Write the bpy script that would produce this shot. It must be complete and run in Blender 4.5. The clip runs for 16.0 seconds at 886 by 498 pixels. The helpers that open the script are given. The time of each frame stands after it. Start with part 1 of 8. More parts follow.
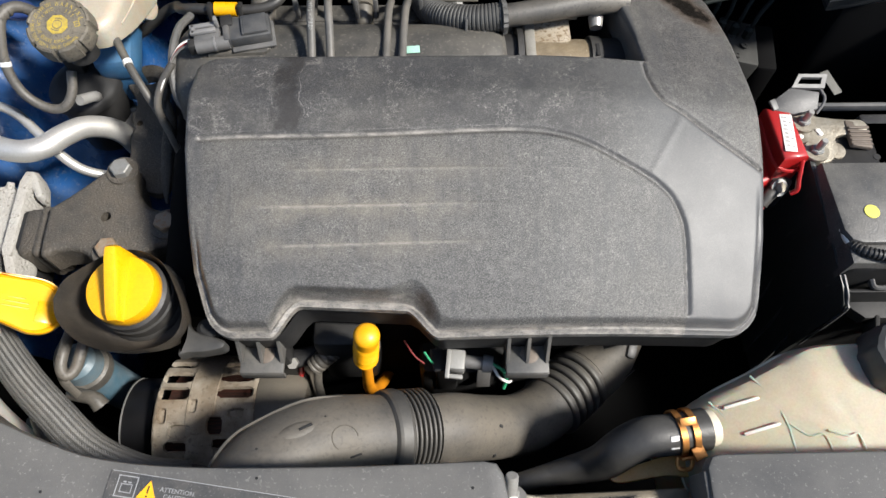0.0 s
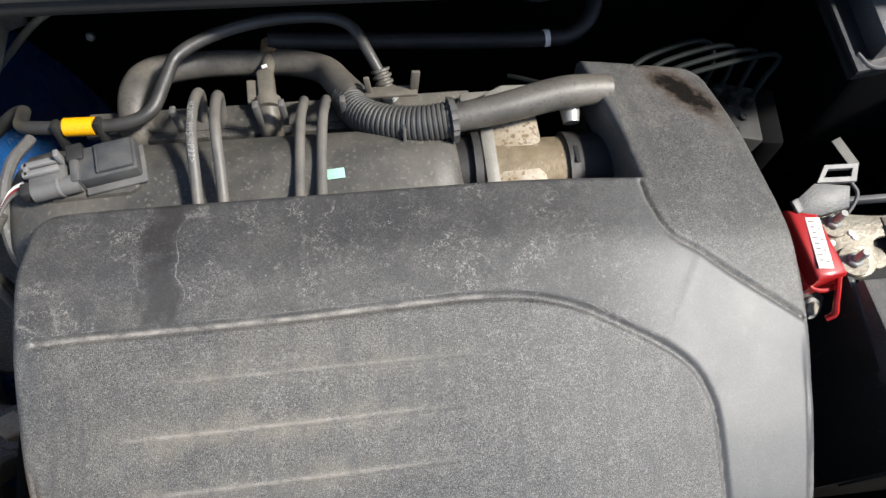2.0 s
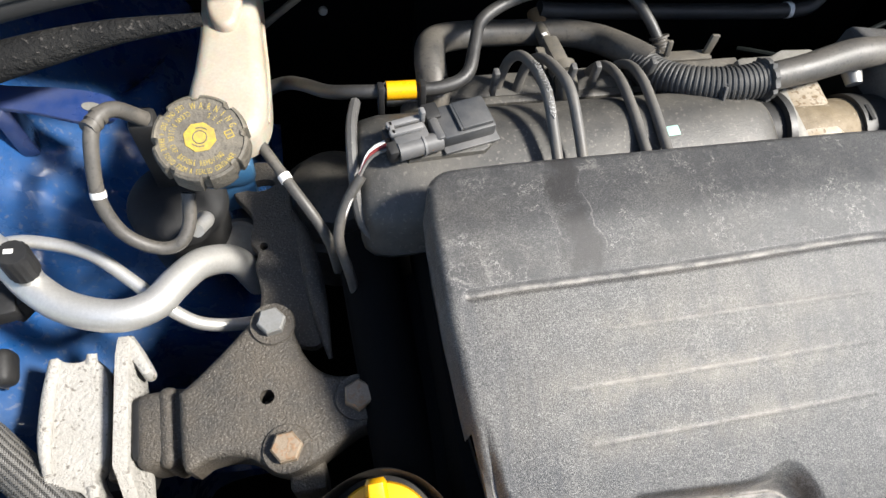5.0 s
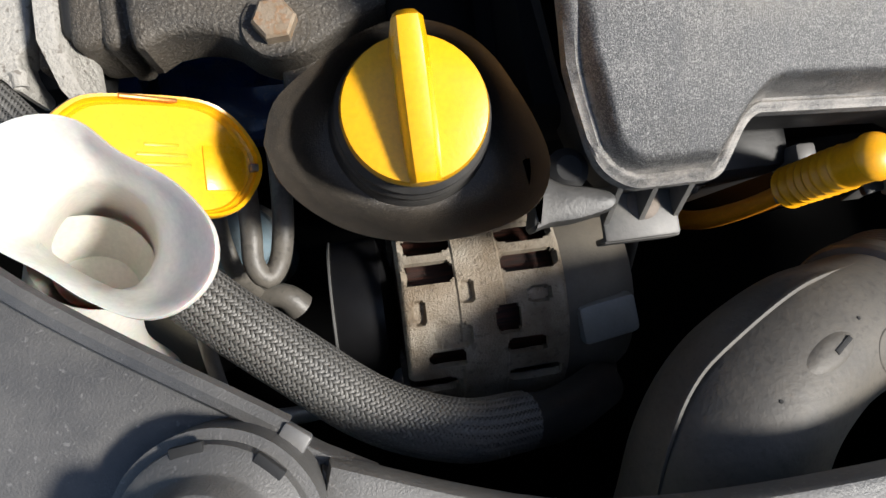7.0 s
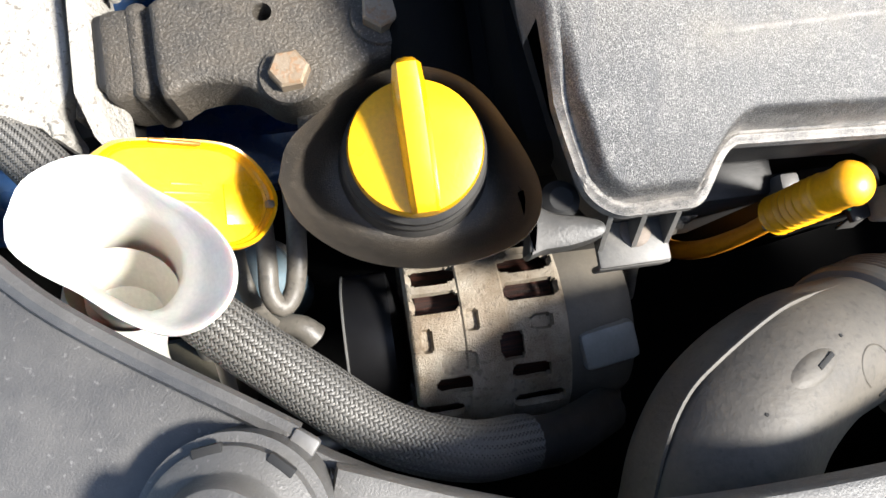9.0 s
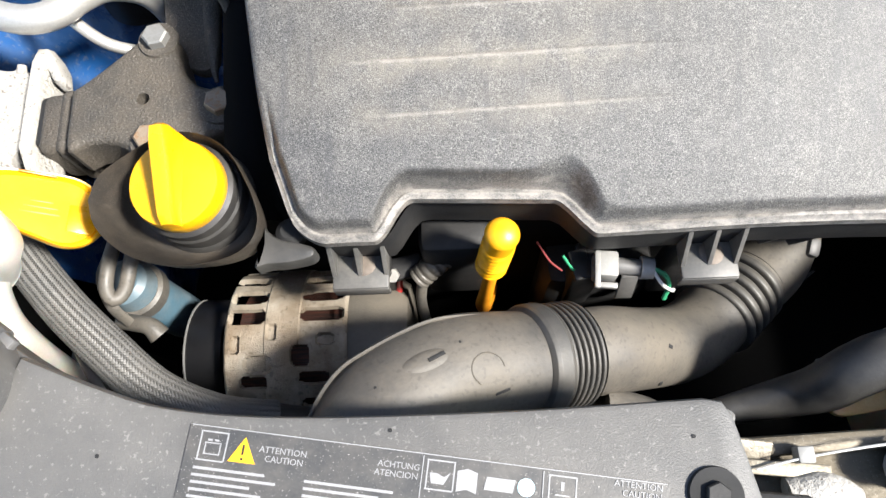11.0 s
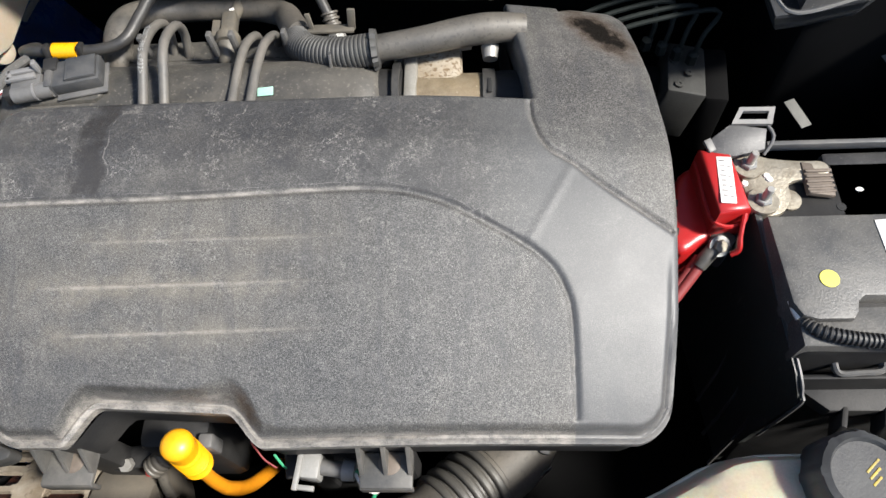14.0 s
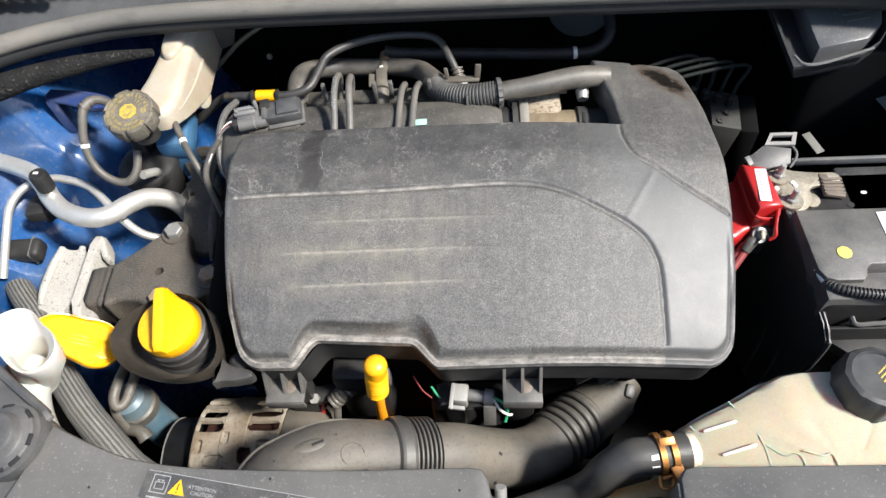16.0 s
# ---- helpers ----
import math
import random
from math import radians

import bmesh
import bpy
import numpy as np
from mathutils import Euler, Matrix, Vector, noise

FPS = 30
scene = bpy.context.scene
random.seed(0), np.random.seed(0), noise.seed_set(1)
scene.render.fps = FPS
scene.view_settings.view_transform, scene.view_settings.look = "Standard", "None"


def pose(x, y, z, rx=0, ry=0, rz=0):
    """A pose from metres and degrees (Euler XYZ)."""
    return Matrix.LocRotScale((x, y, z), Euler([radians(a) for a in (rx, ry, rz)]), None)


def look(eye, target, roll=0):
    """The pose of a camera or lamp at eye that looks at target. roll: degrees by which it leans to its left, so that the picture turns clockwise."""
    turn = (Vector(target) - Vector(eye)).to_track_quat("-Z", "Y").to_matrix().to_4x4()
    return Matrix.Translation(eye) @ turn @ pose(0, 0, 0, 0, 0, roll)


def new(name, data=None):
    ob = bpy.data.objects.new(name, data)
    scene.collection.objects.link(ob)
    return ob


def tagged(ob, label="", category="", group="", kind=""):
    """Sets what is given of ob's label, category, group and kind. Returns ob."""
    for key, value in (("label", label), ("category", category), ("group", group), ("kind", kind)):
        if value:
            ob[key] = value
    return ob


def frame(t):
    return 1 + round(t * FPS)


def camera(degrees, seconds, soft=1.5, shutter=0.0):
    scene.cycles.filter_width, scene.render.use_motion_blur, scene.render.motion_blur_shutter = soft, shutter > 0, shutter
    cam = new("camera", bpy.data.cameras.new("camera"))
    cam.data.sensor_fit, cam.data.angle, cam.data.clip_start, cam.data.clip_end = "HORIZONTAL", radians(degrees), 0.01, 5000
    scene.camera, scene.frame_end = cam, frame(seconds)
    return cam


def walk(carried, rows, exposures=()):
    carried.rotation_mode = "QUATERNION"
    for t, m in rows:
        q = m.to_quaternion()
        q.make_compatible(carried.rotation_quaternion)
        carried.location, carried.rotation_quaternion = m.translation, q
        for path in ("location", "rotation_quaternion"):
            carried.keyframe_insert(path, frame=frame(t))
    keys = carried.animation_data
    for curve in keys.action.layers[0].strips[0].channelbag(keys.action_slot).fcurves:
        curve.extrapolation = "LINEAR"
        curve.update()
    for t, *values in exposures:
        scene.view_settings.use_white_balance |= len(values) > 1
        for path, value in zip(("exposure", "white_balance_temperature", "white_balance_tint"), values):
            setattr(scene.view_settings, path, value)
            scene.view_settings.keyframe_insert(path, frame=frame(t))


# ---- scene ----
cam = camera(67.0, 16.0)
PATH = [
    (0, (0.009, 0.14, 1.326), (0.021, 1.013, -0.473), 0.2),
    (0.5, (0.009, 0.177, 1.305), (0.019, 1.065, -0.487), -1.1),
    (1, (0.021, 0.233, 1.272), (0.109, 1.048, -0.553), 4.4),
    (1.5, (0.03, 0.272, 1.257), (0.141, 1.076, -0.571), 5.0),
    (2, (0.022, 0.307, 1.255), (0.164, 1.159, -0.549), 3.9),
    (2.5, (-0.021, 0.33, 1.251), (0.232, 1.197, -0.534), 10.2),
    (3, (-0.066, 0.332, 1.254), (0.19, 1.25, -0.505), 6.6),
    (3.2, (-0.082, 0.335, 1.254), (0.194, 1.269, -0.493), 6.6),
    (5.3, (-0.249, 0.298, 1.21), (0.073, 1.123, -0.583), 13.0),
    (5.5, (-0.255, 0.29, 1.195), (0.06, 1.02, -0.64), 15.2),
    (6, (-0.256, 0.269, 1.159), (0.011, 0.74, -0.766), 21.9),
    (6.5, (-0.253, 0.258, 1.121), (0.026, 0.52, -0.842), 39.2),
    (7, (-0.247, 0.263, 1.093), (-0.01, 0.431, -0.886), 47.2),
    (7.5, (-0.245, 0.265, 1.076), (0.018, 0.397, -0.902), 56.4),
    (8, (-0.247, 0.269, 1.074), (-0.019, 0.435, -0.906), 46.4),
    (8.2, (-0.248, 0.269, 1.076), (-0.03, 0.451, -0.903), 42.4),
    (10.3, (-0.17, 0.205, 1.191), (-0.098, 0.741, -0.734), -0.5),
    (10.5, (-0.14, 0.198, 1.198), (-0.126, 0.758, -0.722), -3.9),
    (11, (-0.064, 0.172, 1.202), (-0.138, 0.821, -0.688), -8.6),
    (11.5, (0.004, 0.174, 1.195), (-0.141, 0.846, -0.683), -14.1),
    (12, (0.063, 0.183, 1.178), (-0.089, 0.876, -0.692), -15.0),
    (12.5, (0.119, 0.198, 1.162), (-0.041, 0.858, -0.719), -15.9),
    (13, (0.152, 0.22, 1.169), (0.047, 0.922, -0.701), -10.4),
    (13.5, (0.153, 0.236, 1.201), (0.067, 1.047, -0.625), -6.9),
    (14, (0.138, 0.215, 1.253), (0.029, 1.153, -0.509), -7.1),
    (14.5, (0.122, 0.174, 1.297), (-0.09, 1.191, -0.412), -12.1),
    (15, (0.091, 0.137, 1.324), (-0.109, 1.165, -0.38), -11.5),
    (15.5, (0.069, 0.101, 1.345), (-0.101, 1.136, -0.358), -9.9),
    (16, (0.053, 0.072, 1.364), (-0.089, 1.182, -0.294), -7.6),
]
EXPOSURES = [(0, 0.74), (1.0, 0.78), (3.2, 0.88), (5.3, 1.12), (6.0, 0.86), (6.4, 0.76), (7, 0.71), (7.5, 0.80), (8.0, 1.58), (8.3, 1.58), (10.3, 1.52), (11.5, 1.52), (12.5, 1.46), (13.1, 1.36), (13.6, 1.2), (14.0, 0.99), (14.5, 1.05), (16, 1.09)]
walk(cam, [(t, look(eye, target, roll)) for t, eye, target, roll in PATH], EXPOSURES)

# ---- light ----
SUN_ELEVATION, SUN_AZIMUTH = 49.0, 108.0  # degrees; azimuth clockwise from +y
world = bpy.data.worlds.new("world")
scene.world = world
world.use_nodes = True
sky = world.node_tree.nodes.new("ShaderNodeTexSky")
sky.sky_type, sky.sun_disc = "NISHITA", False
sky.sun_elevation, sky.sun_rotation = radians(SUN_ELEVATION), radians(SUN_AZIMUTH)
world.node_tree.links.new(sky.outputs[0], world.node_tree.nodes["Background"].inputs[0])
world.node_tree.nodes["Background"].inputs[1].default_value = 0.115
sun = new("sun", bpy.data.lights.new("sun", "SUN"))
sun.data.energy, sun.data.angle, sun.data.color = 4.9, radians(8.0), (1.0, 0.96, 0.895)
_el, _az = radians(SUN_ELEVATION), radians(SUN_AZIMUTH)
sun.matrix_world = look((math.cos(_el) * math.sin(_az) * 5, math.cos(_el) * math.cos(_az) * 5, math.sin(_el) * 5), (0, 0, 0))


# ---- materials ----
def surface(name, color, rough=0.5, metal=0.0, second=None, mix=0.5, scale=60.0, grain=600.0, bump=0.15, dust=0.0,
            dust_color=(0.32, 0.29, 0.25), spots=0.0, spot_color=(0.5, 0.48, 0.44), spot_scale=1300.0, coat=0.0, sss=0.0, sss_scale=0.01,
            rough_var=0.12, streak=None, gloss=0.5, spot_from=0.66, depth=0.0006):
    """A worn surface: two colours in patches, fine grain in the relief, dust in clouds, small specks."""
    m = bpy.data.materials.new(name)
    m.use_nodes = True
    nt = m.node_tree
    bsdf = nt.nodes["Principled BSDF"]
    add = nt.nodes.new
    link = nt.links.new
    coord = add("ShaderNodeTexCoord")

    def noise_tex(sc, detail=4.0, rough_=0.6):
        n = add("ShaderNodeTexNoise")
        n.inputs["Scale"].default_value, n.inputs["Detail"].default_value, n.inputs["Roughness"].default_value = sc, detail, rough_
        if streak:
            mp = add("ShaderNodeMapping")
            mp.inputs["Scale"].default_value = streak
            link(coord.outputs["Object"], mp.inputs[0])
            link(mp.outputs[0], n.inputs["Vector"])
        else:
            link(coord.outputs["Object"], n.inputs["Vector"])
        return n

    def ramp(src, lo, hi):
        r = add("ShaderNodeMapRange")
        r.inputs["From Min"].default_value, r.inputs["From Max"].default_value = lo, hi
        link(src, r.inputs["Value"])
        return r.outputs["Result"]

    def blend(fac, a, b, k=1.0):
        x = add("ShaderNodeMix")
        x.data_type = "RGBA"
        if k != 1.0:
            mu = add("ShaderNodeMath")
            mu.operation = "MULTIPLY"
            mu.inputs[1].default_value = k
            link(fac, mu.inputs[0])
            fac = mu.outputs[0]
        link(fac, x.inputs[0])
        for sock, v in ((x.inputs[6], a), (x.inputs[7], b)):
            if isinstance(v, tuple):
                sock.default_value = (*v, 1)
            else:
                link(v, sock)
        return x.outputs[2]

    big = noise_tex(scale)
    fine = noise_tex(grain, 3.0)
    second = second or tuple(c * 0.6 for c in color)
    col = blend(ramp(big.outputs["Fac"], 0.35, 0.68), color, second, mix)
    col = blend(ramp(fine.outputs["Fac"], 0.3, 0.75), col, tuple(c * 0.55 for c in color), 0.35)
    if dust:
        d = noise_tex(scale * 0.45, 6.0, 0.7)
        col = blend(ramp(d.outputs["Fac"], 0.38, 0.72), col, dust_color, dust)
    if spots:
        s = noise_tex(spot_scale, 2.0, 0.5)
        col = blend(ramp(s.outputs["Fac"], spot_from, spot_from + 0.08), col, spot_color, spots)
    link(col, bsdf.inputs["Base Color"])
    rr = add("ShaderNodeMapRange")
    rr.inputs["To Min"].default_value, rr.inputs["To Max"].default_value = max(0.03, rough - rough_var), min(1, rough + rough_var)
    link(big.outputs["Fac"], rr.inputs["Value"])
    link(rr.outputs["Result"], bsdf.inputs["Roughness"])
    bsdf.inputs["Metallic"].default_value = metal
    bsdf.inputs["Coat Weight"].default_value = coat
    bsdf.inputs["Specular IOR Level"].default_value = gloss
    if sss:
        bsdf.inputs["Subsurface Weight"].default_value = sss
        bsdf.inputs["Subsurface Scale"].default_value = sss_scale
    if bump:
        b = add("ShaderNodeBump")
        b.inputs["Strength"].default_value, b.inputs["Distance"].default_value = bump, depth
        link(fine.outputs["Fac"], b.inputs["Height"])
        link(b.outputs["Normal"], bsdf.inputs["Normal"])
    return m


M_PANEL = surface("panel_plastic", (0.072, 0.071, 0.069), 0.5, second=(0.105, 0.102, 0.096), scale=30, grain=1300, bump=0.4, dust=0.4, dust_color=(0.17, 0.16, 0.145), spots=0.4, spot_color=(0.24, 0.23, 0.215), spot_scale=520, spot_from=0.62)
M_PANELDARK = surface("panel_plastic_dark", (0.046, 0.046, 0.047), 0.5, second=(0.07, 0.068, 0.066), scale=40, grain=1400, bump=0.4, dust=0.5, dust_color=(0.15, 0.142, 0.13), spots=0.45, spot_color=(0.18, 0.175, 0.17), spot_scale=520)
M_BLACK = surface("black_plastic", (0.014, 0.014, 0.0145), 0.55, second=(0.024, 0.024, 0.024), scale=60, bump=0.2, dust=0.12, dust_color=(0.14, 0.13, 0.115), gloss=0.3)
# near-black base colour stands in for the deep shade low in the bay
M_DARK = surface("bay_shade_black", (0.005, 0.005, 0.0052), 0.85, second=(0.008, 0.008, 0.008), scale=20, bump=0.2, gloss=0.06)
M_PIPE = surface("pipe_plastic", (0.052, 0.049, 0.045), 0.6, second=(0.115, 0.100, 0.079), scale=24, grain=420, bump=0.4, dust=0.6, dust_color=(0.17, 0.145, 0.11), spots=0.3, spot_color=(0.02, 0.018, 0.016), spot_scale=300, spot_from=0.6, rough_var=0.15)
M_RUBBER = surface("rubber", (0.018, 0.018, 0.019), 0.48, second=(0.045, 0.044, 0.041), scale=40, bump=0.3, dust=0.5, dust_color=(0.10, 0.093, 0.08))
M_GREYHOSE = surface("grey_hose", (0.050, 0.048, 0.045), 0.5, second=(0.115, 0.105, 0.088), scale=40, bump=0.3, dust=0.45, dust_color=(0.20, 0.175, 0.14), spots=0.4, spot_color=(0.03, 0.028, 0.025), spot_scale=300, spot_from=0.58)
M_YELLOW = surface("yellow_plastic", (0.80, 0.40, 0.004), 0.3, second=(0.74, 0.345, 0.004), scale=40, bump=0.1, spots=0.25, spot_color=(0.30, 0.14, 0.02), coat=0.35)
M_WHITE = surface("white_plastic", (0.68, 0.655, 0.60), 0.4, second=(0.58, 0.53, 0.44), scale=14, mix=0.4, bump=0.05, sss=0.25, sss_scale=0.008)
M_TANK = surface("tank_plastic", (0.46, 0.415, 0.325), 0.36, second=(0.40, 0.335, 0.225), scale=16, mix=0.7, bump=0.06, dust=0.25, dust_color=(0.30, 0.235, 0.15), spots=0.10, spot_color=(0.2, 0.15, 0.09), sss=0.6, sss_scale=0.03)
M_BLUE = surface("blue_paint", (0.010, 0.075, 0.24), 0.28, second=(0.010, 0.040, 0.12), scale=26, bump=0.06, dust=0.35, dust_color=(0.15, 0.165, 0.175), coat=0.6, spots=0.3, spot_color=(0.20, 0.195, 0.185), spot_scale=240, spot_from=0.6)
M_CAST = surface("cast_iron", (0.046, 0.043, 0.039), 0.58, second=(0.095, 0.082, 0.065), scale=30, grain=620, bump=1.0, depth=0.0012, dust=0.5, dust_color=(0.14, 0.112, 0.08), spots=0.55, spot_color=(0.20, 0.185, 0.16), spot_scale=900, spot_from=0.58, metal=0.1)
M_ALU = surface("dirty_aluminium", (0.36, 0.325, 0.265), 0.6, second=(0.12, 0.085, 0.05), mix=0.95, scale=42, grain=900, bump=0.9, depth=0.001, dust=0.6, dust_color=(0.165, 0.112, 0.065), metal=0.15, spots=0.4, spot_color=(0.05, 0.037, 0.025), spot_scale=300, spot_from=0.6)
M_PALE = surface("pale_primer", (0.37, 0.36, 0.335), 0.85, second=(0.26, 0.245, 0.215), scale=40, grain=420, bump=1.0, depth=0.0015, dust=0.3, spots=0.75, spot_color=(0.11, 0.095, 0.08), spot_scale=300, spot_from=0.62)
M_PIPEALU = surface("bare_aluminium", (0.66, 0.65, 0.62), 0.42, second=(0.5, 0.48, 0.44), scale=50, bump=0.15, metal=0.65, dust=0.3, dust_color=(0.4, 0.36, 0.3))
M_STEEL = surface("zinc_steel", (0.42, 0.41, 0.385), 0.45, second=(0.3, 0.28, 0.24), scale=120, bump=0.25, metal=0.55)
M_RUST = surface("rusty_steel", (0.27, 0.205, 0.14), 0.6, second=(0.36, 0.31, 0.25), scale=170, bump=0.6, metal=0.35, spots=0.4, spot_color=(0.30, 0.14, 0.05), spot_from=0.55, spot_scale=300)
M_RED = surface("red_plastic", (0.38, 0.010, 0.010), 0.36, second=(0.26, 0.008, 0.009), scale=40, bump=0.1, dust=0.25, dust_color=(0.20, 0.08, 0.07), coat=0.2)
M_SEAL = surface("seal_rubber", (0.125, 0.118, 0.106), 0.75, second=(0.085, 0.08, 0.073), scale=30, bump=0.4, dust=0.5, dust_color=(0.21, 0.185, 0.15), spots=0.3, spot_color=(0.06, 0.055, 0.048), spot_scale=90, spot_from=0.58, streak=(0.35, 1.0, 1.0))
M_BRAID = surface("braided_sleeve", (0.125, 0.123, 0.118), 0.5, second=(0.07, 0.069, 0.066), scale=50, bump=0.2, dust=0.3, dust_color=(0.17, 0.15, 0.12))
M_COPPER = surface("clamp_copper", (0.55, 0.24, 0.07), 0.4, second=(0.4, 0.17, 0.05), scale=120, bump=0.2, metal=0.8)
M_VALVEGREY = surface("brown_grey_plastic", (0.085, 0.08, 0.07), 0.5, second=(0.15, 0.13, 0.10), scale=110, bump=0.3, dust=0.4, dust_color=(0.2, 0.17, 0.12))
M_PALETUBE = surface("pale_tube", (0.42, 0.40, 0.36), 0.5, second=(0.30, 0.27, 0.22), scale=40, bump=0.1, dust=0.3)
M_TRAYWALL = surface("tray_plastic", (0.022, 0.024, 0.023), 0.42, second=(0.036, 0.039, 0.037), scale=26, grain=500, bump=0.3, dust=0.45, dust_color=(0.06, 0.062, 0.058), streak=(1.0, 1.0, 0.3), spots=0.4, spot_color=(0.13, 0.13, 0.12), spot_scale=300, spot_from=0.66)
M_GROUND = surface("ground", (0.07, 0.07, 0.068), 0.9, scale=6, grain=150, bump=0.6)
M_WIRE = surface("grey_cable", (0.085, 0.082, 0.076), 0.55, second=(0.15, 0.14, 0.125), scale=70, bump=0.15, dust=0.35, dust_color=(0.2, 0.175, 0.14))
M_LABEL = surface("white_label", (0.78, 0.76, 0.72), 0.5, scale=60, bump=0.05)
M_INK = surface("dark_ink", (0.012, 0.012, 0.012), 0.8)
M_PRINT = surface("pale_print", (0.27, 0.27, 0.27), 0.55, second=(0.2, 0.2, 0.2), scale=160)
M_GREYCONN = surface("grey_connector", (0.10, 0.10, 0.10), 0.5, scale=80, bump=0.1, dust=0.2)

M_FOOT = surface("foot_plastic", (0.06, 0.06, 0.058), 0.5, second=(0.095, 0.092, 0.085), scale=60, bump=0.15, dust=0.3)

M_REDCABLE = surface("dull_red_cable", (0.22, 0.03, 0.03), 0.6)


# ---- shapes ----
from mathutils.bvhtree import BVHTree

ORIGIN = {}


def thing(name, at, label, category, group="", kind=""):
    ob = new(name)
    ob.location = at
    ob.empty_display_size = 0.02
    ORIGIN[ob.name] = Vector(at)
    return tagged(ob, label, category, group, kind)


def finish(bm, smooth=True):
    bmesh.ops.recalc_face_normals(bm, faces=bm.faces)
    if smooth:
        for f in bm.faces:
            f.smooth = True
        for e in bm.edges:
            if len(e.link_faces) == 2 and e.calc_face_angle(0) > 0.65:
                e.smooth = False
    return bm


def part(name, bm, material, parent=None, label="", smooth=True):
    finish(bm, smooth)
    me = bpy.data.meshes.new(name)
    bm.to_mesh(me)
    bm.free()
    me.materials.append(material)
    ob = new(name, me)
    if parent:
        ob.parent = parent
        ob.matrix_parent_inverse = Matrix.Translation(-ORIGIN.get(parent.name, Vector()))
    if label:
        ob["label"] = label
    return ob


def single(name, bm, material, label, category, group="", kind=""):
    return tagged(part(name, bm, material), label, category, group, kind)


def curve_points(pts, n):
    """n points evenly along a smooth line through pts."""
    p = [np.array(q, float) for q in pts]
    if len(p) == 2:
        return [p[0] + (p[1] - p[0]) * i / (n - 1) for i in range(n)]
    p = [2 * p[0] - p[1]] + p + [2 * p[-1] - p[-2]]
    out = []
    for i in range(1, len(p) - 2):
        a, b, c, d = p[i - 1 : i + 3]
        for s in np.linspace(0, 1, 16, endpoint=False):
            out.append(0.5 * (2 * b + (c - a) * s + (2 * a - 5 * b + 4 * c - d) * s**2 + (3 * b - a - 3 * c + d) * s**3))
    out.append(p[-2])
    out = np.array(out)
    t = np.r_[0, np.cumsum(np.linalg.norm(np.diff(out, axis=0), axis=1))]
    want = np.linspace(0, t[-1], n)
    return list(np.stack([np.interp(want, t, out[:, k]) for k in range(out.shape[1])], 1))


def bridge(bm, rings, closed=True, cap0=True, cap1=True):
    vs = [[bm.verts.new(p) for p in ring] for ring in rings]
    m = len(vs[0])
    for a, b in zip(vs, vs[1:]):
        for i in range(m if closed else m - 1):
            j = (i + 1) % m
            bm.faces.new((a[i], a[j], b[j], b[i]))
    if closed and cap0:
        bm.faces.new(vs[0][::-1])
    if closed and cap1:
        bm.faces.new(vs[-1])
    return bm


def tube(pts, radius, n=24, seg=12, bm=None, flat=1.0, up=(0, 0, 1), resample=True, caps=True):
    """A tube along a smooth line; radius: a number, or numbers spread along it; flat: height over width."""
    bm = bm or bmesh.new()
    line = curve_points(pts, n) if resample else [np.array(p, float) for p in pts]
    n = len(line)
    rad = np.interp(np.linspace(0, 1, n), np.linspace(0, 1, len(radius)), radius) if hasattr(radius, "__len__") else [radius] * n
    rings, side = [], None
    for i, p in enumerate(line):
        d = np.array(line[min(i + 1, n - 1)]) - np.array(line[max(i - 1, 0)])
        d = d / (np.linalg.norm(d) + 1e-12)
        if side is None:
            side = np.cross(d, up)
            if np.linalg.norm(side) < 1e-3:
                side = np.cross(d, (1, 0, 0))
        side = side - d * (side @ d)
        side = side / np.linalg.norm(side)
        other = np.cross(side, d)
        rings.append([p + rad[i] * (math.cos(a) * side + flat * math.sin(a) * other) for a in np.linspace(0, 2 * math.pi, seg, endpoint=False)])
    return bridge(bm, rings, cap0=caps, cap1=caps)


def lathe(profile, m=None, seg=32, bm=None, wave=None):
    """Turned shape: profile of (radius, height) about z, moved by m. wave(angle, i): factor on the radius."""
    bm = bm or bmesh.new()
    m = m or Matrix()
    rings = []
    for i, (r, h) in enumerate(profile):
        rings.append([m @ Vector((r * (wave(a, i) if wave else 1) * math.cos(a), r * (wave(a, i) if wave else 1) * math.sin(a), h)) for a in np.linspace(0, 2 * math.pi, seg, endpoint=False)])
    return bridge(bm, rings)


def axis(at, towards, spin=0.0):
    """A pose at `at` whose z points along `towards`."""
    q = Vector(towards).to_track_quat("Z", "Y")
    return Matrix.Translation(at) @ q.to_matrix().to_4x4() @ pose(0, 0, 0, 0, 0, spin)


def box(size, m, bevel=0.002, bm=None, segs=2):
    """A box with rounded edges about the pose m."""
    own = bmesh.new()
    bmesh.ops.create_cube(own, size=1)
    bmesh.ops.scale(own, vec=size, verts=own.verts)
    if bevel:
        bmesh.ops.bevel(own, geom=own.edges[:], offset=min(bevel, min(size) * 0.45), segments=segs, affect="EDGES", profile=0.5)
    bmesh.ops.transform(own, matrix=m, verts=own.verts)
    return merge(bm, own)


def merge(bm, own):
    if bm is None:
        return own
    back = {v: bm.verts.new(v.co) for v in own.verts}
    for f in own.faces:
        bm.faces.new([back[v] for v in f.verts])
    own.free()
    return bm


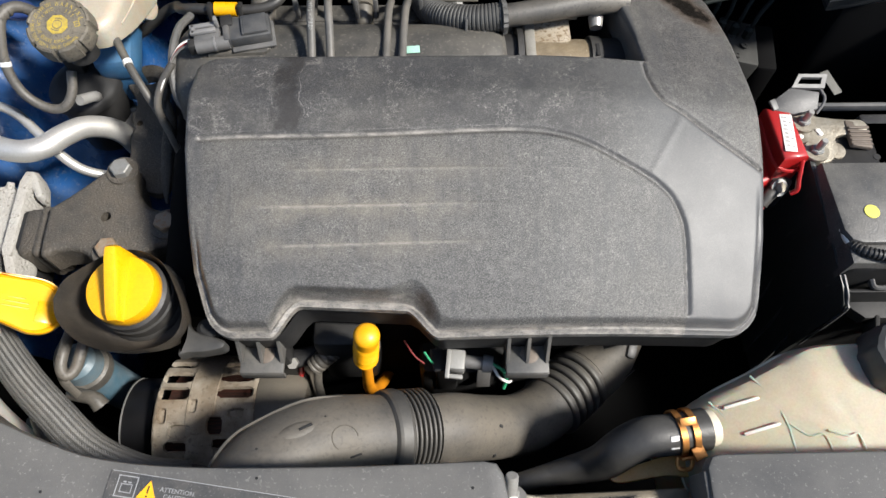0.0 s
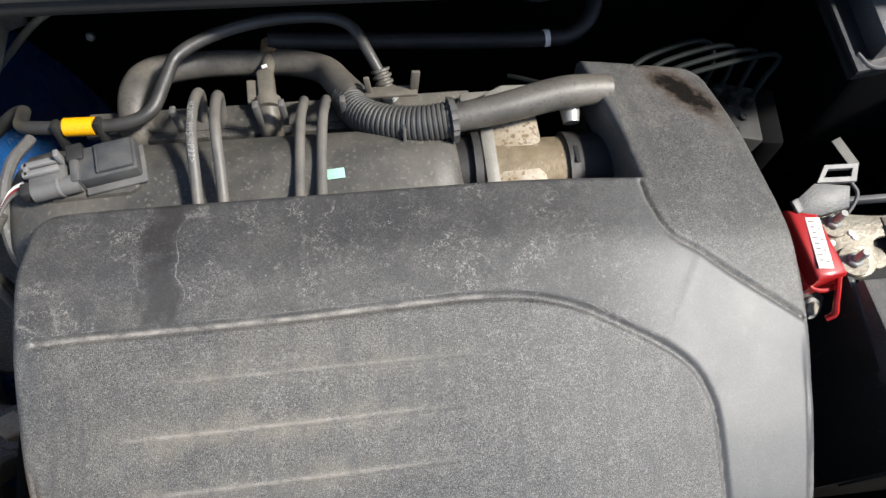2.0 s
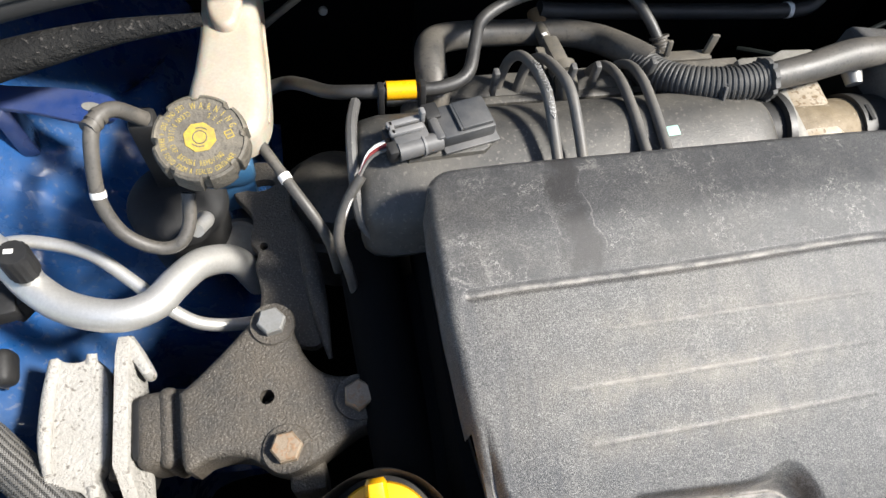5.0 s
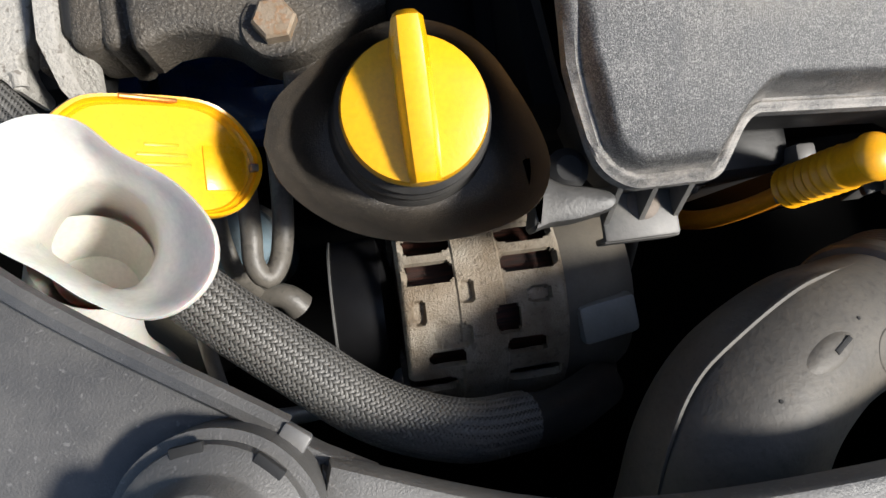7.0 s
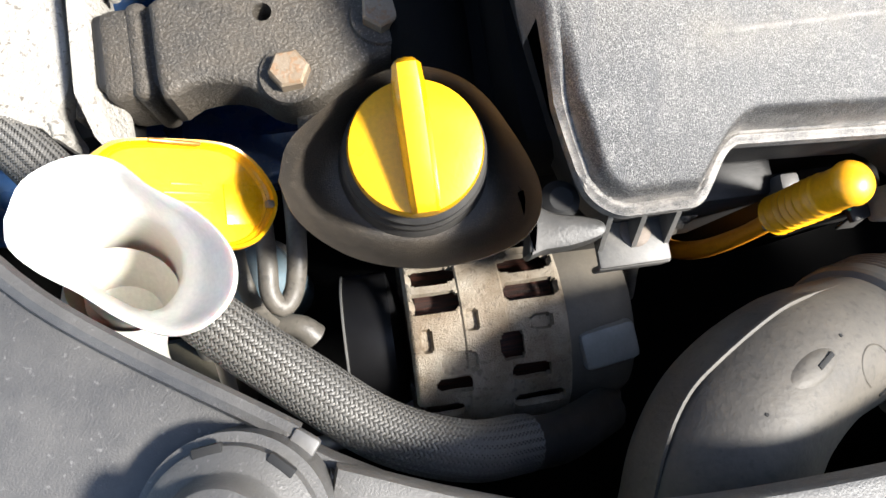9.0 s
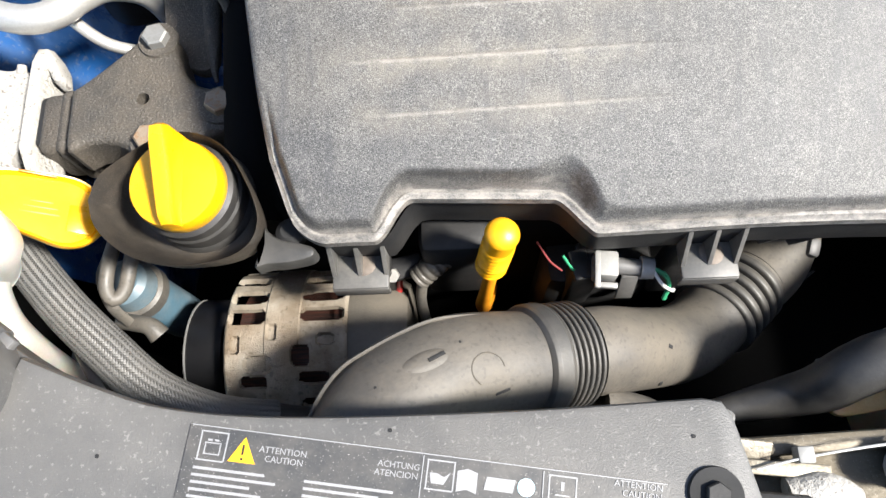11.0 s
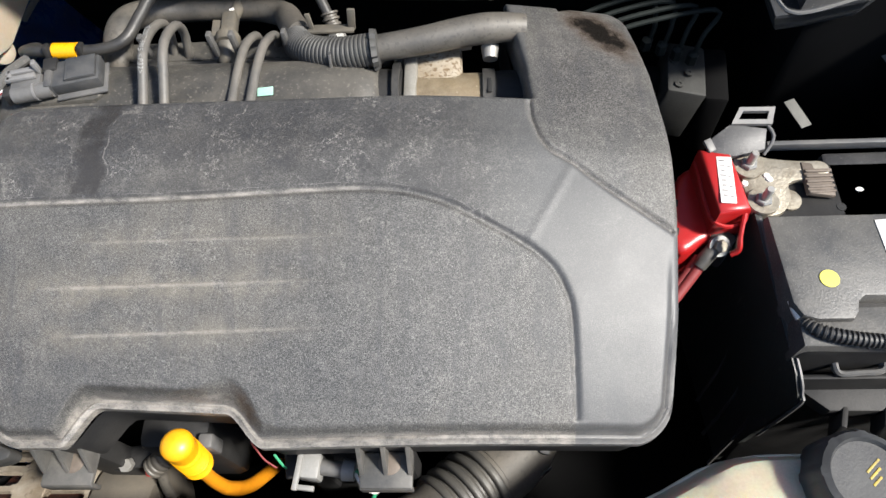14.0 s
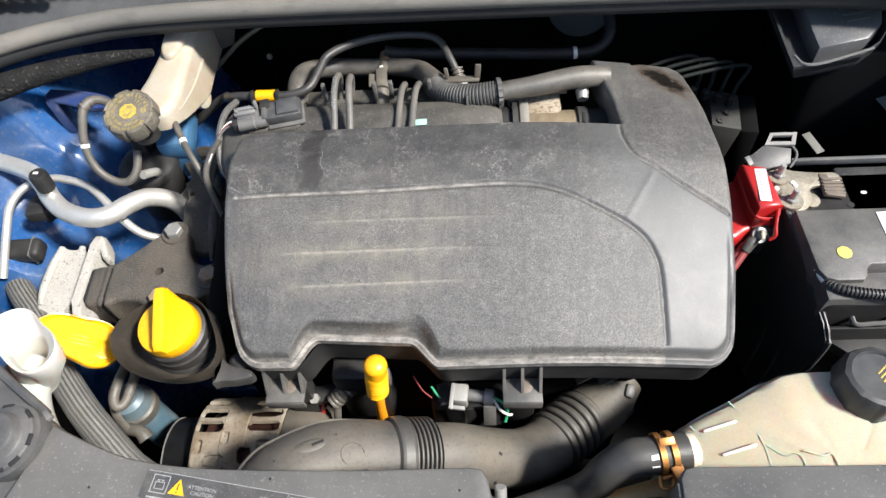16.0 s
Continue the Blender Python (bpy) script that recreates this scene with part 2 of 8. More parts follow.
def plate(outline, z0, z1, bevel=0.002, bm=None, m=None, round_=0, segs=2):
    """A flat piece: outline of (x, y), between two heights. round_: points per corner-smoothing pass."""
    own = bmesh.new()
    pts = outline
    if round_:
        pts = curve_points(list(outline) + [outline[0]], round_)[:-1]
    low = [own.verts.new((p[0], p[1], z0)) for p in pts]
    high = [own.verts.new((p[0], p[1], z1)) for p in pts]
    n = len(pts)
    top = own.faces.new(high)
    own.faces.new(low[::-1])
    for i in range(n):
        own.faces.new((low[i], low[(i + 1) % n], high[(i + 1) % n], high[i]))
    own.normal_update()
    if bevel:
        edges = list(top.edges)
        bmesh.ops.bevel(own, geom=edges, offset=bevel, segments=segs, affect="EDGES", profile=0.5)
    if m:
        bmesh.ops.transform(own, matrix=m, verts=own.verts)
    return merge(bm, own)


def rounded_plate(outline, z0, z1, r, hole=None):
    """A cast piece: outline of (x, y) with its upper edge rounded over by r."""
    p = np.array(outline)
    d = np.roll(p, -1, 0) - np.roll(p, 1, 0)
    d = d / np.linalg.norm(d, axis=1)[:, None]
    inward = np.stack([-d[:, 1], d[:, 0]], 1)
    area = np.sum(p[:, 0] * np.roll(p[:, 1], -1) - np.roll(p[:, 0], -1) * p[:, 1])
    inward = inward * (1 if area > 0 else -1)
    rings = [[(x, y, z0) for x, y in p]]
    for a in np.linspace(0, math.pi / 2, 6):
        rings.append([(x, y, z1 - r + r * math.sin(a)) for x, y in p + inward * r * (1 - math.cos(a))])
    if hole is None:
        return bridge(bmesh.new(), rings)
    bm = bridge(bmesh.new(), rings, cap1=False)
    hx, hy, hr = hole
    bridge(bm, [[(hx + hr * math.cos(t), hy + hr * math.sin(t), z) for t in np.linspace(0, 2 * math.pi, 20, endpoint=False)] for z in (z1 - 0.02, z1)], cap1=False)
    bmesh.ops.triangle_fill(bm, edges=[e for e in bm.edges if len(e.link_faces) == 1], use_beauty=True)
    return bm


def surface_finder(ob):
    """A function that gives the pose on top of ob at (x, y), turned by spin degrees."""
    tree = BVHTree.FromPolygons([v.co for v in ob.data.vertices], [f.vertices for f in ob.data.polygons])

    def lay(x, y, spin=0.0):
        at, normal, _, _ = tree.ray_cast(Vector((x, y, 2.0)), Vector((0, 0, -1)))
        return Matrix.Translation(at) @ Vector((0, 0, 1)).rotation_difference(normal).to_matrix().to_4x4() @ pose(0, 0, 0, 0, 0, spin)

    return lay


def hexbolt(name_thing, at, up, head, parent, mat_head, mat_washer, spin=0.0, flange=1.0):
    """Bolt head with its washer, as two parts."""
    m = axis(at, up, spin)
    part("washer", lathe([(head * 0.2, 0), (head * 0.88 * flange, 0), (head * 0.9 * flange, 0.0008), (head * 0.86 * flange, 0.0026), (head * 0.3, 0.0026)], m, 28), mat_washer, parent)
    bm = lathe([(head * 0.577, 0.002), (head * 0.577, head * 0.52), (head * 0.5, head * 0.6), (head * 0.2, head * 0.6)], m, 6)
    return part("bolt_head", bm, mat_head, parent, smooth=False)


# ---- the closed bay ----
def quad_wall(name, pts, material, label, category="wall", thick=0.01, nrm=(0, 0, 1)):
    bm = bmesh.new()
    v = [bm.verts.new(p) for p in pts]
    bm.faces.new(v)
    r = bmesh.ops.extrude_face_region(bm, geom=bm.faces[:])
    bmesh.ops.translate(bm, vec=Vector(nrm) * thick, verts=[g for g in r["geom"] if isinstance(g, bmesh.types.BMVert)])
    return single(name, bm, material, label, category, kind="structure")


quad_wall("ground", [(-40, -40, 0), (40, -40, 0), (40, 40, 0), (-40, 40, 0)], M_GROUND, "dark asphalt ground under the car", "ground", 0.05, (0, 0, -1))
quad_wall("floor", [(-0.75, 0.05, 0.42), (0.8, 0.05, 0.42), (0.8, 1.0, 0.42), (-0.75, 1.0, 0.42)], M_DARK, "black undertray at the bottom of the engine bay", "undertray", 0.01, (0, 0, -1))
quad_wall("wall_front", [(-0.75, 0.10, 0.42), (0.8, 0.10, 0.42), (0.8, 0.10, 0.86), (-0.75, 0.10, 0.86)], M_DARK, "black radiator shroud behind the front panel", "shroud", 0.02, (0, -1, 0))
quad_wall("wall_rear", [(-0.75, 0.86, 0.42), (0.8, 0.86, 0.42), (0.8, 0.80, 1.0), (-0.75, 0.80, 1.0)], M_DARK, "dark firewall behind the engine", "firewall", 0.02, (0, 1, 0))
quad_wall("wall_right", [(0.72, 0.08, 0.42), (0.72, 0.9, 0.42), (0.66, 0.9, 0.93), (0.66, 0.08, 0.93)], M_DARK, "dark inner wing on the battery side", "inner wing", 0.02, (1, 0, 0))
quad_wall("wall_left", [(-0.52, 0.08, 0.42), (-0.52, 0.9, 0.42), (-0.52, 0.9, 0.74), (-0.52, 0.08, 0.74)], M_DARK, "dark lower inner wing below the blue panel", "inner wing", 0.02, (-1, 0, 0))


# unseen raised bonnet, added steeply behind and above to cut sky light
quad_wall("bonnet", [(-0.68, 0.80, 1.03), (0.68, 0.80, 1.03), (0.64, 0.58, 1.85), (-0.64, 0.58, 1.85)], M_BLUE, "unseen raised blue bonnet, added to cut sky light from behind", "bonnet", 0.01, (0, 1, 0))


# ---- engine cover ----
PROFILE_Y = np.linspace(0.15, 0.75, 601)
_soft = np.exp(-((np.arange(-30, 31) / 11.0) ** 2))
PROFILE_Z = np.convolve(np.pad(np.interp(PROFILE_Y, [0.15, 0.20, 0.30, 0.322, 0.357, 0.407, 0.43, 0.465, 0.508, 0.56, 0.605, 0.75], [0.777, 0.807, 0.8675, 0.8795, 0.8945, 0.912, 0.919, 0.9265, 0.920, 0.912, 0.902, 0.87]), 30, "edge"), _soft / _soft.sum(), "valid")


def top_height(x, y):
    z = np.interp(y, PROFILE_Y, PROFILE_Z)
    return z - 0.35 * np.maximum(0, x - 0.08) ** 1.6 - 0.14 * np.maximum(0, -x - 0.13) ** 1.3


def line_distance(x, y, line):
    best = np.full(x.shape, 9.0)
    for (ax, ay), (bx, by) in zip(line, line[1:]):
        dx, dy = bx - ax, by - ay
        s = np.clip(((x - ax) * dx + (y - ay) * dy) / (dx * dx + dy * dy), 0, 1)
        best = np.minimum(best, np.hypot(x - ax - s * dx, y - ay - s * dy))
    return best


def smooth_line(pts, n):
    return [tuple(p) for p in curve_points(pts, n)]


PANEL_LINE = smooth_line([(-0.168, 0.431), (-0.05, 0.432), (0.041, 0.435), (0.074, 0.435), (0.099, 0.432), (0.12, 0.426), (0.141, 0.416), (0.166, 0.403), (0.181, 0.391), (0.189, 0.376), (0.1915, 0.359), (0.192, 0.311)], 60)
WING_SEAM = smooth_line([(0.172, 0.53), (0.1725, 0.50), (0.1735, 0.485), (0.180, 0.466), (0.196, 0.455), (0.221, 0.437), (0.262, 0.412)], 40)
RIDGES = [[(-0.098, 0.406), (0.056, 0.407)], [(-0.125, 0.380), (0.052, 0.382)], [(-0.116, 0.353), (0.047, 0.356)]]
CREASE = [(0.169, 0.408), (0.196, 0.452)]


def engine_cover():
    cover = thing("engine_cover", (0.03, 0.42, 0.80), "dusty dark grey plastic engine cover with moulded lines", "engine cover")
    nu, nv, nw = 440, 230, 90
    yl = [0.29, 0.303, 0.339, 0.382, 0.424, 0.471, 0.516, 0.62]
    xl = [-0.1545, -0.1592, -0.1702, -0.1754, -0.1792, -0.1806, -0.1770, -0.161]
    yr = [0.29, 0.32, 0.373, 0.43, 0.49, 0.54, 0.575, 0.62]
    xr = [0.246, 0.2505, 0.257, 0.260, 0.261, 0.2595, 0.2555, 0.249]

    def step(s):
        s = np.clip(s, 0, 1)
        return s * s * (3 - 2 * s)

    u = np.linspace(0, 1, nu)
    xn = -0.158 + u * (0.240 + 0.158)
    front = 0.2962 + 0.0225 * step((xn + 0.1175) / 0.028) - 0.004 * np.clip((xn + 0.09) / 0.075, 0, 1) - 0.0195 * step((xn + 0.0165) / 0.021) + 0.0045 * np.clip(xn / 0.24, 0, 1)

    def corner(d, r):
        d = np.clip(d, 0, r)
        return r - np.sqrt(np.maximum(0, r * r - (r - d) ** 2))

    front = front + corner(xn + 0.158, 0.016) + corner(0.240 - xn, 0.02)
    rear = 0.508 - corner(xn + 0.158, 0.014)
    vs = np.linspace(0, 1, nv)
    ya = front[:, None] * (1 - vs) + rear[:, None] * vs
    xa = np.interp(ya, yl, xl) * (1 - u[:, None]) + np.interp(ya, yr, xr) * u[:, None]
    k0 = int(np.argmin(np.abs(xa[:, -1] - 0.1735)))
    ub = u[k0:]
    xb0 = xa[k0:, -1]
    rear2 = 0.6165 - corner(0.2585 - xb0, 0.012) - 0.003 * (xb0 - 0.17) / 0.08
    vb = np.linspace(0, 1, nw)[1:]
    yb = ya[k0:, -1:] * (1 - vb) + rear2[:, None] * vb
    xb = np.interp(yb, yl, xl) * (1 - ub[:, None]) + np.interp(yb, yr, xr) * ub[:, None]
    xb = xb - 0.008 * np.clip((yb - 0.508) / 0.10, 0, 1) * (1 - (ub - u[k0]) / (1 - u[k0]))[:, None]
    outline = [(xa[i, 0], ya[i, 0]) for i in range(nu)] + [(xa[-1, j], ya[-1, j]) for j in range(nv)] + [(xb[-1, j], yb[-1, j]) for j in range(nw - 1)]
    outline += [(xb[i, -1], yb[i, -1]) for i in range(len(ub) - 1, -1, -1)] + [(xb[0, j], yb[0, j]) for j in range(nw - 2, -1, -1)]
    outline += [(xa[i, -1], ya[i, -1]) for i in range(k0, -1, -1)] + [(xa[0, j], ya[0, j]) for j in range(nv - 1, -1, -1)]
    outline = np.array(outline)

    def heights(x, y):
        flat = np.stack([x.ravel(), y.ravel()], 1)
        d = np.empty(len(flat))
        for i in range(0, len(flat), 3000):
            c = flat[i : i + 3000]
            d[i : i + 3000] = np.sqrt(((c[:, None] - outline[None]) ** 2).sum(2).min(1))
        d = d.reshape(x.shape)
        z = top_height(x, y)
        rim = np.minimum(z - 0.007, np.interp(y, [0.30, 0.32, 0.5, 0.62], [0.8595, 0.8625, 0.888, 0.882]) + np.interp(y, [0.3, 0.34, 0.38, 0.43, 0.5], [0.0, 0.010, 0.017, 0.026, 0.015]) * np.clip((-x - 0.10) / 0.05, 0, 1))
        left = np.clip((-x - 0.12) / 0.03, 0, 1) * step((y - 0.325) / 0.06)
        rim = rim * (1 - left) + (z - 0.0035) * left
        hard = np.maximum(np.clip((y - 0.487) / 0.012, 0, 1) * (x < 0.2), np.clip((x - 0.19) / 0.02, 0, 1) * step((y - 0.33) / 0.08))
        hard = np.maximum(hard, left)
        s = step((d - 0.0048) / (0.0042 + 0.0095 * np.exp(-(((x + 0.006) / 0.018) ** 2)) * (y < 0.36)))
        zz = rim + (z - rim) * np.sqrt(s)
        sharp = z - 0.005 * (1 - np.sqrt(1 - (1 - np.clip(d / 0.005, 0, 1)) ** 2))
        zz = zz * (1 - hard) + sharp * hard
        zz += 0.0012 * np.exp(-(((d - 0.003) / 0.0012) ** 2)) * (1 - hard)
        far = np.clip((d - 0.016) / 0.004, 0, 1)
        g = line_distance(x, y, PANEL_LINE)
        zz -= 0.0020 * np.exp(-((g / 0.0021) ** 2)) * np.clip((d - 0.008) / 0.004, 0, 1)
        g = line_distance(x, y, WING_SEAM)
        zz -= 0.0026 * np.exp(-((g / 0.0018) ** 2)) * np.clip((d - 0.002) / 0.002, 0, 1)
        for r in RIDGES:
            g = line_distance(x, y, r)
            zz += 0.0005 * np.exp(-((g / 0.0011) ** 2)) * far
        zz += 0.0003 * np.exp(-((line_distance(x, y, CREASE) / 0.003) ** 2))
        return zz, d

    za, da = heights(xa, ya)
    zb, db = heights(xb, yb)
    bm = bmesh.new()
    ga = [[bm.verts.new((xa[i, j], ya[i, j], za[i, j])) for j in range(nv)] for i in range(nu)]
    gb = [[ga[k0 + i][-1]] + [bm.verts.new((xb[i, j], yb[i, j], zb[i, j])) for j in range(nw - 1)] for i in range(len(ub))]
    for g in (ga, gb):
        for a, b in zip(g, g[1:]):
            for j in range(len(a) - 1):
                bm.faces.new((a[j], b[j], b[j + 1], a[j + 1]))
    # the skirt, folded down from the rim
    bm.edges.ensure_lookup_table()
    border = [e for e in bm.edges if len(e.link_faces) == 1]
    r = bmesh.ops.extrude_edge_only(bm, edges=border)
    fresh = [g for g in r["geom"] if isinstance(g, bmesh.types.BMVert)]
    for v in fresh:
        v.co.z -= 0.03 if v.co.y > 0.49 or (v.co.x < -0.15 and v.co.y > 0.37) else 0.006 + (0.024 * min(1, max(0, (v.co.y - 0.33) / 0.06)) if v.co.x > 0.2 else 0)
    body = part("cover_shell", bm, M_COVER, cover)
    co = np.empty(len(body.data.vertices) * 3)
    body.data.vertices.foreach_get("co", co)
    x, y, z_ = co.reshape(-1, 3).T
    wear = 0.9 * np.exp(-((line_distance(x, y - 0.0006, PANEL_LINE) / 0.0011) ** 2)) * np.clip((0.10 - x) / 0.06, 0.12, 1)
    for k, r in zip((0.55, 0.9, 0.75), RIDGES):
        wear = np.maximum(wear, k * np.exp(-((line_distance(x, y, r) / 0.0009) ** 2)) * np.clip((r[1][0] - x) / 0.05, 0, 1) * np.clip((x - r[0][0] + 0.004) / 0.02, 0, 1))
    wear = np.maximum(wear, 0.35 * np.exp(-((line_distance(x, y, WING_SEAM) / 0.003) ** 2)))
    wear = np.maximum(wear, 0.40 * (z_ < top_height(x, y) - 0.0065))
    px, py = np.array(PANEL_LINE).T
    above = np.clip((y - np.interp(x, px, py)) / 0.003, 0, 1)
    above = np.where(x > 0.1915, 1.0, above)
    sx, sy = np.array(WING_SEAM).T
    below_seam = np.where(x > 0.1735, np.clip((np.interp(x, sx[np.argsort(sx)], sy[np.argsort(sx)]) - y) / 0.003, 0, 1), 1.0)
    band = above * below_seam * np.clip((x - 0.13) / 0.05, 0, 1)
    rear = above * np.clip((0.17 - x) / 0.05, 0, 1)
    # dark band from the rear edge forward to the panel line
    dark = np.exp(-(np.maximum(0, np.abs(x + 0.104 + 0.0022 * np.sin(y * 95) + 0.0012 * np.sin(y * 260 + 1)) - 0.0055) / 0.004) ** 2) * np.clip((y - 0.432) / 0.004, 0, 1)
    along, across = 0.62 * (x - 0.228) - 0.78 * (y - 0.584), 0.78 * (x - 0.228) + 0.62 * (y - 0.584)
    scorch = 1.1 * np.exp(-((along / 0.030) ** 2) - (across / 0.014) ** 2)
    # the scorch mask also carries the dark patch in the fillet
    fillet_dark = 0.5 * fillet_patch(x, y)
    for bx, by, sx_, sy_, k in ((-0.163, 0.444, 0.013, 0.007, 0.55), (-0.113, 0.446, 0.005, 0.012, 0.6), (-0.092, 0.502, 0.014, 0.006, 0.55), (-0.150, 0.385, 0.0025, 0.018, 0.35), (-0.112, 0.462, 0.003, 0.02, 0.55)):
        dark = np.maximum(dark, k * np.exp(-(((x - bx) / sx_) ** 2) - ((y - by) / sy_) ** 2))
    halo = np.zeros(len(x))
    for k, r in zip((0.6, 1.0, 0.7), RIDGES):
        halo = np.maximum(halo, k * np.exp(-((line_distance(x, y, r) / 0.009) ** 2)) * np.clip((r[1][0] + 0.01 - x) / 0.06, 0, 1))
    halo = np.maximum(halo, 0.9 * np.exp(-(((x + 0.105) / 0.03) ** 2) - ((y - 0.378) / 0.014) ** 2))
    edge = np.zeros(len(x))
    known = np.concatenate([da.ravel(), db.ravel()])
    edge[: len(known)] = known
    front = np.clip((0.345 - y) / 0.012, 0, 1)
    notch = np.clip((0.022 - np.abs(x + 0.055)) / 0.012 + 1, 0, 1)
    # groove shade painted in as a thin dark line above the panel line
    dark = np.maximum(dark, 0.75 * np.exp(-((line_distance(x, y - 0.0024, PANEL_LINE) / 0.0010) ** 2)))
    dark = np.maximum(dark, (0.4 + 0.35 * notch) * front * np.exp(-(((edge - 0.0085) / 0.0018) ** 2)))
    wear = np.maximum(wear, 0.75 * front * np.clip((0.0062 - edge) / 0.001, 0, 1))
    for key, value in (("wear", wear), ("band", band), ("rear", rear), ("dark", dark), ("scorch", np.maximum(scorch, fillet_dark)), ("halo", halo)):
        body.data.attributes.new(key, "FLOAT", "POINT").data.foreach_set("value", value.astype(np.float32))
    # a second, slightly smaller lip under the rim
    centre = outline.mean(0)
    inner = centre + (outline - centre) * 0.985
    lower = []
    step_n = 6
    ring = inner[::step_n]
    zr = np.array([min(top_height(p[0], p[1]) - 0.018, np.interp(p[1], [0.30, 0.5, 0.62], [0.8500, 0.865, 0.865])) for p in ring])
    bm = bmesh.new()
    bridge(bm, [[(p[0], p[1], z + 0.004) for p, z in zip(ring, zr)], [(p[0], p[1], z - 0.002) for p, z in zip(ring, zr)], [(q[0], q[1], z - 0.03) for q, z in zip(centre + (ring - centre) * 0.985, zr)]], cap0=False, cap1=False)
    part("lower_lip", bm, M_BLACK, cover)
    for x, low in ((0.135, 0.805), (0.162, 0.765), (0.186, 0.760), (0.214, 0.785), (0.234, 0.80)):
        bm = plate([(0.304, 0.844), (0.330, 0.846), (0.330, low), (0.314, low + 0.006)], -0.001, 0.001, 0.0003, m=Matrix(((0, 0, 1, x), (1, 0, 0, 0), (0, 1, 0, 0), (0, 0, 0, 1))))
        for v in bm.verts:
            v.co.x -= 0.42 * (0.846 - v.co.z)
        part("under_rib", bm, M_FOOT, cover)
    part("duct_side", box((0.10, 0.03, 0.06), pose(0.175, 0.345, 0.80), 0.006), M_BLACK, cover)
    return cover


def fillet_patch(x, y):
    """Brown-black patch in the fillet beside the dipstick."""
    return np.exp(-(((x + 0.003 - 0.45 * (0.322 - y)) / 0.0055) ** 2) - ((y - 0.315) / 0.010) ** 2)


def cover_material():
    """Grained plastic: grey dust in clouds, pale hair lines and specks at the back, worn ridges, a dark band and a
    scorched corner.
    """
    m = bpy.data.materials.new("cover_plastic")
    m.use_nodes = True
    nt = m.node_tree
    add, link = nt.nodes.new, nt.links.new
    bsdf = nt.nodes["Principled BSDF"]
    coord = add("ShaderNodeTexCoord")

    def tex(scale, detail=4.0, rough_=0.6, stretch=None):
        n = add("ShaderNodeTexNoise")
        n.inputs["Scale"].default_value, n.inputs["Detail"].default_value, n.inputs["Roughness"].default_value = scale, detail, rough_
        src = coord.outputs["Object"]
        if stretch:
            mp = add("ShaderNodeMapping")
            mp.inputs["Scale"].default_value = stretch
            link(src, mp.inputs[0])
            src = mp.outputs[0]
        link(src, n.inputs["Vector"])
        return n.outputs["Fac"]

    def span(src, lo, hi, a=0.0, b=1.0):
        r = add("ShaderNodeMapRange")
        for key, v in (("From Min", lo), ("From Max", hi), ("To Min", a), ("To Max", b)):
            r.inputs[key].default_value = v
        link(src, r.inputs["Value"])
        return r.outputs["Result"]

    def times(a, b):
        x = add("ShaderNodeMath")
        x.operation = "MULTIPLY"
        link(a, x.inputs[0])
        if isinstance(b, float):
            x.inputs[1].default_value = b
        else:
            link(b, x.inputs[1])
        return x.outputs[0]

    def mix(fac, a, b):
        x = add("ShaderNodeMix")
        x.data_type = "RGBA"
        link(fac, x.inputs[0])
        for sock, v in ((x.inputs[6], a), (x.inputs[7], b)):
            if isinstance(v, tuple):
                sock.default_value = (*v, 1)
            else:
                link(v, sock)
        return x.outputs[2]

    def attr(key):
        n = add("ShaderNodeAttribute")
        n.attribute_name = key
        return n.outputs["Fac"]

    grain = tex(1700, 3.0)
    cloud = tex(22, 6.0, 0.65)
    col = mix(span(cloud, 0.35, 0.68), (0.033, 0.0328, 0.0325), (0.066, 0.063, 0.058))
    col = mix(times(span(tex(70, 8.0, 0.7), 0.50, 0.70), 0.45), col, (0.135, 0.128, 0.118))
    col = mix(times(span(tex(9, 3.0), 0.52, 0.72), 0.35), col, (0.15, 0.132, 0.105))
    col = mix(times(span(grain, 0.50, 0.66), 0.75), col, (0.21, 0.203, 0.188))
    col = mix(times(span(grain, 0.50, 0.34), 0.85), col, (0.012, 0.012, 0.013))
    coarse = tex(760, 3.0, 0.7)
    col = mix(times(span(coarse, 0.53, 0.68), 0.30), col, (0.20, 0.195, 0.185))
    col = mix(times(span(coarse, 0.48, 0.33), 0.38), col, (0.018, 0.018, 0.019))
    # drips that ran down towards the front
    col = mix(times(span(tex(40, 4.0, 0.6, (3.2, 0.30, 1.0)), 0.52, 0.66), 0.42), col, (0.042, 0.042, 0.044))
    rear = attr("rear")
    col = mix(times(times(span(tex(55, 6.0, 0.7), 0.45, 0.62), rear), 0.55), col, (0.028, 0.028, 0.029))
    line = tex(34, 5.0, 0.75)
    dist = add("ShaderNodeMath")
    dist.operation = "SUBTRACT"
    link(line, dist.inputs[0])
    dist.inputs[1].default_value = 0.5
    size = add("ShaderNodeMath")
    size.operation = "ABSOLUTE"
    link(dist.outputs[0], size.inputs[0])
    hair = times(span(size.outputs[0], 0.0075, 0.002), span(tex(26, 3.0), 0.47, 0.56))
    col = mix(times(times(hair, span(rear, 0.0, 1.0, 0.40, 1.0)), 0.75), col, (0.36, 0.34, 0.31))
    flecks = times(span(tex(330, 5.0, 0.75), 0.56, 0.66), span(tex(48, 4.0, 0.7), 0.46, 0.60))
    col = mix(times(times(rear, span(tex(30, 5.0, 0.7), 0.40, 0.60, 0.35, 1.0)), 0.45), col, (0.026, 0.026, 0.027))
    col = mix(times(times(flecks, span(rear, 0.0, 1.0, 0.30, 1.0)), 0.45), col, (0.25, 0.235, 0.21))
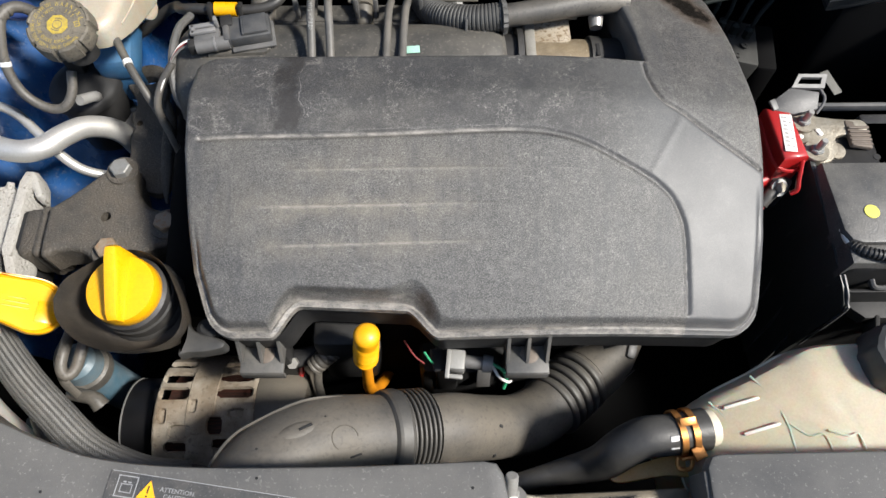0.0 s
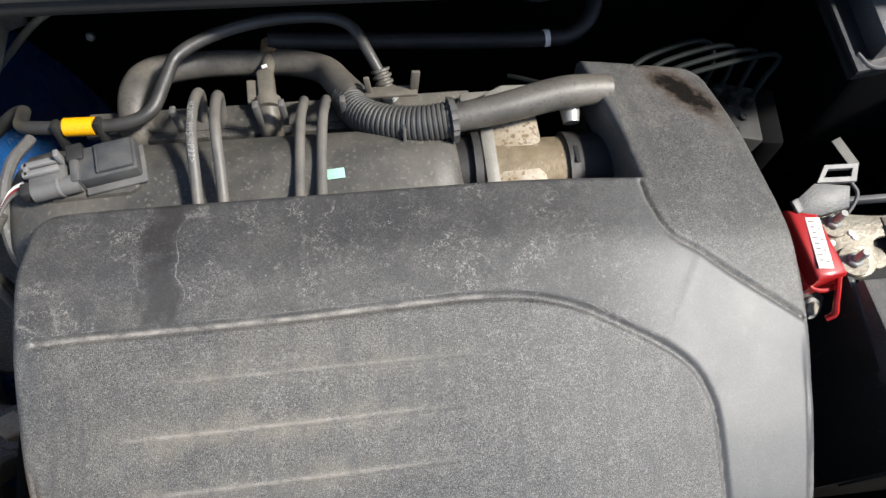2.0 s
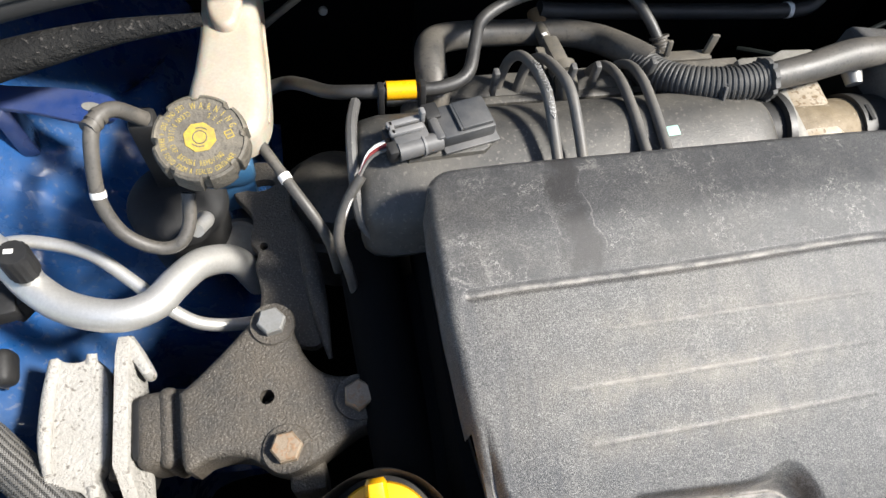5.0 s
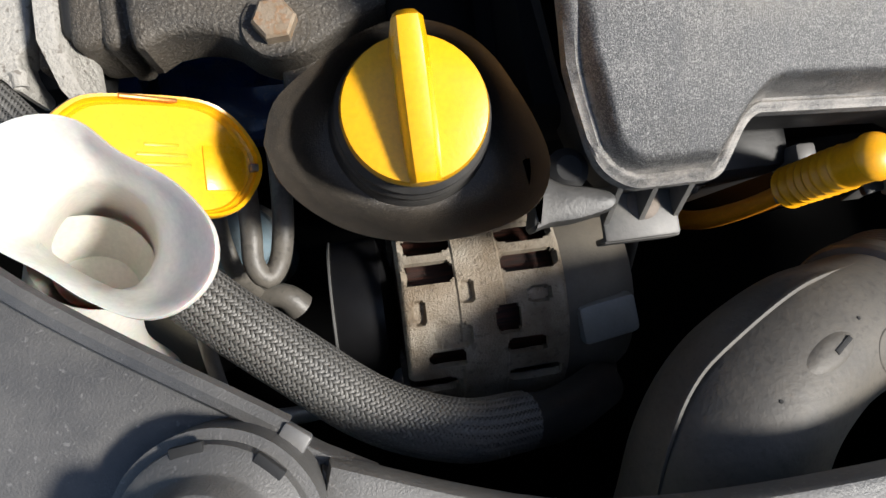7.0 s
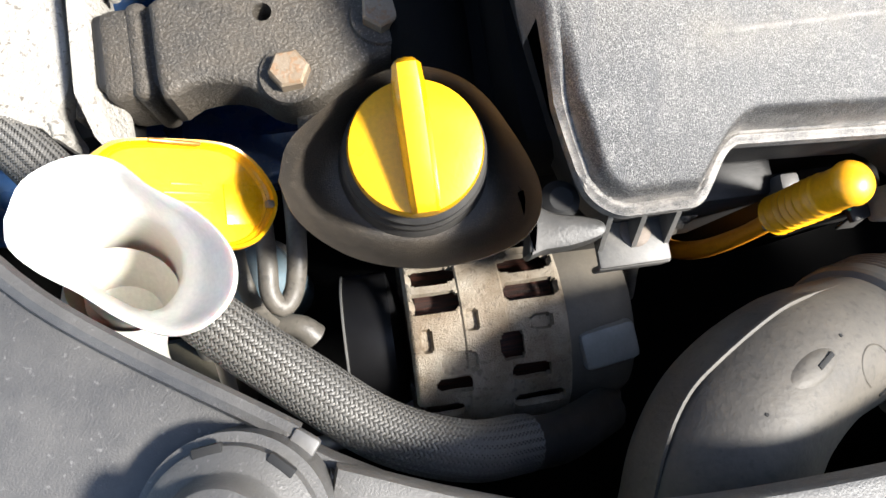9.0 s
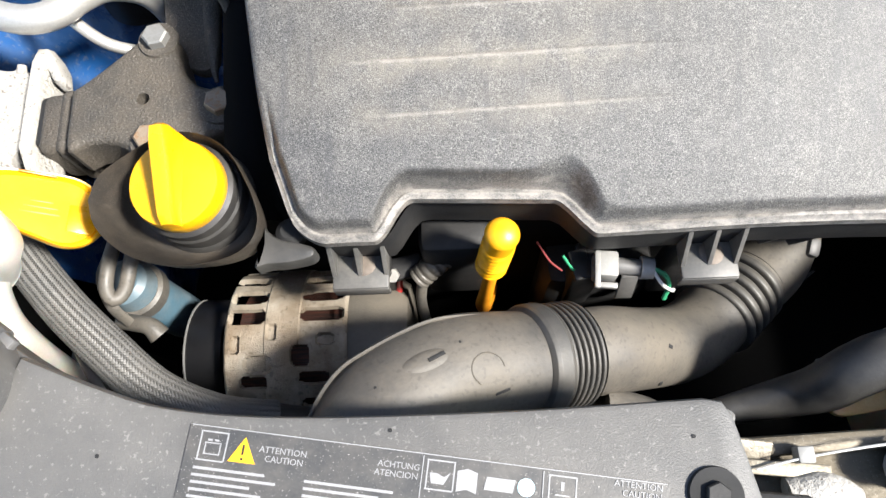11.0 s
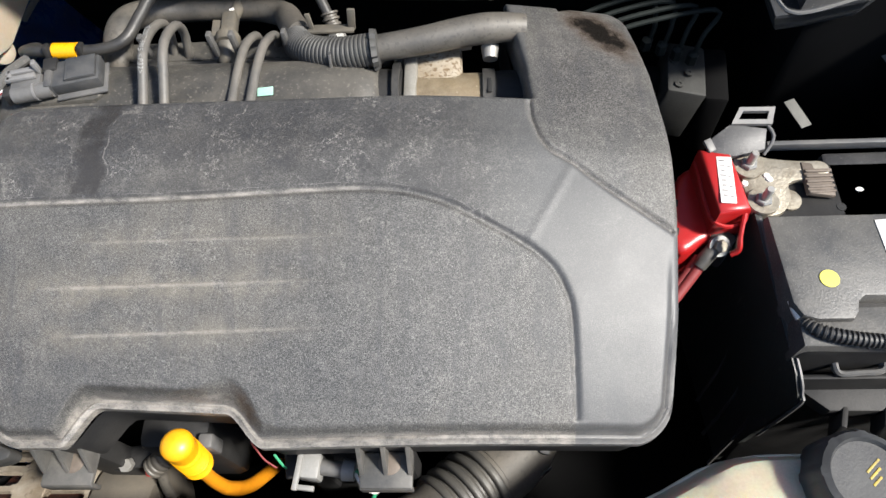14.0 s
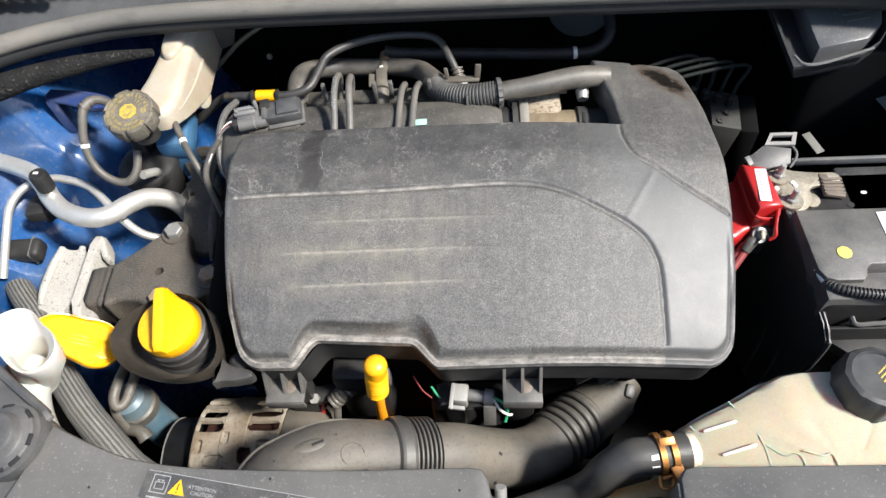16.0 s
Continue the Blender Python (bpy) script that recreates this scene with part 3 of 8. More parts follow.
    col = mix(times(span(tex(420, 2.0, 0.4), 0.71, 0.77), 0.32), col, (0.34, 0.33, 0.31))
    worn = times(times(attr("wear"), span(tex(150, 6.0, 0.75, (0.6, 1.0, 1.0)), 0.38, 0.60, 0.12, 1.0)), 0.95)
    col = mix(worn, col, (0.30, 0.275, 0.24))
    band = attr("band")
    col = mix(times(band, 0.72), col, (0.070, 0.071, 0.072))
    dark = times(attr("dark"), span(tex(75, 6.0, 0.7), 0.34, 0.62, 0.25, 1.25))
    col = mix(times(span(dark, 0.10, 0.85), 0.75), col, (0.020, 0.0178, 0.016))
    tide = times(times(times(span(dark, 0.14, 0.18), span(dark, 0.25, 0.20)), span(tex(60, 3.0), 0.46, 0.54)), rear)
    col = mix(times(tide, 0.3), col, (0.33, 0.31, 0.28))
    dusty = times(attr("halo"), span(tex(60, 6.0, 0.7), 0.36, 0.62))
    col = mix(times(dusty, 0.45), col, (0.20, 0.175, 0.135))
    burnt = times(attr("scorch"), span(tex(90, 5.0, 0.7), 0.30, 0.60, 0.55, 1.35))
    col = mix(times(span(burnt, 0.10, 0.55), 0.6), col, (0.075, 0.05, 0.032))
    col = mix(span(burnt, 0.32, 0.85), col, (0.008, 0.007, 0.006))
    link(col, bsdf.inputs["Base Color"])
    rgh = add("ShaderNodeMath")
    rgh.operation = "SUBTRACT"
    link(span(cloud, 0.3, 0.7, 0.46, 0.56), rgh.inputs[0])
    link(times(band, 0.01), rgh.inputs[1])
    link(span(burnt, 0.2, 0.8, 0.56, 0.06), bsdf.inputs["Specular IOR Level"])
    link(rgh.outputs[0], bsdf.inputs["Roughness"])
    b = add("ShaderNodeBump")
    b.inputs["Strength"].default_value, b.inputs["Distance"].default_value = 0.45, 0.0006
    flat = add("ShaderNodeMath")
    flat.operation = "MULTIPLY_ADD"
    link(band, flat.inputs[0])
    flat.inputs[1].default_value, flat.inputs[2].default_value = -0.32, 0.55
    link(flat.outputs[0], b.inputs["Strength"])
    link(grain, b.inputs["Height"])
    link(b.outputs["Normal"], bsdf.inputs["Normal"])
    return m


M_COVER = cover_material()
engine_cover()


# ---- front panels ----
def front_panels():
    p = thing("slam_panel_cover", (-0.1, 0.15, 0.90), "grey plastic front panel with a printed warning label", "front panel")
    # top sheet, highest at the left, with a folded front and back edge
    back = smooth_line([(-0.262, 0.228), (-0.225, 0.213), (-0.194, 0.204), (-0.141, 0.199), (-0.05, 0.199), (0.035, 0.202)], 30) + [(0.043, 0.2005), (0.047, 0.194), (0.062, 0.12)]
    pts = back + [(0.06, 0.02), (-0.32, 0.02), (-0.29, 0.14)]
    bm = plate(pts, -0.012, 0.0, 0.003)
    for v in bm.verts:
        v.co.z += 0.905 - 0.055 * v.co.x
    part("top_sheet", bm, M_PANEL, p)
    part("end_fold", box((0.004, 0.07, 0.03), pose(0.052, 0.155, 0.885, 0, 0, 11), 0.0015), M_PANEL, p)
    part("corner_step", plate([(-0.264, 0.227), (-0.255, 0.216), (-0.272, 0.15), (-0.30, 0.10), (-0.312, 0.10), (-0.28, 0.17)], 0.904, 0.9165, 0.002), M_PANEL, p)
    for x, y in ((-0.222, 0.185), (0.028, 0.186), (-0.10, 0.192)):
        part("pin_mark", lathe([(0.0003, 0), (0.0009, 0), (0.0009, 0.0003), (0.0003, 0.0003)], Matrix.Translation((x, y, 0.9052 - 0.055 * x)), 10), M_INK, p)
    left = thing("headlamp_panel_cover", (-0.35, 0.2, 0.92), "dusty grey plastic cover beside the headlamp", "panel")
    back = smooth_line([(-0.52, 0.43), (-0.45, 0.378), (-0.376, 0.322), (-0.335, 0.279), (-0.27, 0.234), (-0.25, 0.222)], 24)
    pts = back + [(-0.262, 0.19), (-0.29, 0.11), (-0.33, 0.02), (-0.60, 0.02), (-0.60, 0.4)]
    bm = plate(pts, 0.900, 0.912, 0.002)
    part("top_sheet", bm, M_PANELDARK, left)
    bm = tube([(-0.46, 0.386, 0.913), (-0.376, 0.322, 0.914), (-0.335, 0.281, 0.914), (-0.272, 0.2375, 0.915)], 0.0035, 30, 8)
    part("raised_edge", bm, M_PANELDARK, left)
    part("edge_tab", box((0.008, 0.006, 0.005), pose(-0.270, 0.235, 0.917, 0, 0, -38), 0.001), M_GREYCONN, left)
    right = thing("front_panel_cover", (0.3, 0.15, 0.88), "grey plastic front panel beside the coolant tank", "front panel")
    pts = [(0.178, 0.12), (0.180, 0.200), (0.184, 0.2065), (0.19, 0.208), (0.5, 0.211), (0.6, 0.2), (0.6, 0.02), (0.175, 0.02)]
    part("top_sheet", plate(pts, 0.868, 0.880, 0.003), M_PANEL, right)
    part("side_fold", box((0.004, 0.16, 0.03), pose(0.1795, 0.118, 0.862), 0.0015), M_PANEL, right)
    part("back_fold", box((0.40, 0.004, 0.02), pose(0.39, 0.2065, 0.864, 0, 0, 0.5), 0.0015), M_PANEL, right)
    return p


front_panels()


# ---- intake pipe ----
def ribbed(profile_pts, r0, ribs, amp, n, seg=40):
    """A bellows: the radius swells and falls along the line."""
    line = curve_points(profile_pts, n)
    s = np.linspace(0, 1, n)
    return tube(line, list(r0 + amp * np.sign(np.sin(s * ribs * 2 * math.pi)) * np.abs(np.sin(s * ribs * 2 * math.pi)) ** 0.5), n, seg, resample=False)


M_BELLOWS = surface("bellows_rubber", (0.035, 0.035, 0.035), 0.5, second=(0.06, 0.058, 0.054), scale=50, bump=0.25, dust=0.45, dust_color=(0.14, 0.125, 0.10))


def intake_pipe():
    p = thing("intake_pipe", (0.0, 0.23, 0.79), "dusty black plastic air intake pipe with ribbed bellows", "air pipe")
    duct = tube([(-0.128, 0.135, 0.815), (-0.124, 0.168, 0.832), (-0.118, 0.193, 0.840), (-0.103, 0.212, 0.8405), (-0.077, 0.2265, 0.8355), (-0.053, 0.2315, 0.8275), (-0.034, 0.234, 0.818)], [0.040, 0.038, 0.036, 0.034, 0.0315, 0.0297, 0.0285], 48, 44, flat=0.98)
    duct_ob = part("snorkel", duct, M_PIPE, p)
    seam = tube([(-0.1555, 0.178, 0.852), (-0.1475, 0.2035, 0.858), (-0.136, 0.2225, 0.860), (-0.1205, 0.2345, 0.8595), (-0.0855, 0.2515, 0.854), (-0.050, 0.2570, 0.8395)], 0.0011, 40, 6)
    part("mould_seam", seam, M_PIPE, duct_ob)
    lay = surface_finder(duct_ob)
    pad = lathe([(0.0105, -0.0014), (0.0090, -0.0006), (0.0068, 0.0004), (0.0045, 0.0008), (0.001, 0.0010)], lay(-0.087, 0.228, 24) @ Matrix.Diagonal((1.5, 0.62, 1, 1)), 28)
    part("moulded_pad", pad, M_PIPE, duct_ob)
    part("slot", box((0.0095, 0.0020, 0.0010), lay(-0.082, 0.2298, 30) @ pose(0, 0, 0.0009), 0.0002), M_INK, duct_ob)
    part("slot", box((0.0085, 0.0014, 0.0008), lay(-0.049, 0.2135, 16), 0.0002), M_INK, duct_ob)
    ring = [(-0.056 + 0.0085 * math.cos(a), 0.224 + 0.0085 * math.sin(a)) for a in np.linspace(0.2, 4.2, 22)]
    part("mould_ring", tube([lay(x, y, 0).translation for x, y in ring], 0.0004, 44, 5), M_PIPE, duct_ob)
    for x, y in ((-0.095, 0.226), (-0.070, 0.238), (-0.112, 0.215)):
        part("pin_mark", lathe([(0.0002, 0), (0.0008, 0), (0.0007, 0.0003), (0.0002, 0.0003)], lay(x, y, 0), 8), M_INK, duct_ob)
    a, b = np.array((-0.036, 0.2335, 0.8185)), np.array((-0.004, 0.2405, 0.801))
    n = 181
    s = np.linspace(0, 1, n)
    saw = ((s - 0.36) * 9.4) % 1.0
    rad = np.where(saw < 0.62, 0.0318 - 0.0012 * (saw / 0.31 - 1) ** 4, 0.0280)
    collar = s < 0.36
    rad[collar] = np.interp(s[collar], [0.0, 0.04, 0.10, 0.30, 0.36], [0.0290, 0.0318, 0.0328, 0.0330, 0.0322])
    part("bellows", tube([a + (b - a) * k for k in s], list(rad), n, 44, resample=False), M_BELLOWS, p, "black ribbed rubber bellows")
    mid = tube([(-0.008, 0.2395, 0.803), (0.016, 0.2435, 0.791), (0.045, 0.248, 0.767), (0.072, 0.2535, 0.746), (0.094, 0.2645, 0.733), (0.110, 0.278, 0.728)], [0.0265, 0.0270, 0.0262, 0.026, 0.0265, 0.0268], 44, 36)
    mid_ob = part("elbow", mid, M_PIPE, p)
    for at_, up_ in (((0.0146, 0.2417, 0.8205), (0.46, 0.01, 0.89)), ((0.0565, 0.2443, 0.7908), (0.64, -0.11, 0.76)), ((0.0084, 0.2197, 0.8120), (0.37, -0.8, 0.48)), ((0.0516, 0.2241, 0.7762), (0.35, -0.9, 0.27))):
        part("tab_hole", box((0.0040, 0.0024, 0.0016), axis(at_, up_, 80), 0.0004), M_INK, mid_ob)
    a, b = np.array((0.106, 0.2735, 0.7285)), np.array((0.140, 0.303, 0.716))
    saw = (s * 5) % 1.0
    rad = np.where(saw < 0.66, 0.0304 - 0.0014 * (saw / 0.33 - 1) ** 4, 0.0262)
    part("bellows", tube([a + (b - a) * k for k in s], list(rad), n, 44, resample=False), M_BELLOWS, p, "black ribbed rubber bellows")
    part("outlet", tube([(0.137, 0.300, 0.717), (0.160, 0.320, 0.710), (0.175, 0.345, 0.712)], [0.0285, 0.029, 0.0285], 14, 36), M_PIPE, p)
    part("outlet_tab", box((0.014, 0.010, 0.008), axis((0.184, 0.322, 0.733), (0.3, -0.3, 1), 30), 0.003), M_GREYCONN, p)
    part("outlet_rib", box((0.03, 0.0015, 0.012), pose(0.177, 0.300, 0.715, 0, 10, 35), 0.0004), M_BLACK, p)


intake_pipe()


# ---- alternator ----
def alternator():
    a = thing("alternator", (-0.19, 0.262, 0.60), "dirty cast aluminium alternator with cooling slots", "alternator")
    cy, cz = 0.266, 0.703
    slots = [(-0.245, -0.2065, a - 5.2, a + 5.2) for a in (170, 153, 136)] + [(-0.2290, -0.2045, a - 5.6, a + 5.6) for a in (119, 103.5)]
    slots += [(-0.1790, -0.1505, a - 5.0, a + 5.0) for a in (168, 151.5, 135.5, 119.5, 104)]
    slots += [(-0.1850, -0.1730, 70, 84), (-0.2200, -0.2020, 56, 65), (-0.240, -0.2080, 40, 50), (-0.180, -0.1600, 58, 67), (-0.179, -0.1520, 40, 49)]
    pockets = [(-0.2165, -0.1985, 67, 77), (-0.2020, -0.1950, 88, 97), (-0.226, -0.2205, 80, 90), (-0.168, -0.156, 84, 90)]
    xs = np.linspace(-0.232, -0.1475, 85)
    angs = np.radians(np.arange(-80, 280, 1.0))

    def inside(x, deg, rows_):
        for x0, x1, lo, hi in rows_:
            rx, ra = (x1 - x0) / 2, (hi - lo) / 2
            if abs((x - (x0 + x1) / 2) / rx) ** 4 + abs((deg - (lo + hi) / 2) / ra) ** 4 < 1.25:
                return True
        return False

    def radius(x, deg):
        r = 0.0606 - 0.0035 * max(0, (-0.2290 - x) / 0.003) ** 2 - 0.002 * max(0, (x + 0.1505) / 0.003) ** 2
        if -0.2035 < x < -0.1800:
            r += 0.0010
        if inside(x, deg, pockets):
            r -= 0.0035
        return r + 0.0006 * noise.noise((x * 90, math.cos(math.radians(deg)) * 6, math.sin(math.radians(deg)) * 6))

    bm = bmesh.new()
    rows = [[bm.verts.new((x, cy - r * math.cos(t), cz + r * math.sin(t))) for t in angs for r in (radius(x, math.degrees(t) % 360),)] for x in xs]
    for i in range(len(xs) - 1):
        for j in range(len(angs)):
            k = (j + 1) % len(angs)
            if inside((xs[i] + xs[i + 1]) / 2, (math.degrees(angs[j]) + 0.5) % 360, slots):
                continue
            bm.faces.new((rows[i][j], rows[i][k], rows[i + 1][k], rows[i + 1][j]))
    bmesh.ops.recalc_face_normals(bm, faces=bm.faces)
    bmesh.ops.solidify(bm, geom=bm.faces[:], thickness=0.004)
    part("housing", bm, M_ALU, a, "slotted cast aluminium housing")
    part("stator_winding", lathe([(0.02, -0.233), (0.0460, -0.226), (0.0460, -0.150), (0.02, -0.150)], axis((0, cy, cz), (1, 0, 0)), 40), M_WINDING, a, "copper windings behind the slots")
    pulley = part("pulley", lathe([(0.012, -0.266), (0.0405, -0.266), (0.0415, -0.264), (0.0415, -0.240), (0.03, -0.234), (0.02, -0.2315)], axis((0, cy, cz), (1, 0, 0)), 48), M_BLACKGLOSS, a, "black drive belt pulley")
    part("rim", lathe([(0.0395, -0.2668), (0.0418, -0.2664), (0.0421, -0.2654), (0.040, -0.2652)], axis((0, cy, cz), (1, 0, 0)), 48), M_STEELGREY, pulley, "thin bright rim")
    part("end_cap", lathe([(0.03, -0.149), (0.0560, -0.148), (0.0568, -0.140), (0.0545, -0.118), (0.048, -0.108), (0.02, -0.104)], axis((0, cy, cz), (1, 0, 0)), 40), M_CAPBROWN, a, "brown-grey plastic rear cap")
    part("terminal_cover", box((0.032, 0.022, 0.014), pose(-0.126, 0.246, 0.752, 14, 0, 8), 0.004), M_GREYPALE, a, "pale grey terminal cover")
    part("red_cable", tube([(-0.113, 0.306, 0.752), (-0.115, 0.297, 0.735), (-0.117, 0.285, 0.715)], 0.0028, 12, 10), M_RED, a, "red power cable")
    part("black_cable", tube([(-0.096, 0.300, 0.762), (-0.098, 0.290, 0.742), (-0.094, 0.272, 0.71)], 0.0038, 12, 10), M_GREYHOSE, a)
    n = 60
    conduit = curve_points([(-0.098, 0.300, 0.770), (-0.082, 0.310, 0.779), (-0.056, 0.326, 0.786)], n)
    part("conduit", tube(conduit, [0.0078 + 0.0007 * (i % 5 < 3) for i in range(n)], n, 18, resample=False), M_GREYHOSE, a, "dusty ribbed grey conduit")
    part("terminal_nut", lathe([(0.001, 0), (0.005, 0), (0.005, 0.005), (0.001, 0.005)], axis((-0.115, 0.302, 0.774), (0, -0.4, 1)), 6), M_STEEL, a)
    part("plug", box((0.034, 0.016, 0.016), pose(-0.112, 0.309, 0.765, 15, 0, 10), 0.003), M_BLACK, a, "black cable plug")
    return a


M_CAPBROWN = surface("cap_brown", (0.10, 0.09, 0.075), 0.6, second=(0.05, 0.045, 0.04), scale=40, bump=0.3, dust=0.4, dust_color=(0.18, 0.15, 0.11))
M_BLACKGLOSS = surface("gloss_black_metal", (0.007, 0.007, 0.008), 0.4, second=(0.012, 0.012, 0.012), scale=40, bump=0.05, gloss=0.25)
M_STEELGREY = surface("grey_steel", (0.28, 0.28, 0.27), 0.5, second=(0.2, 0.19, 0.17), scale=120, bump=0.3, metal=0.4)
M_GREYPALE = surface("pale_grey_plastic", (0.26, 0.26, 0.25), 0.45, second=(0.18, 0.175, 0.16), scale=80, bump=0.1, dust=0.2)
M_WINDING = surface("copper_winding", (0.016, 0.012, 0.010), 0.5, second=(0.12, 0.035, 0.02), mix=0.8, scale=160, bump=0.6, metal=0.3, streak=(0.3, 4, 4))
alternator()


# ---- oil filler ----
def oil_filler():
    f = thing("oil_filler", (-0.226, 0.32, 0.82), "black plastic oil filler dish with a yellow cap", "oil filler")
    rim = smooth_line([(-0.2735, 0.326), (-0.268, 0.342), (-0.253, 0.355), (-0.237, 0.365), (-0.221, 0.3685), (-0.205, 0.363), (-0.194, 0.352), (-0.186, 0.336), (-0.180, 0.320), (-0.1775, 0.306), (-0.181, 0.293), (-0.191, 0.2845), (-0.209, 0.280), (-0.228, 0.2805), (-0.247, 0.287), (-0.261, 0.298), (-0.270, 0.311), (-0.2735, 0.326)], 73)[:-1]
    rim = [(x - 0.0015 + 0.02 * (x + 0.225), 0.2848 + 0.870 * (y - 0.280)) for x, y in rim]
    c = np.array((-0.225, 0.322))
    lean = Matrix.Translation((-0.2236, 0.330, 0.872)) @ pose(0, 0, 0, 8, -2, 0) @ Matrix.Translation((0.2236, -0.330, -0.872))

    def ring(k, z_):
        return [lean @ Vector((*(c + (np.array(p) - c) * k), z_)) for p in rim]

    bm = bmesh.new()
    inside = [(0.990 - 0.44 * t, 0.8682 - 0.0330 * (1 - (1 - t) ** 3.4)) for t in np.linspace(0.01, 1.0, 18)]
    bridge(bm, [ring(0.55, 0.826), ring(0.74, 0.829), ring(0.89, 0.838), ring(0.97, 0.853), ring(1.0, 0.8655), ring(1.001, 0.8675), ring(0.996, 0.8685)] + [ring(k, z_) for k, z_ in inside])
    part("dish", bm, M_DISH, f)
    m = lean @ Matrix.Translation((-0.2236, 0.330, -0.0040))
    part("neck_ring", lathe([(0.024, 0.832), (0.0325, 0.838), (0.0318, 0.842), (0.0300, 0.844), (0.0298, 0.855), (0.0285, 0.8565), (0.0282, 0.864), (0.0255, 0.8665)], m, 48), M_RUBBER, f)
    cap = part("filler_cap", lathe([(0.012, 0.862), (0.0245, 0.863), (0.0258, 0.866), (0.0258, 0.875), (0.0248, 0.8785), (0.020, 0.8795), (0.010, 0.880)], m, 48), M_YELLOW, f, "yellow plastic cap with a grip bar")
    grip = bmesh.new()
    rings = []
    for y, hw, z_ in ((-0.0255, 0.0034, 0.8800), (-0.0250, 0.0044, 0.8850), (-0.020, 0.0048, 0.8890), (-0.008, 0.0050, 0.8925), (0.006, 0.0050, 0.8965), (0.018, 0.0048, 0.9000), (0.0250, 0.0044, 0.9005), (0.0275, 0.0034, 0.8970)):
        rings.append([(-hw * 1.25, y, 0.866), (-hw * 1.15, y, z_ - 0.004), (-hw * 0.75, y, z_ - 0.0008), (0, y, z_), (hw * 0.75, y, z_ - 0.0008), (hw * 1.15, y, z_ - 0.004), (hw * 1.25, y, 0.866)])
    bridge(grip, rings)
    bmesh.ops.transform(grip, matrix=m @ pose(0, 0, 0, 0, 0, 1), verts=grip.verts)
    part("grip_bar", grip, M_YELLOW, cap)
    # flap that joins the dish to the cover's foot
    gusset = plate(smooth_line([(-0.1825, 0.316), (-0.178, 0.309), (-0.170, 0.303), (-0.158, 0.300), (-0.150, 0.2965), (-0.151, 0.291), (-0.164, 0.2880), (-0.176, 0.2875), (-0.1835, 0.2865), (-0.181, 0.300), (-0.1825, 0.316)], 50)[:-1], 0.840, 0.852, 0.003)
    part("side_flap", gusset, M_GUSSET, f, "dusty grey plastic gusset")
    part("filler_pipe", tube([(-0.2236, 0.333, 0.848), (-0.222, 0.345, 0.80), (-0.20, 0.37, 0.70)], 0.024, 14, 24), M_BLACK, f)


M_GUSSET = surface("gusset_plastic", (0.028, 0.028, 0.027), 0.5, second=(0.05, 0.048, 0.044), scale=60, bump=0.25, dust=0.4, dust_color=(0.11, 0.10, 0.085))
M_DISH = surface("dish_plastic", (0.022, 0.020, 0.018), 0.42, second=(0.036, 0.031, 0.025), scale=55, grain=1100, bump=0.6, dust=0.5, dust_color=(0.095, 0.074, 0.052), spots=0.3, spot_color=(0.18, 0.15, 0.115), spot_scale=1500, spot_from=0.58)
oil_filler()


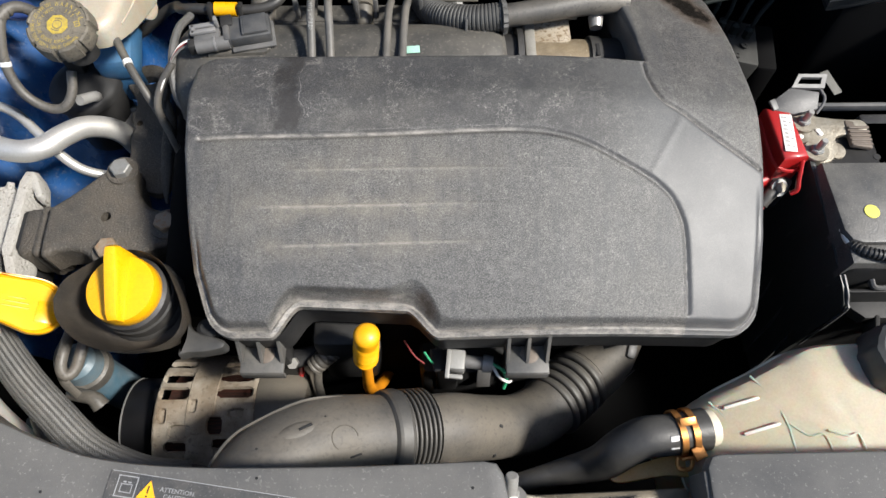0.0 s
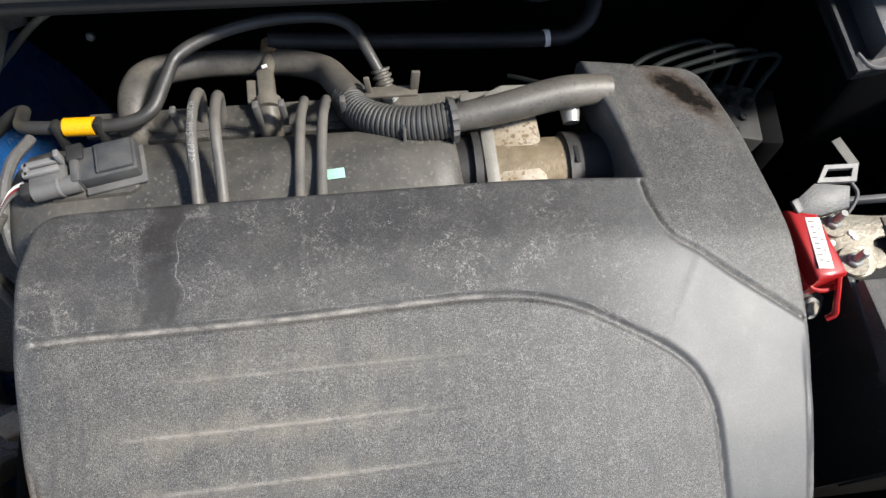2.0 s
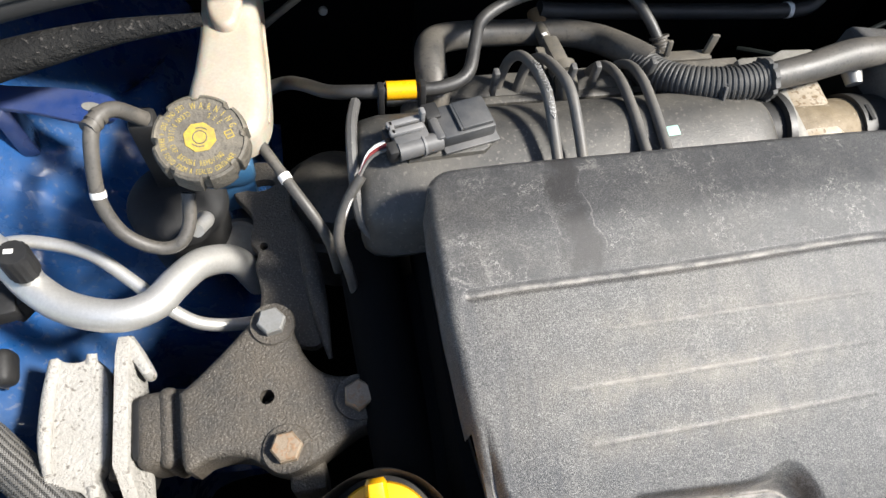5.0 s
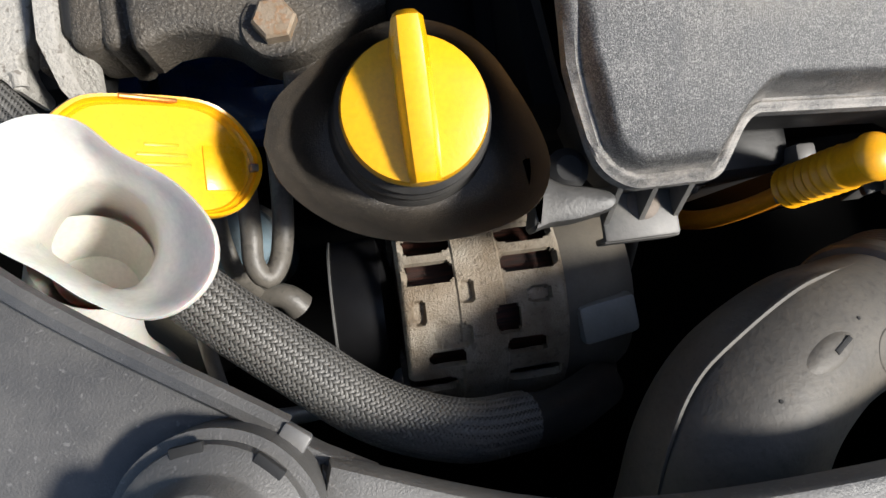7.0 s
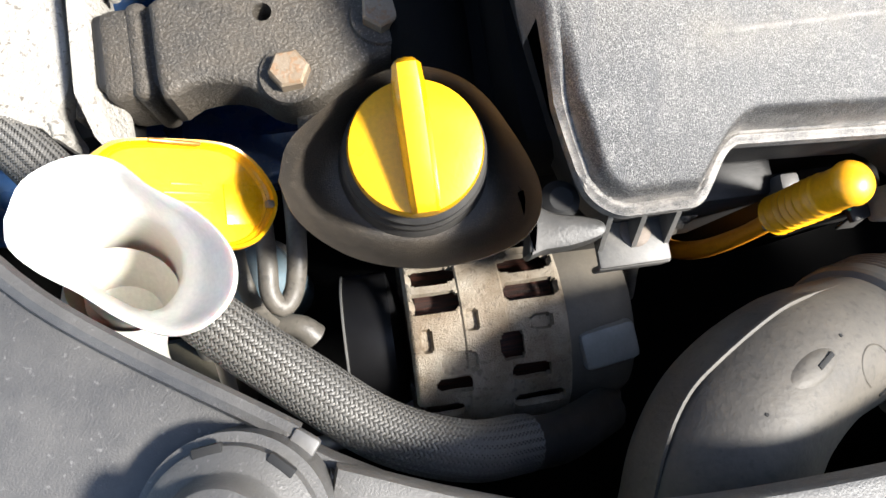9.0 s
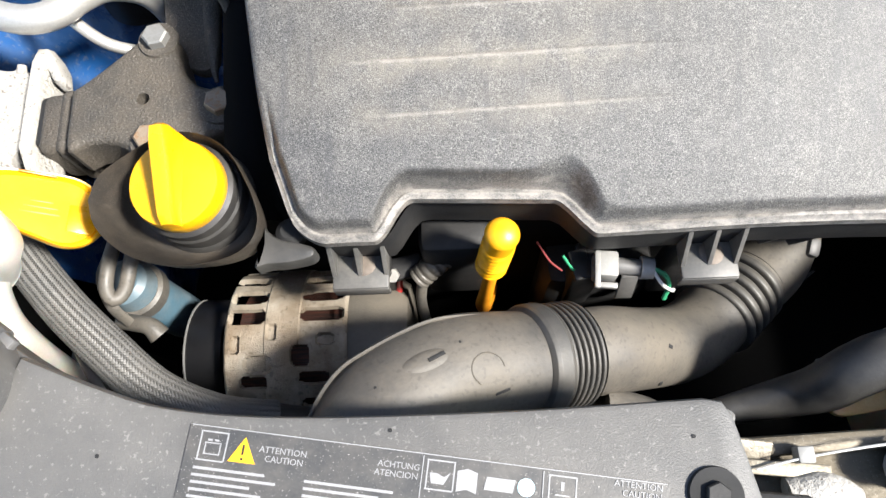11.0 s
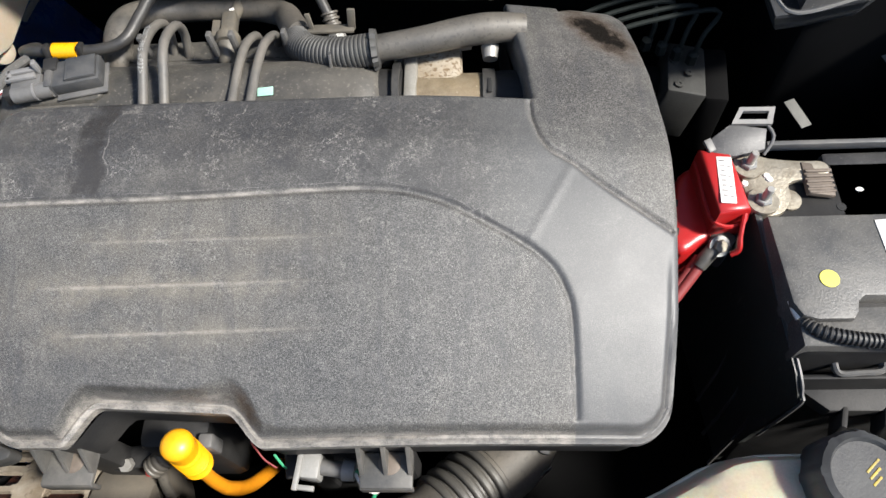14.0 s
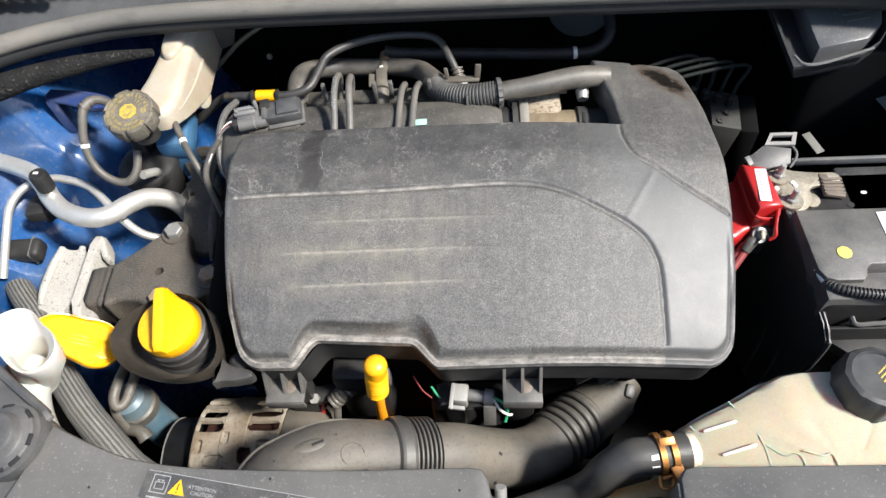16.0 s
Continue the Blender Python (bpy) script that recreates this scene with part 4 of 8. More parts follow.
# ---- washer filler ----
def washer_filler():
    w = thing("washer_filler", (-0.322, 0.292, 0.80), "white plastic washer filler neck with its yellow lid open", "washer filler")
    rim = smooth_line([(-0.3465, 0.309), (-0.341, 0.320), (-0.328, 0.3255), (-0.316, 0.3235), (-0.306, 0.314), (-0.293, 0.3045), (-0.2845, 0.292), (-0.2850, 0.280), (-0.293, 0.2715), (-0.304, 0.2695), (-0.316, 0.2755), (-0.327, 0.2845), (-0.339, 0.293), (-0.346, 0.301), (-0.3465, 0.309)], 61)[:-1]
    hole = np.array((-0.3215, 0.2945))
    c = np.array((-0.3155, 0.298))

    def ring(k, z_, pull=0.0):
        out = []
        for p in rim:
            q = c + (np.array(p) - c) * k
            d = np.array(p) - hole
            circle = hole + d / np.linalg.norm(d) * 0.0165
            q = q * (1 - pull) + circle * pull
            out.append((*q, z_))
        return out

    bm = bmesh.new()
    bridge(bm, [ring(0.62, 0.845, 0.9), ring(0.7, 0.862, 0.6), ring(0.86, 0.888, 0.2), ring(0.985, 0.911, 0), ring(1.0, 0.9145, 0), ring(0.985, 0.9165, 0), ring(0.95, 0.9155, 0), ring(0.88, 0.909, 0.05), ring(0.75, 0.9005, 0.35), ring(0.7, 0.897, 0.75), ring(0.7, 0.892, 1.0), ring(0.7, 0.87, 1.0), ring(0.6, 0.84, 1.0)])
    for v in bm.verts:
        v.co.x -= 0.45 * max(0, 0.885 - v.co.z)
    part("neck", bm, M_WHITE, w, "white plastic neck")
    part("lower_tube", tube([(-0.331, 0.292, 0.872), (-0.346, 0.276, 0.845), (-0.357, 0.260, 0.80), (-0.372, 0.245, 0.70)], [0.0185, 0.0190, 0.018, 0.018], 18, 28, caps=False), M_WHITE, w)
    part("drain_tube", tube([(-0.320, 0.268, 0.79), (-0.324, 0.250, 0.76), (-0.330, 0.225, 0.71)], 0.0036, 14, 14), M_PALETUBE, w, "pale grey drain tube")
    lid = smooth_line([(-0.344, 0.335), (-0.338, 0.343), (-0.331, 0.348), (-0.315, 0.350), (-0.299, 0.350), (-0.290, 0.345), (-0.2835, 0.335), (-0.2815, 0.326), (-0.2845, 0.3165), (-0.291, 0.3085), (-0.300, 0.306), (-0.310, 0.309), (-0.325, 0.315), (-0.338, 0.324), (-0.344, 0.335)], 61)[:-1]
    lc = np.array((-0.312, 0.329))
    leaf = Vector((0.70, 0.0, 1.0)).normalized()

    def on_lid(x, y, h):
        return Vector((x, y, 0.834 - 0.70 * (x + 0.285))) + leaf * h

    def lring(k, h):
        return [tuple(on_lid(*(lc + (np.array(p) - lc) * k), h)) for p in lid]

    bm = bmesh.new()
    bridge(bm, [lring(0.8, -0.0075), lring(0.96, -0.0065), lring(1.0, -0.003), lring(1.0, 0.0005), lring(0.985, 0.0015), lring(0.945, 0.0012), lring(0.93, -0.0010), lring(0.90, -0.0018), lring(0.885, -0.0010), lring(0.86, -0.0022), lring(0.6, -0.0022)])
    lid_ob = part("lid", bm, M_YELLOW, w, "open yellow lid")
    lie = pose(0, 0, 0, 0, math.degrees(math.atan(0.70)), 0)
    lm = Matrix.Translation(on_lid(-0.2935, 0.325, -0.0021)) @ lie
    part("lid_recess", box((0.015, 0.017, 0.0012), lm, 0.0005), M_YELLOW, lid_ob)
    part("lid_stop", box((0.0032, 0.0030, 0.003), Matrix.Translation(on_lid(-0.2846, 0.325, 0.0005)) @ lie, 0.0006), M_RUST, lid_ob)
    part("hinge_slot", box((0.020, 0.0016, 0.0020), Matrix.Translation(on_lid(-0.315, 0.3485, 0.0012)) @ lie, 0.0006), M_COPPER, lid_ob)
    for k, wd in enumerate((0.012, 0.018, 0.020)):
        part("faint_print", box((wd, 0.0013, 0.0005), Matrix.Translation(on_lid(-0.3115, 0.333 - 0.0036 * k, -0.0021)) @ lie, 0.0002), M_YELLOWINK, lid_ob)


M_YELLOWINK = surface("yellow_moulding", (0.70, 0.38, 0.01), 0.4)
washer_filler()


# ---- engine mount ----
def drilled(name, bm, cutter, material, parent):
    """A part with a real hole cut through it."""
    ob = part(name, bm, material, parent)
    tool = part("tool", cutter, M_INK)
    cut = ob.modifiers.new("hole", "BOOLEAN")
    cut.operation, cut.solver, cut.object = "DIFFERENCE", "EXACT", tool
    me = bpy.data.meshes.new_from_object(ob.evaluated_get(bpy.context.evaluated_depsgraph_get()))
    ob.modifiers.clear()
    ob.data = me
    for f in me.polygons:
        f.use_smooth = abs(f.normal.z) < 0.9
    bpy.data.objects.remove(tool)
    return ob


def engine_mount():
    e = thing("engine_mount", (-0.28, 0.43, 0.74), "dusty cast iron engine mount bracket with three bolts", "engine mount")
    pts = [(-0.334, 0.434), (-0.323, 0.4425), (-0.305, 0.459), (-0.290, 0.474), (-0.282, 0.480), (-0.273, 0.4815), (-0.265, 0.474), (-0.262, 0.462), (-0.256, 0.446), (-0.247, 0.4355), (-0.236, 0.431), (-0.223, 0.430), (-0.2115, 0.4235), (-0.2095, 0.411), (-0.2165, 0.400), (-0.229, 0.396), (-0.245, 0.387), (-0.258, 0.380), (-0.270, 0.377), (-0.283, 0.381), (-0.293, 0.389), (-0.306, 0.392), (-0.318, 0.391), (-0.331, 0.3885)]
    pts = smooth_line(pts + [pts[0]], 80)[:-1]
    part("bracket_plate", rounded_plate(pts, 0.782, 0.8125, 0.0055, (-0.2815, 0.4235, 0.0046)), M_CAST, e)
    hexbolt("bolt", (-0.2755, 0.470, 0.8120), (0, 0, 1), 0.0160, e, M_STEELGREY, M_CAST, 10, 1.0)
    hexbolt("bolt", (-0.2265, 0.415, 0.8120), (0, 0, 1), 0.0165, e, M_RUST, M_CAST, 25, 1.0)
    hexbolt("bolt", (-0.2715, 0.3905, 0.8115), (0, 0, 1), 0.0165, e, M_RUST, M_CAST, 5, 1.0)
    # rubber block between bracket and body
    neck = part("neck", box((0.034, 0.047, 0.046), pose(-0.346, 0.4185, 0.776, 0, 0, 2), 0.007, segs=3), M_CAST, e)
    part("neck_collar", box((0.012, 0.050, 0.049), pose(-0.3425, 0.418, 0.7765, 0, 0, 2), 0.006, segs=3), M_CAST, neck)
    part("neck_step", box((0.010, 0.040, 0.045), pose(-0.3605, 0.420, 0.775, 0, 0, 2), 0.006, segs=3), M_BLACK, neck)
    part("rubber_block", box((0.05, 0.065, 0.04), pose(-0.388, 0.42, 0.745, 0, 0, 4), 0.012), M_BLACK, e)
    # arm towards the rear
    arm = [(-0.289, 0.478), (-0.284, 0.50), (-0.2865, 0.522), (-0.284, 0.532), (-0.289, 0.541), (-0.286, 0.556), (-0.289, 0.566), (-0.2985, 0.580), (-0.298, 0.594), (-0.289, 0.602), (-0.277, 0.6045), (-0.265, 0.600), (-0.258, 0.588), (-0.258, 0.56), (-0.252, 0.545), (-0.247, 0.52), (-0.244, 0.495), (-0.243, 0.468), (-0.255, 0.46)]
    bm = plate(smooth_line(arm + [arm[0]], 90)[:-1], 0.786, 0.795, 0.002)
    for v in bm.verts:
        v.co.z += 0.08 * (v.co.y - 0.53)
    cutter = bmesh.new()
    lathe([(0.0085, -0.03), (0.0085, 0.03)], Matrix.Translation((-0.279, 0.5845, 0.795)) @ pose(0, 0, 0, 0, 0, 6) @ Matrix.Diagonal((1.25, 0.55, 1, 1)), 24, cutter)
    lathe([(0.0030, -0.03), (0.0030, 0.03)], Matrix.Translation((-0.2795, 0.536, 0.795)), 16, cutter)
    arm_ob = drilled("arm", bm, cutter, M_CAST, e)
    part("arm_rib", tube([(-0.262, 0.572, 0.792), (-0.252, 0.54, 0.792), (-0.247, 0.50, 0.793), (-0.2435, 0.465, 0.792), (-0.2415, 0.450, 0.788)], [0.002, 0.0060, 0.0072, 0.006, 0.0015], 16, 10), M_CAST, arm_ob)
    part("lower_rib", box((0.022, 0.02, 0.06), pose(-0.262, 0.377, 0.765), 0.004), M_CAST, e)
    # pale bracket bolted to the body
    b = thing("mount_bracket", (-0.39, 0.42, 0.72), "pale corroded steel bracket bolted to the body", "bracket")
    prof = [(0.481, 0.796), (0.4835, 0.790), (0.482, 0.776), (0.478, 0.765), (0.455, 0.755), (0.42, 0.75), (0.39, 0.752), (0.362, 0.752), (0.359, 0.762), (0.366, 0.778), (0.380, 0.790), (0.40, 0.797), (0.44, 0.799), (0.468, 0.800)]
    bm = plate([(y, z_) for y, z_ in prof], -0.0042, 0.0042, 0.0022, m=Matrix(((0, 0, 1, -0.3705), (1, 0, 0, 0), (0, 1, 0, 0), (0, 0, 0, 1))))
    for v in bm.verts:
        v.co.x += 0.9 * max(0, 0.392 - v.co.y) ** 1.15 + 0.0006 * noise.noise(v.co * 120)
    upright = part("upright", bm, M_PALE, b)
    # hook folded towards the engine at the rear end
    hook = plate(smooth_line([(-0.372, 0.481), (-0.366, 0.480), (-0.359, 0.468), (-0.354, 0.456), (-0.359, 0.453), (-0.3635, 0.460), (-0.367, 0.464), (-0.371, 0.465), (-0.372, 0.481)], 40)[:-1], 0.782, 0.7965, 0.003)
    part("hook", hook, M_PALE, upright)
    bm = plate(smooth_line([(-0.4195, 0.472), (-0.416, 0.4765), (-0.4115, 0.473), (-0.404, 0.4715), (-0.3985, 0.4725), (-0.395, 0.477), (-0.3915, 0.471), (-0.386, 0.465), (-0.383, 0.44), (-0.3835, 0.408), (-0.389, 0.399), (-0.3865, 0.388), (-0.3905, 0.383), (-0.396, 0.389), (-0.402, 0.3915), (-0.409, 0.392), (-0.417, 0.40), (-0.4205, 0.44), (-0.4195, 0.472)], 72)[:-1], 0.755, 0.785, 0.0012)
    for v in bm.verts:
        v.co.z += 0.10 * (-0.40 - v.co.x)
    part("body_plate", bm, M_PALE, b, smooth=False)
    part("edge_bead", tube([(-0.416, 0.474, 0.785), (-0.4175, 0.45, 0.787), (-0.4175, 0.42, 0.787), (-0.4145, 0.402, 0.786)], [0.004, 0.0045, 0.0045, 0.003], 16, 10), M_PALE, b)
    part("nub", tube([(-0.395, 0.470, 0.782), (-0.3945, 0.4765, 0.784)], [0.004, 0.0032], 4, 10), M_PALE, b)
    part("nub", tube([(-0.390, 0.392, 0.782), (-0.389, 0.385, 0.782)], [0.0042, 0.0034], 4, 10), M_PALE, b)
    part("side_wall", box((0.010, 0.075, 0.05), pose(-0.379, 0.432, 0.752), 0.003), M_CAST, b)
    for y, z_ in ((0.432, 0.797), (0.408, 0.795), (0.452, 0.792)):
        part("pit", lathe([(0.0003, 0), (0.0012, 0.0002), (0.0008, 0.0008), (0.0002, 0.0009)], axis((-0.366, y, z_ - 0.004), (1, 0, 0.2)), 8), M_RUST, upright)


M_RUSTGREY = surface("grey_rusted_steel", (0.13, 0.105, 0.085), 0.65, second=(0.2, 0.17, 0.14), scale=140, bump=0.4, metal=0.3)
engine_mount()


# ---- braided hose ----
def braided_hose():
    h = thing("braided_hose", (-0.33, 0.3, 0.79), "thick hose in a dark grey braided sleeve", "hose")
    pts = [(-0.50, 0.47, 0.745), (-0.452, 0.423, 0.765), (-0.405, 0.378, 0.780), (-0.360, 0.325, 0.800), (-0.316, 0.281, 0.812), (-0.281, 0.2505, 0.816), (-0.249, 0.2245, 0.814), (-0.215, 0.210, 0.806), (-0.185, 0.207, 0.79)]
    n, strands, r0 = 1000, 42, 0.0130
    line = np.array(curve_points(pts, n))
    step_ = np.linalg.norm(np.diff(line, axis=0), axis=1).sum() / (n - 1)
    sides, ups, side = [], [], None
    for i in range(n):
        d = line[min(i + 1, n - 1)] - line[max(i - 1, 0)]
        d = d / np.linalg.norm(d)
        side = np.cross(d, (0, 0, 1)) if side is None else side
        side = side - d * (side @ d)
        side = side / np.linalg.norm(side)
        sides.append(side)
        ups.append(np.cross(side, d))
    sides, ups = np.array(sides), np.array(ups)
    cell = 2 * math.pi / strands
    turn = step_ / r0 * 0.85  # angle that a strand winds in one step
    verts, faces = [], []
    idx = np.arange(n)
    for family in (1, -1):
        for s in range(strands):
            mid = s * cell + family * idx * turn
            # count of the crossing strand, which sets over or under (two over, two under)
            other = (s * cell + 2 * family * idx * turn) / cell * family
            wave = np.clip(np.sin((other * 0.5 + s * 0.5 * family) * math.pi + family * math.pi / 4) * 1.6, -1, 1)
            base_i = len(verts)
            for off, lift in ((-0.40, -0.00016), (0.0, 0.00010), (0.40, -0.00016)):
                ang = mid + off * cell
                rad = r0 + 0.00042 * wave + lift
                verts.extend((line + rad[:, None] * (np.cos(ang)[:, None] * sides + np.sin(ang)[:, None] * ups)).tolist())
            for c in (0, 1):
                a0, a1 = base_i + c * n, base_i + (c + 1) * n
                faces.extend((a0 + i, a0 + i + 1, a1 + i + 1, a1 + i) for i in range(n - 1))
    me = bpy.data.meshes.new("sleeve")
    me.from_pydata(verts, [], faces)
    me.materials.append(M_BRAID)
    me.shade_smooth()
    sleeve = new("sleeve", me)
    tagged(sleeve, kind="stuff")
    sleeve.parent = h
    sleeve.matrix_parent_inverse = Matrix.Translation(-ORIGIN[h.name])
    part("inner_hose", tube(pts, 0.0122, 120, 24), M_INK, h, "black hose inside the sleeve")
    part("end_sleeve", tube([(-0.192, 0.2075, 0.794), (-0.165, 0.205, 0.775), (-0.13, 0.21, 0.74)], 0.0125, 12, 18), M_RUBBER, h, "plain black hose end")


braided_hose()


# ---- dipstick, cover feet, sensor ----
def dipstick():
    d = thing("dipstick", (-0.05, 0.295, 0.76), "yellow ribbed dipstick handle in its yellow tube", "dipstick")
    base, tip = np.array((-0.0500, 0.2955, 0.8085)), np.array((-0.0440, 0.2985, 0.8625))
    n = 60
    s = np.linspace(0, 1, n)
    rad = 0.0092 + 0.0009 * np.cos(s * 7 / 0.62 * 2 * math.pi) * (s < 0.62)
    rad = np.where(s > 0.86, 0.0100 * np.sqrt(np.maximum(0.02, 1 - ((s - 0.86) / 0.14) ** 2)), rad)
    part("grip", tube([base + (tip - base) * k for k in s], list(rad), n, 28, resample=False), M_YELLOWGRIP, d, "ribbed yellow grip")
    part("guide_tube", tube([(-0.0500, 0.2955, 0.811), (-0.0505, 0.293, 0.795), (-0.0525, 0.291, 0.765), (-0.0545, 0.292, 0.730), (-0.0530, 0.300, 0.690), (-0.0475, 0.320, 0.652), (-0.043, 0.338, 0.625), (-0.04, 0.35, 0.6)], [0.0046, 0.0046, 0.0052, 0.0058, 0.0060, 0.0060, 0.0055, 0.005], 50, 14), M_ORANGE, d, "orange-yellow guide tube")
    part("spring_clip", box((0.012, 0.004, 0.006), pose(-0.050, 0.2925, 0.806, 0, 8, 20), 0.001), M_STEEL, d)
    part("holder", box((0.010, 0.010, 0.022), pose(-0.0445, 0.309, 0.806), 0.002), M_GREYCONN, d, "grey plastic clip")


M_YELLOWGRIP = surface("grip_yellow", (0.82, 0.37, 0.005), 0.4, second=(0.76, 0.32, 0.005), scale=60, bump=0.05, coat=0.15)
M_ORANGE = surface("tube_orange", (0.80, 0.30, 0.01), 0.45, second=(0.6, 0.2, 0.01), scale=60, bump=0.05)
dipstick()


def cover_foot(x0, x1, y0):
    f = thing("support_bracket", ((x0 + x1) / 2, y0 - 0.01, 0.80), "grey plastic fixing foot with ribs under the engine cover", "bracket", "feet of the engine cover")
    w = x1 - x0
    part("foot_plate", box((w, 0.022, 0.004), pose((x0 + x1) / 2, y0 - 0.012, 0.8195), 0.0015), M_FOOT, f)
    part("front_lip", box((w, 0.003, 0.012), pose((x0 + x1) / 2, y0 - 0.022, 0.814), 0.001), M_FOOT, f)
    for k in range(3):
        x = x0 + 0.0015 + (w - 0.003) * k / 2
        bm = plate([(y0 - 0.016, 0.820), (y0 + 0.012, 0.820), (y0 + 0.012, 0.848), (y0 - 0.001, 0.848)], -0.0013, 0.0013, 0.0004, m=Matrix(((0, 0, 1, x), (1, 0, 0, 0), (0, 1, 0, 0), (0, 0, 0, 1))))
        part("rib", bm, M_FOOT, f)
    part("back_wall", box((w, 0.002, 0.034), pose((x0 + x1) / 2, y0 + 0.012, 0.833), 0.0005), M_FOOT, f)
    part("bolt_cup", lathe([(0.002, 0.8195), (0.0072, 0.8195), (0.0072, 0.8220), (0.006, 0.8226), (0.002, 0.8228)], Matrix.Translation(((x0 + x1) / 2 + 0.002, y0 - 0.008, 0)), 28), M_RUSTGREY, f, "rusty bolt in its cup")
    part("leg", box((w * 0.8, 0.016, 0.1), pose((x0 + x1) / 2, y0 + 0.004, 0.77), 0.003), M_BLACK, f)


cover_foot(-0.1455, -0.1115, 0.303)
cover_foot(0.0600, 0.0935, 0.301)


def sensor():
    s = thing("sensor_plug", (0.03, 0.297, 0.77), "pale grey sensor connector with a green wire", "connector")
    m = pose(0.022, 0.296, 0.793, 0, 0, -6)
    part("housing", box((0.015, 0.017, 0.017), m, 0.002), M_GREYPALE, s)
    part("latch", box((0.0035, 0.024, 0.004), m @ pose(-0.006, -0.005, 0.0095), 0.0008), M_GREYPALE, s)
    part("latch_bar", box((0.013, 0.0035, 0.004), m @ pose(0.0, -0.0145, 0.0075), 0.0008), M_GREYPALE, s)
    part("barrel", tube([(0.029, 0.296, 0.794), (0.046, 0.294, 0.793)], 0.0055, 4, 18), M_GREYCONN, s)
    part("collar", tube([(0.044, 0.2945, 0.793), (0.052, 0.2935, 0.793)], [0.0075, 0.0068], 4, 18), M_GREYPALE, s)
    part("wire", tube([(0.052, 0.2935, 0.793), (0.060, 0.290, 0.789), (0.064, 0.285, 0.781), (0.062, 0.279, 0.772)], 0.0016, 16, 8), M_GREEN, s, "green wire")
    part("wire", tube([(0.052, 0.2920, 0.793), (0.057, 0.284, 0.790), (0.064, 0.281, 0.785), (0.068, 0.284, 0.776)], 0.0012, 16, 8), M_LABEL, s, "white wire")
    part("bracket", box((0.012, 0.02, 0.004), pose(0.008, 0.300, 0.786, 0, 0, 10), 0.001), M_BLACK, s)
    part("stem", box((0.02, 0.02, 0.09), pose(0.015, 0.306, 0.742), 0.004), M_BLACK, s)
    h = thing("wire_loop", (-0.02, 0.305, 0.79), "thin red and green wires beside the dipstick", "wires")
    part("red_wire", tube([(-0.02, 0.312, 0.80), (-0.012, 0.302, 0.791), (-0.004, 0.297, 0.785)], 0.0007, 12, 8), M_REDCABLE, h)
    part("green_wire", tube([(-0.004, 0.304, 0.795), (0.004, 0.296, 0.787), (0.014, 0.296, 0.785)], 0.0010, 12, 8), M_GREEN, h)
    c = thing("engine_block", (-0.02, 0.40, 0.44), "dark engine block below the cover", "engine block")
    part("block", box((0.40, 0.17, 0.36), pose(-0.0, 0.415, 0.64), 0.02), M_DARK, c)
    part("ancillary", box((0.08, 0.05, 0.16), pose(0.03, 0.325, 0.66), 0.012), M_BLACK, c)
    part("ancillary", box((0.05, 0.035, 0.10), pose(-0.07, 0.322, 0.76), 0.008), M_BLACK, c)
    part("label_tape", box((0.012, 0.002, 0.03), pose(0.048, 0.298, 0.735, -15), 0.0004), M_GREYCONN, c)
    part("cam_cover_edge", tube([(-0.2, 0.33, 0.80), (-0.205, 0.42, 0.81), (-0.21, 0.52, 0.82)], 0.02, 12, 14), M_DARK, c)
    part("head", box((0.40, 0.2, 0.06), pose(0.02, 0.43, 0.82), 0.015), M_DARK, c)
    part("cover_bolt", lathe([(0.004, 0), (0.0125, 0), (0.0125, 0.003), (0.008, 0.004), (0.008, 0.007), (0.003, 0.0075)], Matrix.Translation((-0.199, 0.505, 0.850)), 24), M_STEELGREY, c)
    part("cover_grommet", lathe([(0.004, 0), (0.008, 0), (0.0085, 0.008), (0.005, 0.011)], Matrix.Translation((-0.1655, 0.3085, 0.838)), 24), M_INK, c)


M_GREEN = surface("green_wire", (0.03, 0.30, 0.14), 0.5)
sensor()


def words(parent, text, size, m, material):
    """Raised print, as a flat mesh."""
    cu = bpy.data.curves.new("print", "FONT")
    cu.body, cu.size, cu.align_x, cu.align_y, cu.extrude = text, size, "CENTER", "CENTER", 0.00015
    cu.resolution_u = 2
    ob = bpy.data.objects.new("print", cu)
    scene.collection.objects.link(ob)
    me = bpy.data.meshes.new_from_object(ob.evaluated_get(bpy.context.evaluated_depsgraph_get()))
    bpy.data.objects.remove(ob)
    bpy.data.curves.remove(cu)
    me.transform(m)
    me.materials.clear()
    me.materials.append(material)
    o = new("lettering", me)
    o.parent = parent
    o.matrix_parent_inverse = Matrix.Translation(-ORIGIN.get(parent.name, Vector()))
    o["label"] = "printed words " + text.lower()
    return o


# ---- coolant tank ----
M_CREAM = surface("cream_plastic", (0.60, 0.545, 0.43), 0.4, second=(0.52, 0.45, 0.33), scale=20, bump=0.05)
M_AMBER = surface("amber_plastic", (0.50, 0.28, 0.06), 0.4, second=(0.6, 0.5, 0.32), scale=30, bump=0.05, sss=0.2)


